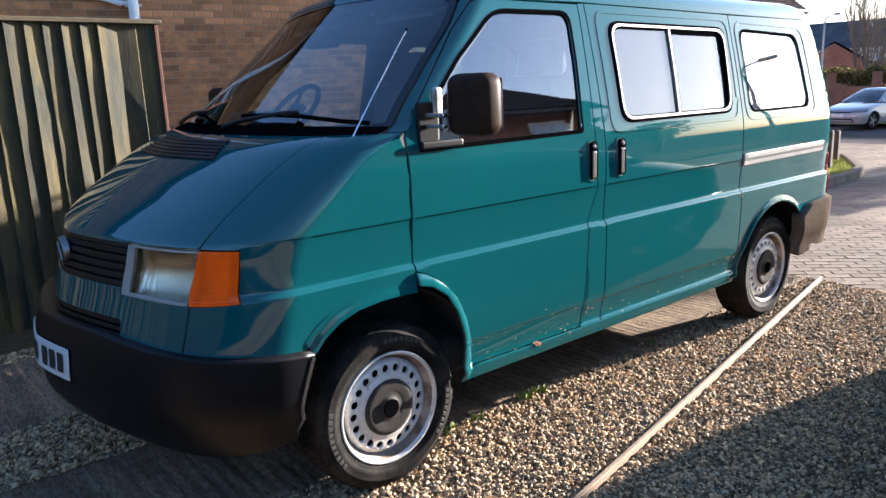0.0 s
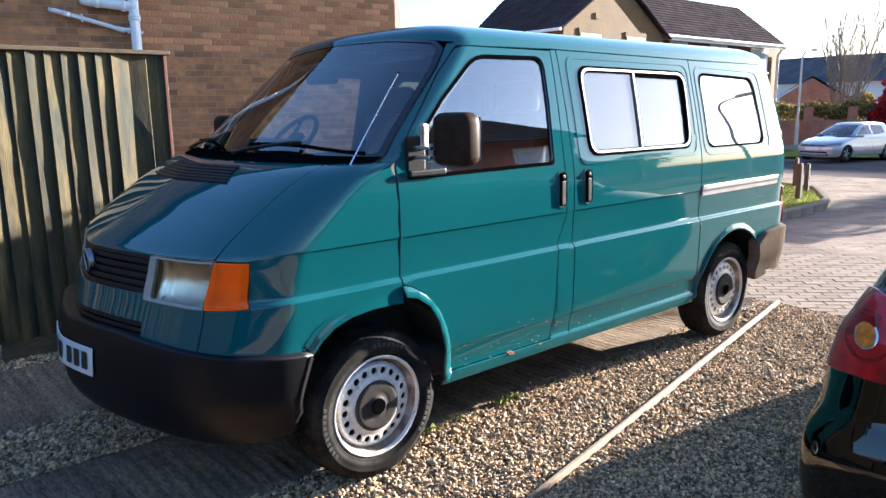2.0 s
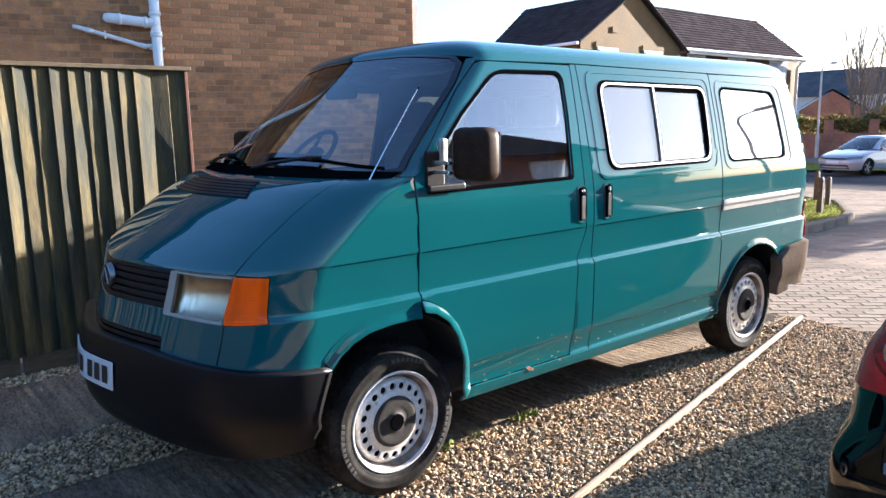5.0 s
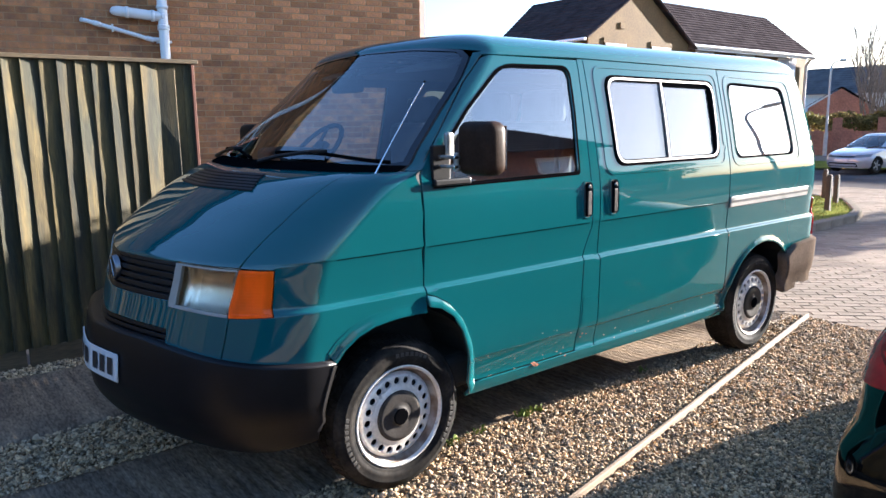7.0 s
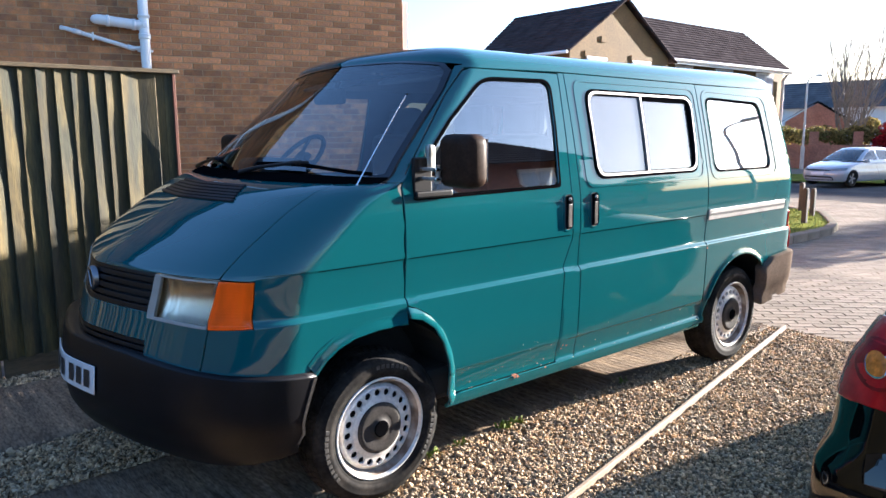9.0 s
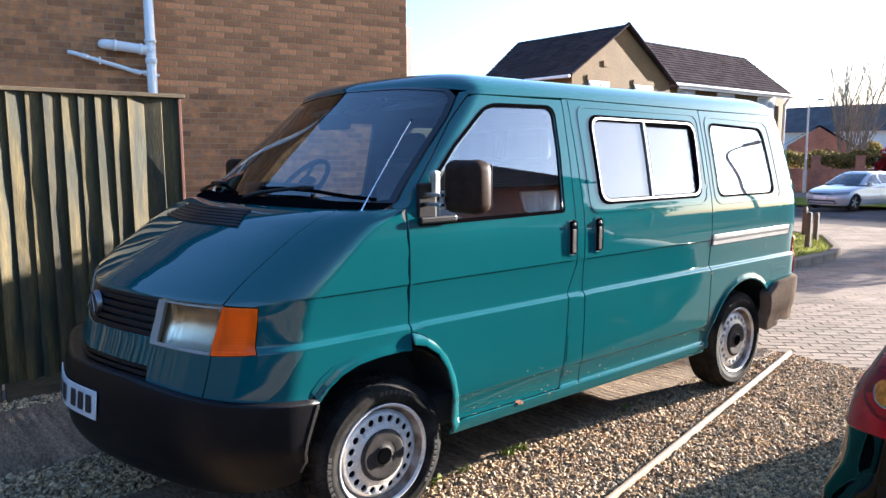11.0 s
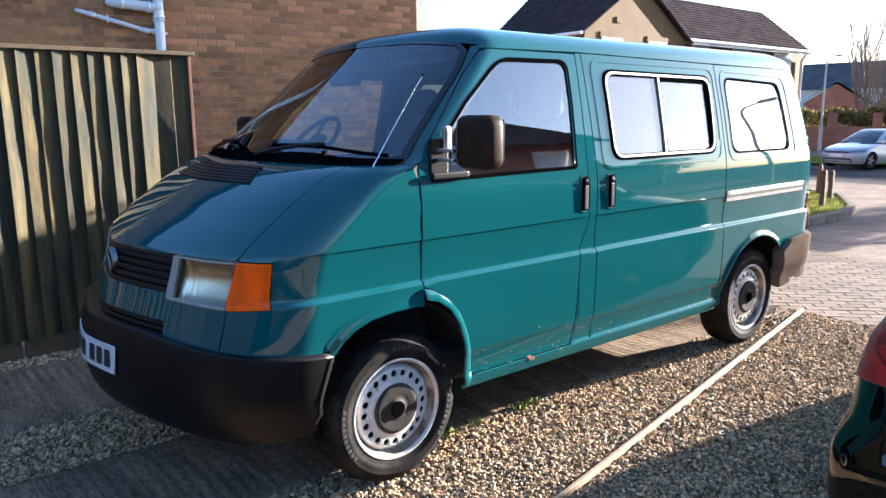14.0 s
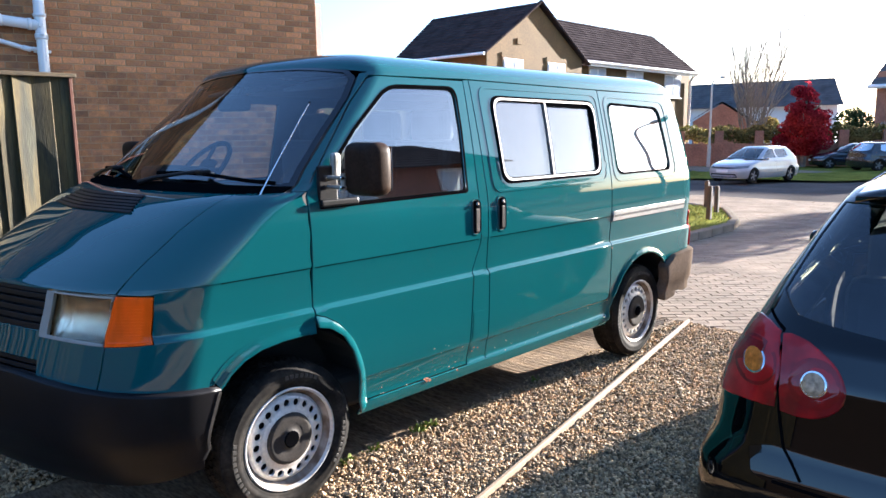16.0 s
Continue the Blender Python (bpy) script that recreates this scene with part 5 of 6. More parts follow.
def hatchback(label, paint, m, glass, group="", from_behind=False):
    car = empty("hatchback_car", label, "car", m, group)
    arch1 = [("x", 0.87 + 0.345 * math.cos(a), 0.32 + 0.345 * math.sin(a)) for a in np.linspace(math.pi * 1.08, -math.pi * 0.08, 13)]
    arch2 = [("x", 3.45 + 0.345 * math.cos(a), 0.32 + 0.345 * math.sin(a)) for a in np.linspace(math.pi * 1.08, -math.pi * 0.08, 13)]
    side_a = cu([("x", 1.52, 1.0), ("x", 2.5, 1.0), ("x", 2.5, 1.37), ("x", 2.25, 1.37), ("x", 1.95, 1.26)])
    side_b = cu([("x", 2.58, 1.0), ("x", 3.2, 1.01), ("x", 3.34, 1.06), ("x", 3.25, 1.34), ("x", 2.58, 1.37)])
    for mirror in (None, 0.0):
        shell = cu([("n", 0.0, 0.2), ("x", 0.5, 0.2)] + arch1 + [("x", 1.25, 0.2), ("x", 3.05, 0.2)] + arch2 + [("x", 3.85, 0.2), ("t", 0.0, 0.2), ("t", 0.0, 1.028), ("t", 0.42, 1.034), ("t", 0.655, 1.058), ("t", 0.712, 1.11), ("t", 0.595, 1.365), ("t", 0.0, 1.382), ("t", 0.0, 1.40),
                    ("t", 0.45, 1.40), ("x", 3.3, 1.40), ("x", 2.3, 1.40), ("n", 0.5, 1.40), ("n", 0.0, 1.40), ("n", 0.0, 1.385), ("n", 0.52, 1.37), ("n", 0.70, 0.985), ("n", 0.0, 0.97)])
        sheet("body", car_skin, shell, paint, car, "", holes=[side_a, side_b], xs=CAR_US, ys=CAR_ZS, thick=0.02, mirror=mirror, gap=0.012)
        for name, loop in (("front_side_window", side_a), ("rear_side_window", side_b)):
            sheet(name, car_skin, loop, glass, car, lift=-0.006, thick=0, mirror=mirror, flip=mirror is not None)
        part("door_mirror", box((0.1, 0.16, 0.12), (1.72, -0.88 if mirror is None else 0.88, 0.97), 0.035, 3), paint, car, smooth=True)
        sheet("door_handle", car_skin, cu([("x", 2.30, 0.84), ("x", 2.48, 0.84), ("x", 2.48, 0.865), ("x", 2.30, 0.865)]), paint, car, lift=0.03, thick=0.03, mirror=mirror)
        sheet("shut_line", car_skin, cu([("x", 2.535, 0.3), ("x", 2.541, 0.3), ("x", 2.541, 0.97), ("x", 2.535, 0.97)]), SEAL, car, ys=CAR_ZS, lift=0.002, thick=0, mirror=mirror, gap=0.0005)
        sheet("headlight", car_skin, cu([("n", 0.48, 0.60), ("x", 0.50, 0.64), ("x", 0.62, 0.74), ("n", 0.5, 0.69)]), LENS_FAR, car, "clear headlight", lift=0.006, thick=0.01, mirror=mirror)
    sheet("windscreen", car_skin, cu([("n", -0.695, 0.985), ("n", 0.0, 0.97), ("n", 0.695, 0.985), ("n", 0.515, 1.37), ("n", 0.0, 1.385), ("n", -0.515, 1.37)]), glass, car, xs=span(-2.0, 0.0, 0.08), ys=CAR_ZS, lift=-0.004, thick=0, flip=from_behind)
    rear = [("t", 0.0, 1.030), ("t", 0.42, 1.036), ("t", 0.652, 1.06), ("t", 0.708, 1.112), ("t", 0.592, 1.362), ("t", 0.0, 1.38), ("t", -0.592, 1.362), ("t", -0.708, 1.112), ("t", -0.652, 1.06), ("t", -0.42, 1.036)]
    sheet("rear_window", car_skin, cu(rear), glass, car, xs=span(1.2, 2.9, 0.06), ys=CAR_ZS, lift=-0.004, thick=0, flip=not from_behind)
    ring = [Vector(car_skin(u, 1.40)) for u in span(-1.0, 0.0, 0.08) + span(0.1, 0.9, 0.1) + span(1.0, 2.0, 0.08)]
    ring = ring + [Vector((p.x, -p.y, p.z)) for p in reversed(ring[1:-1])]
    rv, rf = [], []
    st = [0.0, 0.03, 0.08, 0.16, 0.3, 0.5, 0.75, 1.0]
    for s in st:
        for p in ring:
            c = min(max(p.x, 2.45), 3.2)
            rv.append((c * s + p.x * (1 - s), p.y * (1 - s), 1.40 + 0.075 * (1 - (1 - s) ** 3.2) ** 0.8))
    n = len(ring)
    rf = [(k * n + i, k * n + (i + 1) % n, (k + 1) * n + (i + 1) % n, (k + 1) * n + i) for k in range(len(st) - 1) for i in range(n)]
    raw("roof", rv, rf, paint, car, smooth=True)
    sheet("grille", car_skin, cu([("n", -0.48, 0.60), ("n", 0.48, 0.60), ("n", 0.48, 0.655), ("n", -0.48, 0.655)]), SEAL, car, "black grille", lift=0.005, thick=0.008)
    sheet("lower_grille", car_skin, cu([("n", -0.6, 0.26), ("n", 0.6, 0.26), ("n", 0.55, 0.40), ("n", -0.55, 0.40)]), SEAL, car, "black lower grille", lift=0.005, thick=0.008)
    sheet("number_plate", car_skin, cu([("n", -0.26, 0.45), ("n", 0.26, 0.45), ("n", 0.26, 0.55), ("n", -0.26, 0.55)]), PLATE, car, "plain pale plate", lift=0.012, thick=0.008)
    for x0 in (0.87, 3.45):
        for s in (1, -1):
            wheel = new("wheel")
            wheel.parent = car
            wheel.matrix_local = pose(x0, 0.872 * s, 0.315, 0, 0, 180 if s > 0 else 0)
            part("tyre", lathe([(0.21, 0.01), (0.23, 0.0), (0.28, 0.0), (0.305, 0.015), (0.315, 0.04), (0.315, 0.17), (0.28, 0.2), (0.2, 0.2)], 36), RUBBER, wheel, smooth=True)
            rim = part("rim", lathe([(0.215, 0.012), (0.208, 0.006), (0.2, 0.02), (0.19, 0.06), (0.06, 0.06), (0.05, 0.02), (0.0, 0.015)], 36), UNDER, wheel, smooth=True)
            for k in range(5):
                a = radians(72 * k)
                part("spoke", box((0.18, 0.02, 0.055), (0.11 * math.cos(a), 0.018, 0.11 * math.sin(a)), 0.006, 1, Matrix.Rotation(-a, 3, "Y")), DULL_ALLOY, rim)
    part("underbody", box((3.6, 1.4, 0.3), (2.1, 0, 0.36), 0.05), UNDER, car)
    part("dashboard", box((0.4, 1.3, 0.2), (1.45, 0, 0.92), 0.05), CABIN, car)
    for y0 in (-0.38, 0.38):
        st_ = part("front_seat", box((0.14, 0.46, 0.62), (2.45, y0, 0.85), 0.05), CLOTH, car)
        part("headrest", box((0.08, 0.25, 0.16), (2.52, y0, 1.22), 0.03), CLOTH, st_)
    part("rear_seat", box((0.16, 1.2, 0.55), (3.3, 0, 0.8), 0.05), CLOTH, car)
    return car


LENS_FAR = mat("pale_lamp", (0.22, 0.23, 0.25), 0.15, 0.3, vary=0.1)
WHITE_PAINT = mat("white_car_paint", (0.36, 0.37, 0.385), 0.3, 0.25, vary=0.05, coat=1.0)
BLACK_PAINT = mat("black_car_paint", (0.0012, 0.0013, 0.0016), 0.3, 0.0, vary=0.1, coat=1.0, spec=0.02, coat_rough=0.012)
NAVY_PAINT = mat("dark_car_paint", (0.012, 0.013, 0.02), 0.25, 0.0, vary=0.1, coat=1.0)
CAR_GLASS = glass_mat("car_glass", (0.5, 0.56, 0.55), 2.0)


def stand(x, y, yaw):
    return Matrix.Translation((x, y, gz(x, y))) @ Matrix.Rotation(radians(yaw), 4, "Z")


# parked black hatchback beside the van: its tail towards the camera
BYAW = 8.5
tail_at = Vector((0.428, -2.416, 0.0))
m_black = Matrix.Translation(tail_at) @ Matrix.Rotation(radians(BYAW + 180), 4, "Z") @ Matrix.Translation((-4.205, 0, 0))
black = hatchback("black hatchback car with round red tail lamps parked on gravel", BLACK_PAINT, m_black, CAR_GLASS, from_behind=True)


def tail_lamp_part(name, loop, material, parent, lift, thick=0.006, mirror=None, label="", lip=0.0025, xs=(), ys=()):
    return sheet(name, car_skin, loop, material, parent, label, xs=xs, ys=ys, lift=lift, thick=thick, mirror=mirror, gap=0.004, lip=lip)


AMBER_DIM = mat("amber_bulb_lens", (0.55, 0.16, 0.02), 0.2, vary=0.4, scale=60, coat=0.15, spec=0.2)
CLEAR_DIM = mat("pale_bulb_lens", (0.40, 0.26, 0.15), 0.2, vary=0.5, scale=60, coat=0.2, spec=0.2)
RED_DEEP = mat("deep_red_lens", (0.20, 0.003, 0.005), 0.25, vary=0.3, scale=20, coat=0.7, spec=0.1, coat_rough=0.015)


def smooth_line(pts, n=4):
    """A rounded open line through the points."""
    out = []
    for i in range(len(pts) - 1):
        p0, p1, p2, p3 = (Vector(pts[min(max(i + k, 0), len(pts) - 1)]) for k in (-1, 0, 1, 2))
        for j in range(n):
            t = j / n
            out.append(0.5 * (2 * p1 + (p2 - p0) * t + (2 * p0 - 5 * p1 + 4 * p2 - p3) * t * t + (3 * p1 - p0 - 3 * p2 + p3) * t ** 3))
    return [("t", p.x, p.y) for p in out]


OUTER_LAMP = [("t", 0.684, 0.812), ("t", 0.678, 0.917), ("t", 0.694, 1.008)] + smooth_line([(0.73, 1.022), (0.776, 1.026), (0.808, 0.985), (0.84, 0.915), (0.86, 0.852), (0.871, 0.806), (0.862, 0.79), (0.797, 0.804), (0.723, 0.811)])
INNER_LAMP = [("t", 0.66, 0.806), ("t", 0.671, 0.917), ("t", 0.679, 1.004)] + smooth_line([(0.66, 1.008), (0.618, 1.001), (0.574, 0.978), (0.537, 0.95), (0.514, 0.917), (0.506, 0.884), (0.515, 0.853), (0.542, 0.826), (0.583, 0.809), (0.63, 0.805)])
for mirror in (None, 0.0):
    outer_lamp = tail_lamp_part("tail_lamp", cu(OUTER_LAMP), RED_LENS, black, 0.008, 0.03, mirror, "red tail lamp with a round amber bulb lens", 0.008, xs=span(1.0, 2.0, 0.03), ys=span(0.8, 1.02, 0.025))
    inner_lamp = tail_lamp_part("hatch_lamp", cu(INNER_LAMP), RED_LENS, black, 0.008, 0.03, mirror, "red tail lamp with a round pale bulb lens", 0.008, xs=span(1.0, 2.0, 0.03), ys=span(0.8, 1.0, 0.025))
    for owner, a0, z0, mt in ((outer_lamp, 0.751, 0.917, AMBER_DIM), (inner_lamp, 0.58, 0.897, CLEAR_DIM)):
        for r, mtl, lf, nm in ((0.066, RED_DEEP, 0.0095, "lamp_ring"), (0.033, CHROME, 0.0125, "bulb_ring"), (0.0275, mt, 0.0155, "bulb_lens")):
            tail_lamp_part(nm, cu([("t", a0 + r * math.cos(a), z0 + r * math.sin(a)) for a in np.linspace(0, 2 * math.pi, 25)[:-1]], 0.03), mtl, owner, lf, 0.004, mirror)
    sheet("shut_line", car_skin, cu([("t", 0.585, 0.64), ("t", 0.592, 0.637), ("t", 0.648, 0.708), ("t", 0.675, 0.85), ("t", 0.687, 1.012), ("t", 0.74, 1.05), ("t", 0.735, 1.056), ("t", 0.68, 1.018), ("t", 0.668, 0.85), ("t", 0.641, 0.71)]), SEAL, black, lift=0.002, thick=0, ys=CAR_ZS, mirror=mirror, gap=0.0005)
sheet("shut_line", car_skin, cu([("t", -0.66, 0.617), ("t", 0.66, 0.617), ("t", 0.66, 0.624), ("t", -0.66, 0.624)]), SEAL, black, xs=span(1.2, 2.8, 0.08), lift=0.002, thick=0, gap=0.0005)
sv, sf = [], []
for low in (0.0, 1.0):
    for i in range(7):
        for j in range(13):
            e, a = i / 6, j / 6 - 1
            wd = 0.50 + 0.05 * e
            sv.append((3.36 + 0.45 * e - 0.05 * a * a, wd * a, 1.468 - 0.045 * e * e - 0.028 * a ** 4 - low * (0.012 + 0.03 * e * (1.2 - e))))
k = 7 * 13
for i in range(6):
    for j in range(12):
        q = (i * 13 + j, (i + 1) * 13 + j, (i + 1) * 13 + j + 1, i * 13 + j + 1)
        sf += [q, tuple(v + k for v in q[::-1])]
sf += [(6 * 13 + j, 6 * 13 + j + k, 6 * 13 + j + 1 + k, 6 * 13 + j + 1) for j in range(12)]
for j in (0, 12):
    sf += [(i * 13 + j, i * 13 + j + k, (i + 1) * 13 + j + k, (i + 1) * 13 + j) for i in range(6)]
raw("roof_spoiler", sv, sf, BLACK_PAINT, black, "", smooth=True)

# cars by the far road
hatchback("silver-white hatchback car parked by the road", WHITE_PAINT, stand(22.85, 7.9, -12.5) @ Matrix.Scale(0.84, 4), CAR_GLASS)
hatchback("dark hatchback car by the garden wall", NAVY_PAINT, stand(38.0, 9.8, -60.0) @ Matrix.Scale(0.86, 4), CAR_GLASS, "cars at the far wall")
hatchback("dark blue hatchback car at the far side of the road", NAVY_PAINT, stand(38.4, 4.7, 140.0) @ Matrix.Scale(0.9, 4), CAR_GLASS, "cars at the far wall")

# ---- houses across the road ----
def roof_slabs(parent, corners, rows, name="roof_slope", tile=None):
    """A pitched slope from eave corners a, b up to c, d, in overlapping tile courses."""
    a, b, c, d = (Vector(p) for p in corners)
    up = (b - a).cross(d - a).normalized()
    if up.z < 0:
        up = -up
    slope = new(name)
    slope.parent = parent
    for k in range(rows):
        t0, t1 = k / rows, min(1.0, (k + 1.12) / rows)
        p = [a.lerp(d, t0) + up * 0.055, b.lerp(c, t0) + up * 0.055, b.lerp(c, t1) + up * 0.02, a.lerp(d, t1) + up * 0.02, a.lerp(d, t0) + up * 0.01, b.lerp(c, t0) + up * 0.01]
        raw("tile_course", p, [(0, 1, 2, 3), (4, 5, 1, 0)], tile or ROOF_TILE, slope)
    return slope


def far_window(parent, x, y, z, w, h, head=True):
    win = part("window", box((w, 0.06, h), (x, y - 0.02, z)), UPVC, parent, "white framed window")
    for k in (-1, 1):
        part("pane", box((w / 2 - 0.1, 0.02, h - 0.16), (x + k * w / 4, y - 0.055, z)), FAR_PANE, win)
    part("sill", box((w + 0.16, 0.14, 0.06), (x, y - 0.06, z - h / 2 - 0.03)), UPVC, win)
    if head:
        part("lintel", box((w + 0.2, 0.05, 0.2), (x, y - 0.015, z + h / 2 + 0.1)), BUFF_BRICK, win)
    return win


FAR_PANE = mat("far_window_pane", (0.55, 0.58, 0.63), 0.08, vary=0.2, scale=0.8, spec=0.8)
BEIGE_PIPE = mat("pale_downpipe", (0.6, 0.55, 0.48), 0.5, vary=0.05)
hs = empty("house", "buff brick two-storey house with a gable and dark tiled roof", "house")
part("wall", box((14.0, 5.0, 6.4), (33.5, 20.05, 1.75)), BUFF_BRICK, hs)
bm = bmesh.new()
vs = [bm.verts.new(p) for p in ((20.0, 16, -1.4), (26.5, 16, -1.4), (26.5, 16, 4.62), (23.25, 16, 6.60), (20.0, 16, 4.62), (20.0, 20.6, -1.4), (26.5, 23.4, -1.4), (26.5, 23.4, 4.62), (23.25, 21.8, 6.60), (20.0, 20.6, 4.62))]
for f in ((0, 1, 2, 3, 4), (9, 8, 7, 6, 5), (0, 4, 9, 5), (1, 6, 7, 2)):
    bm.faces.new([vs[i] for i in f])
part("gable_wall", bm, BUFF_BRICK, hs, "buff brick gable wall")
roof_slabs(hs, ((19.6, 15.8, 4.42), (19.6, 21.0, 4.42), (23.25, 22.0, 6.72), (23.25, 15.8, 6.72)), 16)
roof_slabs(hs, ((26.9, 23.6, 4.42), (26.9, 15.8, 4.42), (23.25, 15.8, 6.72), (23.25, 22.0, 6.72)), 16)
roof_slabs(hs, ((26.8, 17.1, 4.80), (40.6, 17.1, 4.80), (40.3, 20.05, 7.2), (26.2, 20.05, 7.2)), 16)
roof_slabs(hs, ((40.6, 23.0, 4.80), (26.8, 23.0, 4.80), (26.2, 20.05, 7.2), (40.3, 20.05, 7.2)), 16)
for p, q in (((19.75, 15.86, 4.55), (23.25, 15.86, 6.76)), ((26.75, 15.86, 4.55), (23.25, 15.86, 6.76))):
    p, q = Vector(p), Vector(q)
    part("verge", tube([p, q], 0.07, 6), ROOF_TILE, hs)
part("gutter", tube([(26.6, 17.0, 4.78), (41.0, 17.0, 4.78)], 0.07, 8), UPVC, hs)
part("gutter", tube([(19.5, 15.7, 4.45), (19.5, 20.9, 4.45)], 0.06, 8), UPVC, hs)
part("downpipe", tube([(40.2, 17.15, 4.7), (40.2, 17.4, 4.3), (40.2, 17.42, -1.2)], 0.09, 8), BEIGE_PIPE, hs)
part("downpipe", tube([(26.7, 16.9, 4.6), (26.62, 16.2, 4.25), (26.62, 16.2, 4.0)], 0.07, 8), UPVC, hs)
part("fascia", box((14.3, 0.05, 0.22), (33.8, 17.14, 4.72)), UPVC, hs)
part("vent_brick", box((0.3, 0.04, 0.22), (22.0, 15.98, 5.1)), BUFF_BRICK, hs)
for x, w in ((30.25, 1.5), (33.95, 1.7), (38.25, 1.9)):
    far_window(hs, x, 17.55, 4.0, w, 1.25, head=False)
    far_window(hs, x, 17.55, 1.2, w, 1.25)
for x in (21.6, 24.55):
    far_window(hs, x, 16.0, 3.85, 1.25, 1.1)
    far_window(hs, x, 16.0, 1.2, 1.25, 1.2)

WHITE_CLAD = mat("white_cladding", (0.62, 0.62, 0.6), 0.6, vary=0.06)
far_house = empty("white_house", "white clad house with a long dark roof", "house")
part("wall", box((1.0, 30.0, 5.0), (74.0, 33.6, 1.35)), WHITE_CLAD, far_house)
roof_slabs(far_house, ((72.8, 17.9, 3.6), (72.8, 50.0, 3.6), (76.5, 50.0, 6.3), (76.5, 19.9, 6.3)), 12, tile=SLATE)
garage = empty("garage", "red brick garage with a pitched gable", "garage")
bm = bmesh.new()
pr = [(48.0, 20.7, -1.2), (49.6, 17.4, -1.2), (49.6, 17.4, 2.1), (48.8, 19.05, 3.3), (48.0, 20.7, 2.1)]
f1 = [bm.verts.new(p) for p in pr]
f2 = [bm.verts.new((p[0] + 5, p[1] + 2.4, p[2])) for p in pr]
bm.faces.new(f1)
for i in range(5):
    bm.faces.new((f1[i], f1[(i + 1) % 5], f2[(i + 1) % 5], f2[i]))
part("wall", bm, RED_BRICK, garage)
roof_slabs(garage, ((49.8, 17.0, 1.95), (54.8, 19.4, 1.95), (53.8, 21.5, 3.4), (48.8, 19.05, 3.4)), 8)
roof_slabs(garage, ((47.8, 21.1, 1.95), (52.8, 23.5, 1.95), (53.8, 21.5, 3.4), (48.8, 19.05, 3.4)), 8)
right_house = empty("brick_house", "red brick house with a dark roof beyond the trees", "house")
part("wall", box((8.0, 12.0, 6.6), (57.8, 4.8, 1.9)), RED_BRICK, right_house)
roof_slabs(right_house, ((53.3, -2.0, 4.3), (53.3, 11.1, 4.3), (56.6, 10.2, 7.4), (56.6, -2.0, 7.4)), 12, tile=SLATE)
part("gutter", tube([(53.2, -2.0, 4.2), (53.2, 11.2, 4.2)], 0.14, 8), UPVC, right_house)

# garden wall with pillars along the far verge
gwall = empty("garden_wall", "red brick garden wall with pillars and overhanging hedge", "wall", kind="structure")
ga, gb = Vector((37.6, 16.6, 0)), Vector((43.5, 3.5, 0))
dirw = (gb - ga).normalized()
yaw = math.degrees(math.atan2(dirw.y, dirw.x))
ln = (gb - ga).length
base_z = gz(40, 12)
w = part("wall_panel", box((ln, 0.22, 1.3), (0, 0, 0.6)), RED_BRICK, gwall)
w.matrix_world = Matrix.Translation((ga + gb) / 2 + Vector((0, 0, base_z))) @ Matrix.Rotation(radians(yaw), 4, "Z")
for k in range(8):
    p = ga + dirw * (ln * k / 7)
    pil = part("pillar", box((0.45, 0.45, 2.0), (0, 0, 0.95)), RED_BRICK, gwall)
    pil.matrix_world = Matrix.Translation(p + Vector((0, 0, base_z))) @ Matrix.Rotation(radians(yaw), 4, "Z")


# ---- plants ----
def leaf_cloud(name, blobs, count, size, material, parent=None, seed=1, label="", kind="", up=0.4):
    """Many small leaf cards through a set of lumpy blobs (x, y, z, radius x, y, z)."""
    r = np.random.RandomState(seed)
    vs, fs = [], []
    vol = np.array([b[3] * b[4] * b[5] for b in blobs])
    pick = r.choice(len(blobs), count, p=vol / vol.sum())
    for i in pick:
        x, y, z, a, b, c = blobs[i]
        d = r.normal(size=3)
        d /= np.linalg.norm(d)
        rad = r.uniform(0.55, 1.08) ** 0.6
        p = np.array((x + a * d[0] * rad, y + b * d[1] * rad, z + c * d[2] * rad))
        t1 = r.normal(size=3)
        t1 /= np.linalg.norm(t1)
        t2 = np.cross(t1, r.normal(size=3))
        t2 /= np.linalg.norm(t2)
        s = size * r.uniform(0.6, 1.4)
        at = len(vs)
        vs += [p - t1 * s, p + t2 * s * 0.5, p + t1 * s, p - t2 * s * 0.5]
        fs.append((at, at + 1, at + 2, at + 3))
    return raw(name, vs, fs, material, parent, label, kind=kind)


def lumps(cx, cy, cz, rx, ry, rz, n, r, seed):
    q = random.Random(seed)
    out = []
    for _ in range(n):
        a, h = q.uniform(0, 2 * math.pi), q.uniform(-1, 1)
        k = math.sqrt(max(0, 1 - h * h)) * q.uniform(0.3, 1.0)
        s = r * q.uniform(0.6, 1.3)
        out.append((cx + rx * k * math.cos(a), cy + ry * k * math.sin(a), cz + rz * h, s, s, s * 0.8))
    return out


RED_LEAF = leaf_mat("red_maple_leaf", (0.55, 0.05, 0.05), (0.34, 0.022, 0.035), 0.45, 0.55)
HEDGE = leaf_mat("hedge_leaf", (0.12, 0.12, 0.035), (0.26, 0.19, 0.07), 0.5, 0.35, 0.5)
DARK_LEAF = leaf_mat("evergreen_leaf", (0.035, 0.055, 0.018), (0.05, 0.07, 0.02), 0.5, 0.25)
BLOSSOM = leaf_mat("pale_blossom", (0.42, 0.32, 0.26), (0.2, 0.14, 0.11), 0.35, 0.3)
BARK = mat("bark", (0.2, 0.165, 0.13), 0.9, vary=0.3, scale=8, bump=0.4)

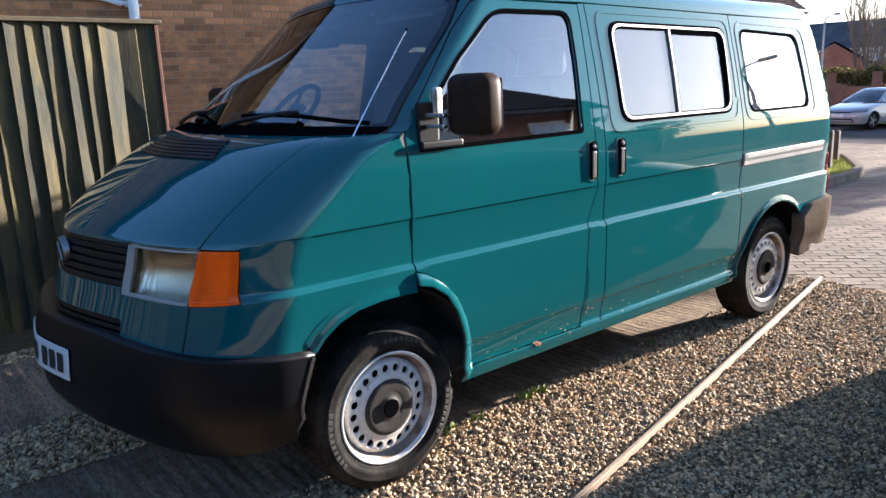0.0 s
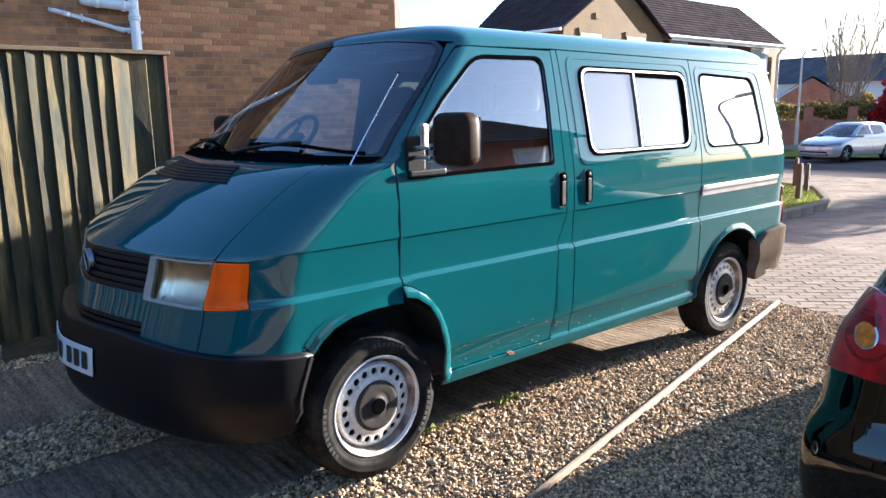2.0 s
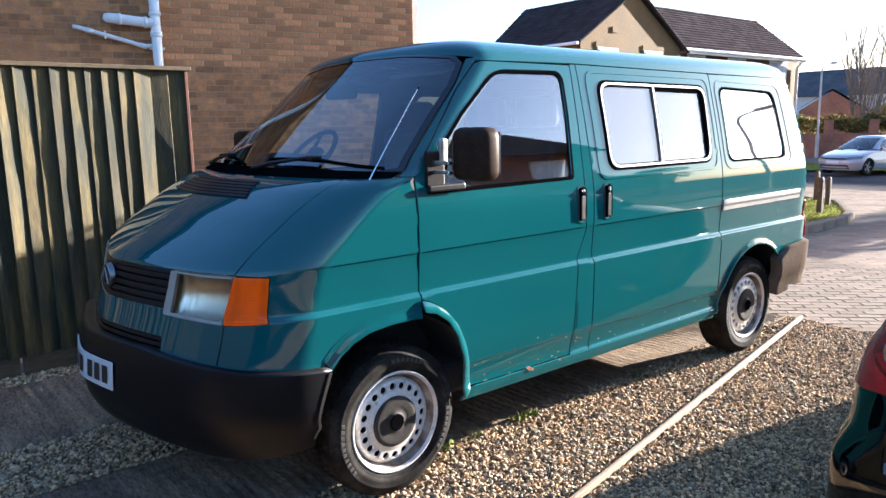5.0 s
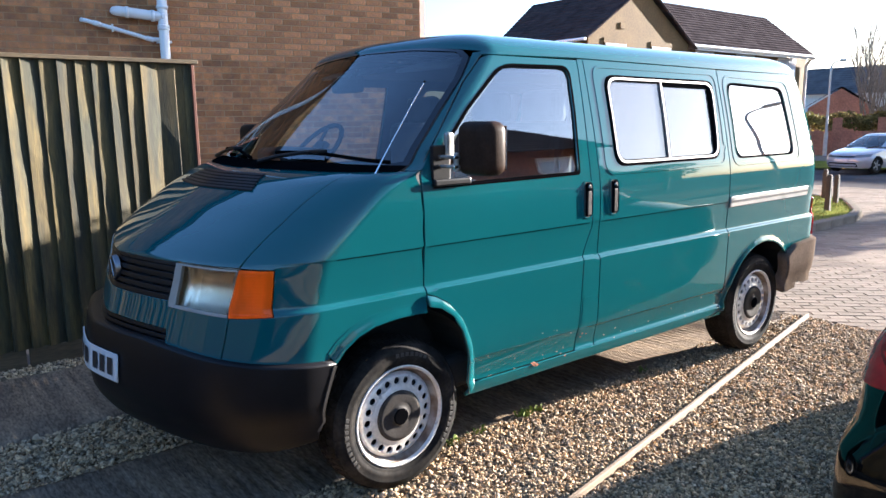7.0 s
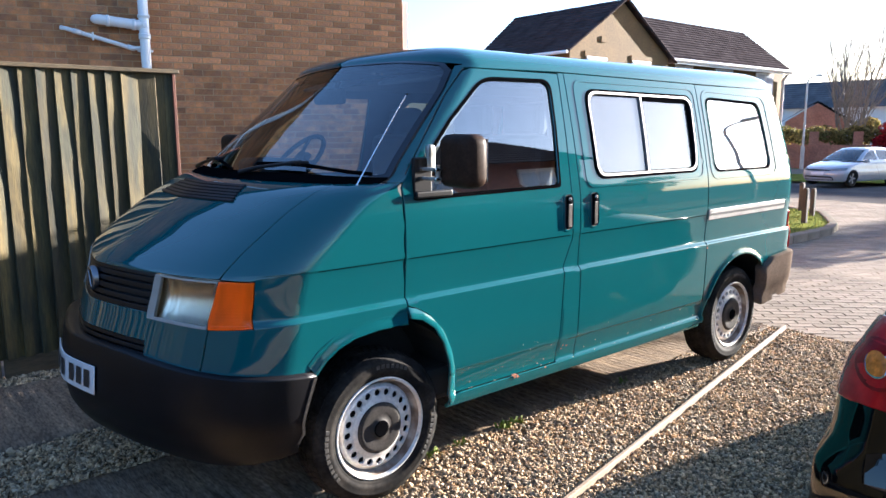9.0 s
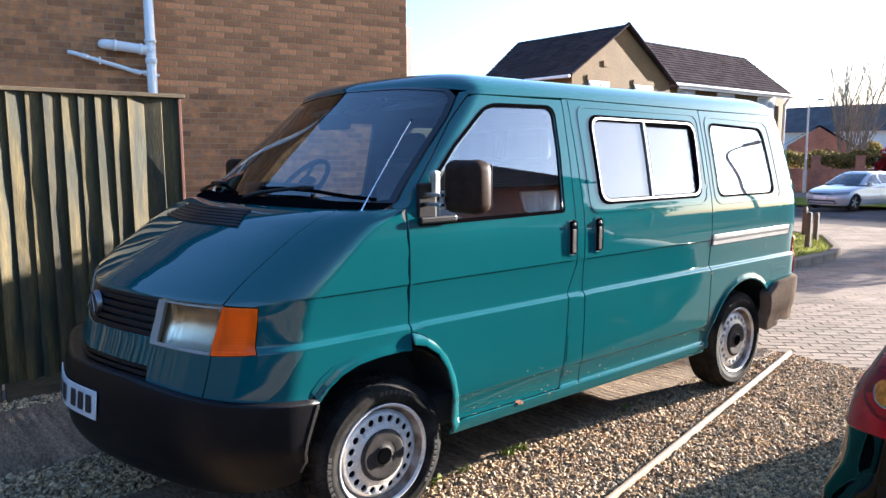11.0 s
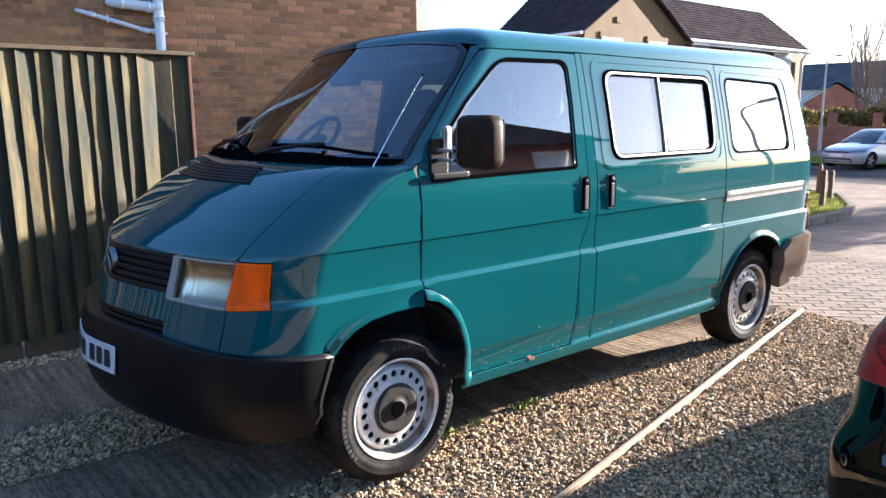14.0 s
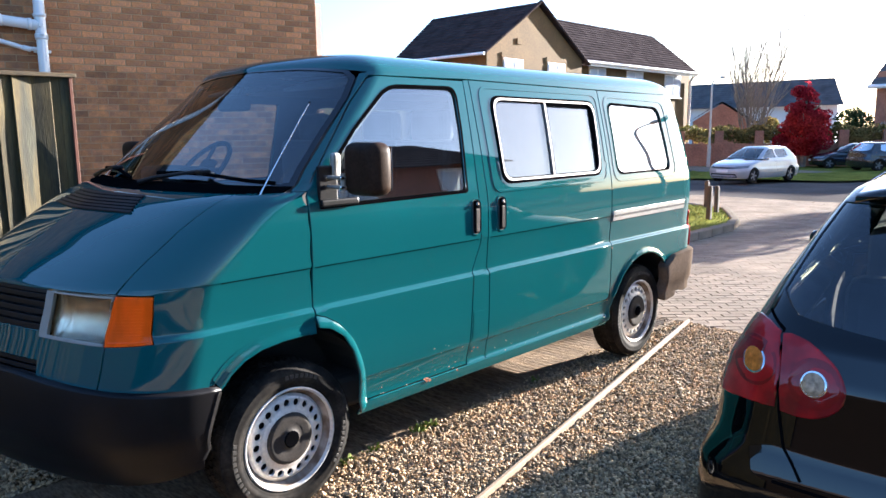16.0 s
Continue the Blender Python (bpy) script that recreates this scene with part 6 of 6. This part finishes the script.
maple = empty("red_maple", "red-leaved maple tree behind the garden wall", "tree")
MX, MY = 39.4, 10.55
MZ = gz(MX, MY)
part("trunk", tube([(MX, MY, MZ - 0.2), (MX + 0.1, MY, MZ + 1.2), (MX, MY + 0.1, MZ + 2.2), (MX, MY, MZ + 3.8)], [0.16, 0.13, 0.1, 0.04], 8), BARK, maple)
for k in range(9):
    a = k * 2.4
    part("limb", tube([(MX, MY, MZ + 1.2 + 0.22 * k), (MX + 0.8 * math.cos(a), MY + 0.8 * math.sin(a), MZ + 1.6 + 0.22 * k), (MX + 0.95 * math.cos(a), MY + 0.95 * math.sin(a), MZ + 1.9 + 0.22 * k)], [0.06, 0.04, 0.015], 6), BARK, maple)
leaf_cloud("crown", lumps(MX, MY, MZ + 1.7, 1.4, 1.4, 0.75, 34, 0.46, 3) + lumps(MX, MY, MZ + 2.6, 1.15, 1.15, 0.6, 26, 0.42, 25) + lumps(MX - 0.1, MY + 0.1, MZ + 3.4, 0.8, 0.8, 0.6, 18, 0.32, 5) + lumps(MX, MY, MZ + 4.05, 0.28, 0.28, 0.28, 6, 0.2, 15), 20000, 0.075, RED_LEAF, maple, 2, "dense dark red leaves")

bare = empty("bare_tree", "bare multi-stemmed tree behind the parked car", "tree")
BX, BY = 41.0, 13.9
BZ = gz(BX, BY)
tr = random.Random(8)


def twig(p, d, length, radius, depth, out):
    pts = [Vector(p)]
    dd = Vector(d)
    for k in range(4):
        dd = (dd + Vector((tr.uniform(-0.13, 0.13), tr.uniform(-0.13, 0.13), tr.uniform(0.0, 0.1)))).normalized()
        pts.append(pts[-1] + dd * (length / 4))
    out.append((pts, [radius * (1 - 0.16 * k) for k in range(5)]))
    if depth:
        for k in range(tr.choice((3, 4, 5))):
            q = pts[tr.choice((1, 2, 3, 4))]
            nd = (dd + Vector((tr.uniform(-0.5, 0.5), tr.uniform(-0.5, 0.5), tr.uniform(0.0, 0.5)))).normalized()
            twig(q, nd, length * tr.uniform(0.5, 0.7), radius * 0.5, depth - 1, out)


limbs = []
for k in range(9):
    a = k * 0.7
    twig((BX + 0.15 * math.cos(a), BY + 0.15 * math.sin(a), BZ), (0.2 * math.cos(a), 0.2 * math.sin(a), 1), 4.3, 0.07, 3, limbs)
bm_big, small = bmesh.new(), bmesh.new()
for pts, rad in limbs:
    if rad[0] > 0.03:
        part("limb" if rad[0] < 0.065 else "trunk", tube(pts, rad, 6), BARK, bare)
    else:
        t_ = tube(pts, [max(0.008, r) for r in rad], 4, cap=False)
        me = bpy.data.meshes.new("tmp")
        t_.to_mesh(me)
        t_.free()
        small.from_mesh(me)
        bpy.data.meshes.remove(me)
bm_big.free()
part("twig", small, BARK, bare, kind="stuff")

hedge = empty("hedge", "clipped green and straw-coloured hedge over the garden wall", "hedge", kind="stuff")
hb = []
for k in range(26):
    p = ga + dirw * (ln * 0.9 * k / 25) + Vector((0.5, 0.25, 0))
    hb.append((p.x, p.y, base_z + 1.75 + 0.12 * math.sin(k * 1.7), 0.6, 0.6, 0.42))
leaf_cloud("leaves", hb, 9000, 0.09, HEDGE, hedge, 4, kind="stuff")
for nm, lab, lst, cnt, sz, mt, sd in (("evergreen_bush", "dark evergreen bush beside the house", lumps(50.5, 11.0, 1.2, 1.3, 1.3, 1.3, 18, 0.7, 9), 4000, 0.12, DARK_LEAF, 6),
                                      ("blossom_shrub", "pale blossoming shrub by the brick house", lumps(44.5, 6.9, 0.9, 1.2, 1.6, 1.0, 18, 0.55, 10), 4000, 0.09, BLOSSOM, 7),
                                      ("green_bush", "green bush behind the garden wall", lumps(43.5, 14.0, 1.1, 1.2, 1.2, 0.7, 14, 0.5, 11), 3000, 0.1, HEDGE, 8)):
    b = empty(nm, lab, "bush")
    leaf_cloud("leaves", lst, cnt, sz, mt, b, sd)
    c = lst[0]
    part("stem", tube([(c[0], c[1], gz(c[0], c[1]) - 0.1), (c[0], c[1], c[2])], [0.08, 0.03], 6), BARK, b)


# ---- verge, kerbs, posts, street lamps ----
slab("verge", [(24.9, 10.5), (25.9, 5.2), (40, -3), (44, 4), (37.2, 16.9), (33, 13.6)], GRASS_SOIL, "grass verge beside the far road", lift=0.02, step=3.0)
slab("footpath", [(30.9, 12.4), (31.9, 7.6), (33.4, 7.2), (37.5, 16.0), (36.2, 16.6)], KERB, "pale sunlit footpath on the verge", lift=0.035, step=3.0)
ISLE = [(7.2, 2.4), (8.3, 2.34), (9.3, 2.36), (10.2, 2.4), (10.95, 2.6), (11.65, 2.95), (12.9, 3.6), (13.5, 4.6), (13.0, 6.3), (8.0, 7.5), (6.4, 5.0)]
slab("lawn", ISLE, GRASS_SOIL, "grass island with low timber posts", lift=0.10, step=0.5)
for k, (p, q) in enumerate(zip(ISLE, ISLE[1:] + ISLE[:1])):
    p, q = Vector((*p, 0)), Vector((*q, 0))
    dv = q - p
    n = max(1, round(dv.length / 0.6))
    for i in range(n):
        a = p + dv * (i / n)
        b = p + dv * ((i + 1) / n)
        c = (a + b) / 2
        kb = part("kerb", box(((b - a).length - 0.008, 0.14, 0.26), (0, 0, 0), 0.02), KERB)
        kb.matrix_world = Matrix.Translation((c.x, c.y, gz(c.x, c.y) - 0.005)) @ Matrix.Rotation(math.atan2(dv.y, dv.x), 4, "Z")
        tagged(kb, "pale concrete kerb stone round the grass", "kerb", "kerb stones", "structure")
gr = np.random.RandomState(3)
bv, bf = [], []
while len(bf) < 9000:
    x, y = gr.uniform(6.4, 13.2), gr.uniform(2.3, 7.0)
    if not inside((x, y), ISLE):
        continue
    z = gz(x, y) + 0.1
    a, hgt = gr.uniform(0, 6.28), gr.uniform(0.015, 0.045)
    dx, dy = 0.006 * math.cos(a), 0.006 * math.sin(a)
    at = len(bv)
    bv += [(x - dx, y - dy, z), (x + dx, y + dy, z), (x + gr.uniform(-0.03, 0.03), y + gr.uniform(-0.03, 0.03), z + hgt)]
    bf.append((at, at + 1, at + 2))
tagged(raw("grass", bv, bf, GRASS), "short sunlit grass blades on the island", "grass", kind="stuff")
POST = mat("weathered_post", (0.045, 0.034, 0.025), 0.85, vary=0.3, scale=5, fine=0.2, bump=0.3)
for x, y, h in ((10.72, 2.98, 0.58), (12.05, 3.42, 0.5), (12.9, 4.0, 0.55)):
    po = empty("wooden_post", "low weathered timber post on the grass", "post", None, "low posts")
    z = gz(x, y) + 0.08
    part("post", box((0.08, 0.08, h), (x, y, z + h / 2), 0.012), POST, po)
    part("post_top", box((0.07, 0.07, 0.04), (x, y, z + h + 0.01), 0.015), POST, po)

LAMP_METAL = mat("lamp_column_metal", (0.6, 0.57, 0.52), 0.55, 0.3, vary=0.1)
for x, y, h, arm in ((36.7, 14.5, 4.55, (0.16, -0.38)), (16.7, -6.95, 4.95, (0.47, 0.47))):
    z = gz(x, y)
    lp = empty("street_lamp", "grey steel street lamp column with a short arm", "street lamp", None, "street lamps")
    part("base", tube([(x, y, z - 0.1), (x, y, z + 1.2)], 0.1, 10), LAMP_METAL, lp)
    part("column", tube([(x, y, z + 1.2), (x, y, z + h - 0.25), (x + arm[0] * 0.03, y + arm[1] * 0.03, z + h - 0.12), (x + arm[0] * 0.12, y + arm[1] * 0.12, z + h), (x + arm[0] * 0.28, y + arm[1] * 0.28, z + h + 0.09), (x + arm[0] * 0.55, y + arm[1] * 0.55, z + h + 0.14), (x + arm[0], y + arm[1], z + h + 0.18)], [0.06, 0.05, 0.045, 0.04, 0.035, 0.03, 0.03], 10), LAMP_METAL, lp)
    hd = part("lantern", box((0.5 if h > 4.8 else 0.3, 0.22, 0.12), (0, 0, 0), 0.04, 2, Matrix.Rotation(math.atan2(arm[1], arm[0]), 3, "Z")), LAMP_METAL, lp)
    hd.location = (x + arm[0] * 1.25, y + arm[1] * 1.25, z + h + 0.2)

# houses behind the camera, which show in the van's glass and paint
def plain_house(label, x0, x1, y0, y1, eave, ridge, wall, doors=()):
    """A house along x whose front faces +y."""
    h = empty("opposite_house", label, "house")
    part("wall", box((x1 - x0, y1 - y0, eave + 1.0), ((x0 + x1) / 2, (y0 + y1) / 2, (eave - 1.0) / 2)), wall, h)
    ym = (y0 + y1) / 2
    roof_slabs(h, ((x0 - 0.3, y1 + 0.3, eave - 0.15), (x1 + 0.3, y1 + 0.3, eave - 0.15), (x1 + 0.3, ym, ridge), (x0 - 0.3, ym, ridge)), 12)
    roof_slabs(h, ((x1 + 0.3, y0 - 0.3, eave - 0.15), (x0 - 0.3, y0 - 0.3, eave - 0.15), (x0 - 0.3, ym, ridge), (x1 + 0.3, ym, ridge)), 12)
    n = max(2, int((x1 - x0) / 2.6))
    for k in range(n):
        x = x0 + (k + 0.5) * (x1 - x0) / n
        for z in (1.4, 3.9):
            if z + 0.7 < eave:
                win = part("window", box((1.3, 0.06, 1.2), (x, y1 + 0.02, z)), UPVC, h, "white framed window")
                for q in (-1, 1):
                    part("pane", box((0.53, 0.02, 1.04), (x + q * 0.31, y1 + 0.06, z)), FAR_PANE, win)
    return h


plain_house("brick house with white windows across the drive", 6.5, 13.5, -15.5, -9.5, 4.7, 6.9, RED_BRICK)
plain_house("buff brick house further along the drive", 17.0, 26.0, -25.0, -19.0, 4.6, 6.8, BUFF_BRICK)
plain_house("red brick house at the end of the drive", 34.0, 46.0, -36.0, -29.0, 4.6, 6.8, RED_BRICK)
# trees out of view, added to shade the paving and break up reflections
for k, (x, y, h) in enumerate(((15.6, -9.5, 4.2), (26.5, -17.0, 4.2), (17.2, 0.2, 4.6), (23.5, 0.0, 5.2), (34.0, -1.5, 6.0), (46.0, -8.0, 6.0))):
    t = empty("tree", "unseen thin-crowned tree added for shade and reflections", "tree", None, "street trees")
    z = gz(x, y)
    part("trunk", tube([(x, y, z - 0.1), (x + 0.05, y, z + h * 0.4), (x, y + 0.05, z + h * 0.8)], [0.12, 0.09, 0.03], 7), BARK, t)
    for q in range(5):
        a_ = q * 1.3 + k
        part("limb", tube([(x, y, z + h * (0.35 + 0.08 * q)), (x + 0.7 * math.cos(a_), y + 0.7 * math.sin(a_), z + h * (0.5 + 0.08 * q))], [0.05, 0.015], 5), BARK, t)
    leaf_cloud("crown", lumps(x, y, z + h * 0.66, 0.75, 0.75, h * 0.28, 16, 0.38, 20 + k), 1800, 0.075, HEDGE, t, 30 + k)
# unseen building, added and kept near black to darken the van's reflections
BACKDROP_BOARD = mat("dark_backdrop_board", (0.011, 0.008, 0.006), 0.9, vary=0.3, scale=4, stretch=(1, 8, 1), spec=0.0)
shed = empty("dark_backdrop", "low dark building added behind the camera to darken reflections", "garage")
part("wall", box((5.0, 22.0, 2.6), (-12.0, -6.0, 1.25)), BACKDROP_BOARD, shed)
part("roof", box((5.4, 22.4, 0.16), (-12.0, -6.0, 2.63)), ROOF_TILE, shed)
part("garage_door", box((0.08, 2.4, 2.1), (-9.47, -5.0, 1.02)), BACKDROP_BOARD, shed, "dark door on the added backdrop")

# unseen shrub, added behind the van to shade the far track and fence
shrub = empty("shade_shrub", "unseen evergreen shrub added behind the van to cast shade", "shrub")
leaf_cloud("leaves", lumps(4.75, 2.15, 1.0, 0.28, 0.42, 0.78, 34, 0.26, 41), 9000, 0.05, DARK_LEAF, shrub, 42)
part("stem", tube([(4.75, 2.2, -0.05), (4.75, 2.2, 1.2)], [0.05, 0.02], 7), BARK, shrub)

# ---- many small pieces ----
def quick_mesh(name, verts, faces, material, smooth=False):
    """A mesh from number arrays; faces all of one size."""
    me = bpy.data.meshes.new(name)
    nf, k = faces.shape
    me.vertices.add(len(verts))
    me.vertices.foreach_set("co", verts.astype(np.float32).ravel())
    me.loops.add(nf * k)
    me.loops.foreach_set("vertex_index", faces.astype(np.int32).ravel())
    me.polygons.add(nf)
    me.polygons.foreach_set("loop_start", np.arange(0, nf * k, k, dtype=np.int32))
    me.polygons.foreach_set("loop_total", np.full(nf, k, dtype=np.int32))
    me.update(calc_edges=True)
    if smooth:
        me.shade_smooth()
    else:
        me.shade_flat()
    me.materials.append(material)
    return me


_t = (1 + 5 ** 0.5) / 2
ICO_V = np.array([(-1, _t, 0), (1, _t, 0), (-1, -_t, 0), (1, -_t, 0), (0, -1, _t), (0, 1, _t), (0, -1, -_t), (0, 1, -_t), (_t, 0, -1), (_t, 0, 1), (-_t, 0, -1), (-_t, 0, 1)]) / math.sqrt(1 + _t * _t)
ICO_F = np.array([(0, 11, 5), (0, 5, 1), (0, 1, 7), (0, 7, 10), (0, 10, 11), (1, 5, 9), (5, 11, 4), (11, 10, 2), (10, 7, 6), (7, 1, 8), (3, 9, 4), (3, 4, 2), (3, 2, 6), (3, 6, 8), (3, 8, 9), (4, 9, 5), (2, 4, 11), (6, 2, 10), (8, 6, 7), (9, 8, 1)])


def stones(name, regions, material, label, seed, smooth=True):
    r = np.random.RandomState(seed)
    vs, fs, at = [], [], 0
    for (x0, x1, y0, y1), count, size, test in regions:
        x, y = r.uniform(x0, x1, count), r.uniform(y0, y1, count)
        keep = test(x, y)
        x, y = x[keep], y[keep]
        n = len(x)
        s = size * r.lognormal(0.0, 0.32, n)
        axes = np.stack([s * r.uniform(0.8, 1.35, n), s * r.uniform(0.65, 1.05, n), s * r.uniform(0.45, 0.8, n)], -1)
        v = ICO_V[None] * (1 + r.uniform(-0.22, 0.22, (n, 12, 1))) * axes[:, None]
        q = r.normal(size=(n, 4)) * (1, 0.35, 0.35, 1)
        q /= np.linalg.norm(q, axis=1)[:, None]
        w, a, b, c = q.T
        rot = np.stack([1 - 2 * (b * b + c * c), 2 * (a * b - c * w), 2 * (a * c + b * w), 2 * (a * b + c * w), 1 - 2 * (a * a + c * c), 2 * (b * c - a * w), 2 * (a * c - b * w), 2 * (b * c + a * w), 1 - 2 * (a * a + b * b)], -1).reshape(n, 3, 3)
        v = np.einsum("nij,nkj->nki", rot, v)
        v += np.stack([x, y, r.uniform(-0.010, 0.010, n)], -1)[:, None]
        vs.append(v.reshape(-1, 3))
        fs.append((ICO_F[None] + (at + 12 * np.arange(n))[:, None, None]).reshape(-1, 3))
        at += 12 * n
    ob = new(name, quick_mesh(name, np.concatenate(vs), np.concatenate(fs), material, smooth))
    return tagged(ob, label, "gravel", kind="stuff")


def clear(x, y):
    e = np.abs((y - ea.y) * (eb.x - ea.x) - (x - ea.x) * (eb.y - ea.y)) / (eb - ea).length
    return (e > 0.024) & (x < 4.0 + 0.02 * np.sin(9 * y))


stones("gravel", [((0.0, 4.05, -1.7, 0.268), 84000, 0.0067, clear),
                  ((-1.2, 0.0, -1.4, 0.268), 15000, 0.008, clear),
                  ((1.2, 4.05, -3.2, -1.7), 14000, 0.0078, clear),
                  ((-2.2, 0.4, 1.09, 1.67), 12000, 0.008, clear),
                  ((-2.4, 0.6, 2.73, 2.93), 4200, 0.0095, clear),
                  ((0.2, 4.05, 0.265, 0.345), 420, 0.007, clear)], STONE, "loose brown and grey gravel stones", 5, smooth=False)

# block paving in running bond, laid across the drive
PAVE_EDGE = [(4.04, -7.0), (16.9, -7.0), (16.9, 3.1), (17.4, 6.4), (13.9, 6.6), (13.4, 5.2), (12.7, 4.2), (11.7, 3.4), (11.0, 2.8), (10.2, 2.48), (9.2, 2.3), (8.2, 2.2), (6.8, 2.2), (5.6, 4.9), (4.06, 4.9)]
pa = radians(-46)
c_, s_ = math.cos(pa), math.sin(pa)
block = box((0.196, 0.096, 0.05), (0, 0, 0), 0.005, 1)
block_me = bpy.data.meshes.new("paving_block")
block.to_mesh(block_me)
block.free()
block_me.materials.append(PAVER)
paved = empty("block_paving", "weathered pinkish-brown concrete block paving", "paving", kind="structure")
top = np.array([(-0.098, -0.048, 0.025), (0.098, -0.048, 0.025), (0.098, 0.048, 0.025), (-0.098, 0.048, 0.025), (-0.0985, -0.0485, 0.0), (0.0985, -0.0485, 0.0), (0.0985, 0.0485, 0.0), (-0.0985, 0.0485, 0.0)])
top_f = np.array([(0, 1, 2, 3), (4, 5, 1, 0), (5, 6, 2, 1), (6, 7, 3, 2), (7, 4, 0, 3)])
R2 = np.array([(c_, -s_, 0), (s_, c_, 0), (0, 0, 1)])
pr = random.Random(6)
rest_v, rest_f, single = [], [], 0
for j in range(-60, 190):
    for i in range(-40, 90):
        uu, vv = (i + 0.5 * (j % 2)) * 0.2, j * 0.1
        x, y = 4.5 + uu * c_ - vv * s_, 0.0 + uu * s_ + vv * c_
        if not (4.0 < x < 17.5 and -6 < y < 7) or not inside((x, y), PAVE_EDGE):
            continue
        z = gz(x, y) - 0.024 + pr.uniform(-0.002, 0.002)
        if x < 6.4 and -0.6 < y < 2.4 and single < 300:
            ob = new("paving_block", block_me)
            ob.parent = paved
            ob.matrix_world = Matrix.Translation((x, y, z)) @ Matrix.Rotation(pa + pr.uniform(-0.01, 0.01), 4, "Z")
            single += 1
        else:
            rest_f.append(top_f + 8 * len(rest_v))
            rest_v.append(top @ R2.T + (x, y, z))
ob = new("paving_rest", quick_mesh("paving_rest", np.concatenate(rest_v), np.concatenate(rest_f), PAVER))
ob.parent = paved
ob["kind"] = "stuff"

# bricks of the house wall in stretcher bond
brick_bm = box((0.215, 0.03, 0.065), (0, 0, 0), 0.003, 1)
brick_me = bpy.data.meshes.new("brick")
brick_bm.to_mesh(brick_me)
brick_bm.free()
brick_me.materials.append(BRICK)
front = np.array([(-0.1075, 0.002, -0.0325), (0.1075, 0.002, -0.0325), (0.1075, 0.002, 0.0325), (-0.1075, 0.002, 0.0325), (-0.1075, 0.012, -0.0325), (0.1075, 0.012, -0.0325), (0.1075, 0.012, 0.0325), (-0.1075, 0.012, 0.0325)])
front_f = np.array([(0, 1, 2, 3), (1, 5, 6, 2), (4, 0, 3, 7), (3, 2, 6, 7), (4, 5, 1, 0)])
rest_v, rest_f, single = [], [], 0
for row in range(66):
    z = 0.04 + row * 0.075
    x = WALL_END - 0.1075 - (0.1125 if row % 2 else 0.0)
    if row % 2:
        rest_f.append(front_f + 8 * len(rest_v))
        rest_v.append(front * (0.47, 1, 1) + (WALL_END - 0.051, WALL_Y, z))
    while x > -4.0:
        dy = pr.uniform(-0.002, 0.002)
        if 2.3 < z < 4.2 and 1.3 < x < 4.5 and single < 300:
            ob = new("brick", brick_me)
            ob.parent = house
            ob.matrix_local = Matrix.Translation((x, WALL_Y + 0.017 + dy * 0.5, z))
            single += 1
        else:
            rest_f.append(front_f + 8 * len(rest_v))
            rest_v.append(front + (x, WALL_Y + dy * 0.5, z))
        x -= 0.225
ob = new("brick_rest", quick_mesh("brick_rest", np.concatenate(rest_v), np.concatenate(rest_f), BRICK))
ob.parent = house
ob["kind"] = "stuff"

# ---- weeds along the concrete track ----
WEED = mat("weed_leaf", (0.12, 0.16, 0.02), 0.7, island=0.4)
wr = random.Random(12)
for x, y, n in ((0.42, 0.25, 26), (0.95, 0.255, 34), (1.02, 0.258, 20), (0.60, 0.256, 10), (2.0, 0.256, 8), (-0.75, -0.05, 6)):
    vs, fs = [], []
    for _ in range(n):
        a, r, h = wr.uniform(0, 6.3), wr.uniform(0.0, 0.045), wr.uniform(0.012, 0.035)
        cx, cy = x + r * math.cos(a) * 1.4, y + r * math.sin(a) * 0.6
        b = wr.uniform(0, 6.3)
        dx, dy = 0.006 * math.cos(b), 0.006 * math.sin(b)
        at = len(vs)
        vs += [(cx - dx, cy - dy, 0.0), (cx + dx, cy + dy, 0.0), (cx + dx * 1.6 + 0.01 * math.cos(a), cy + dy * 1.6 + 0.01 * math.sin(a), h), (cx - dx * 0.6 + 0.01 * math.cos(a), cy - dy * 0.6 + 0.01 * math.sin(a), h * 1.2)]
        fs.append((at, at + 1, at + 2, at + 3))
    tagged(raw("weed", vs, fs, WEED), "small green weed at the edge of the concrete", "weed", "weeds")
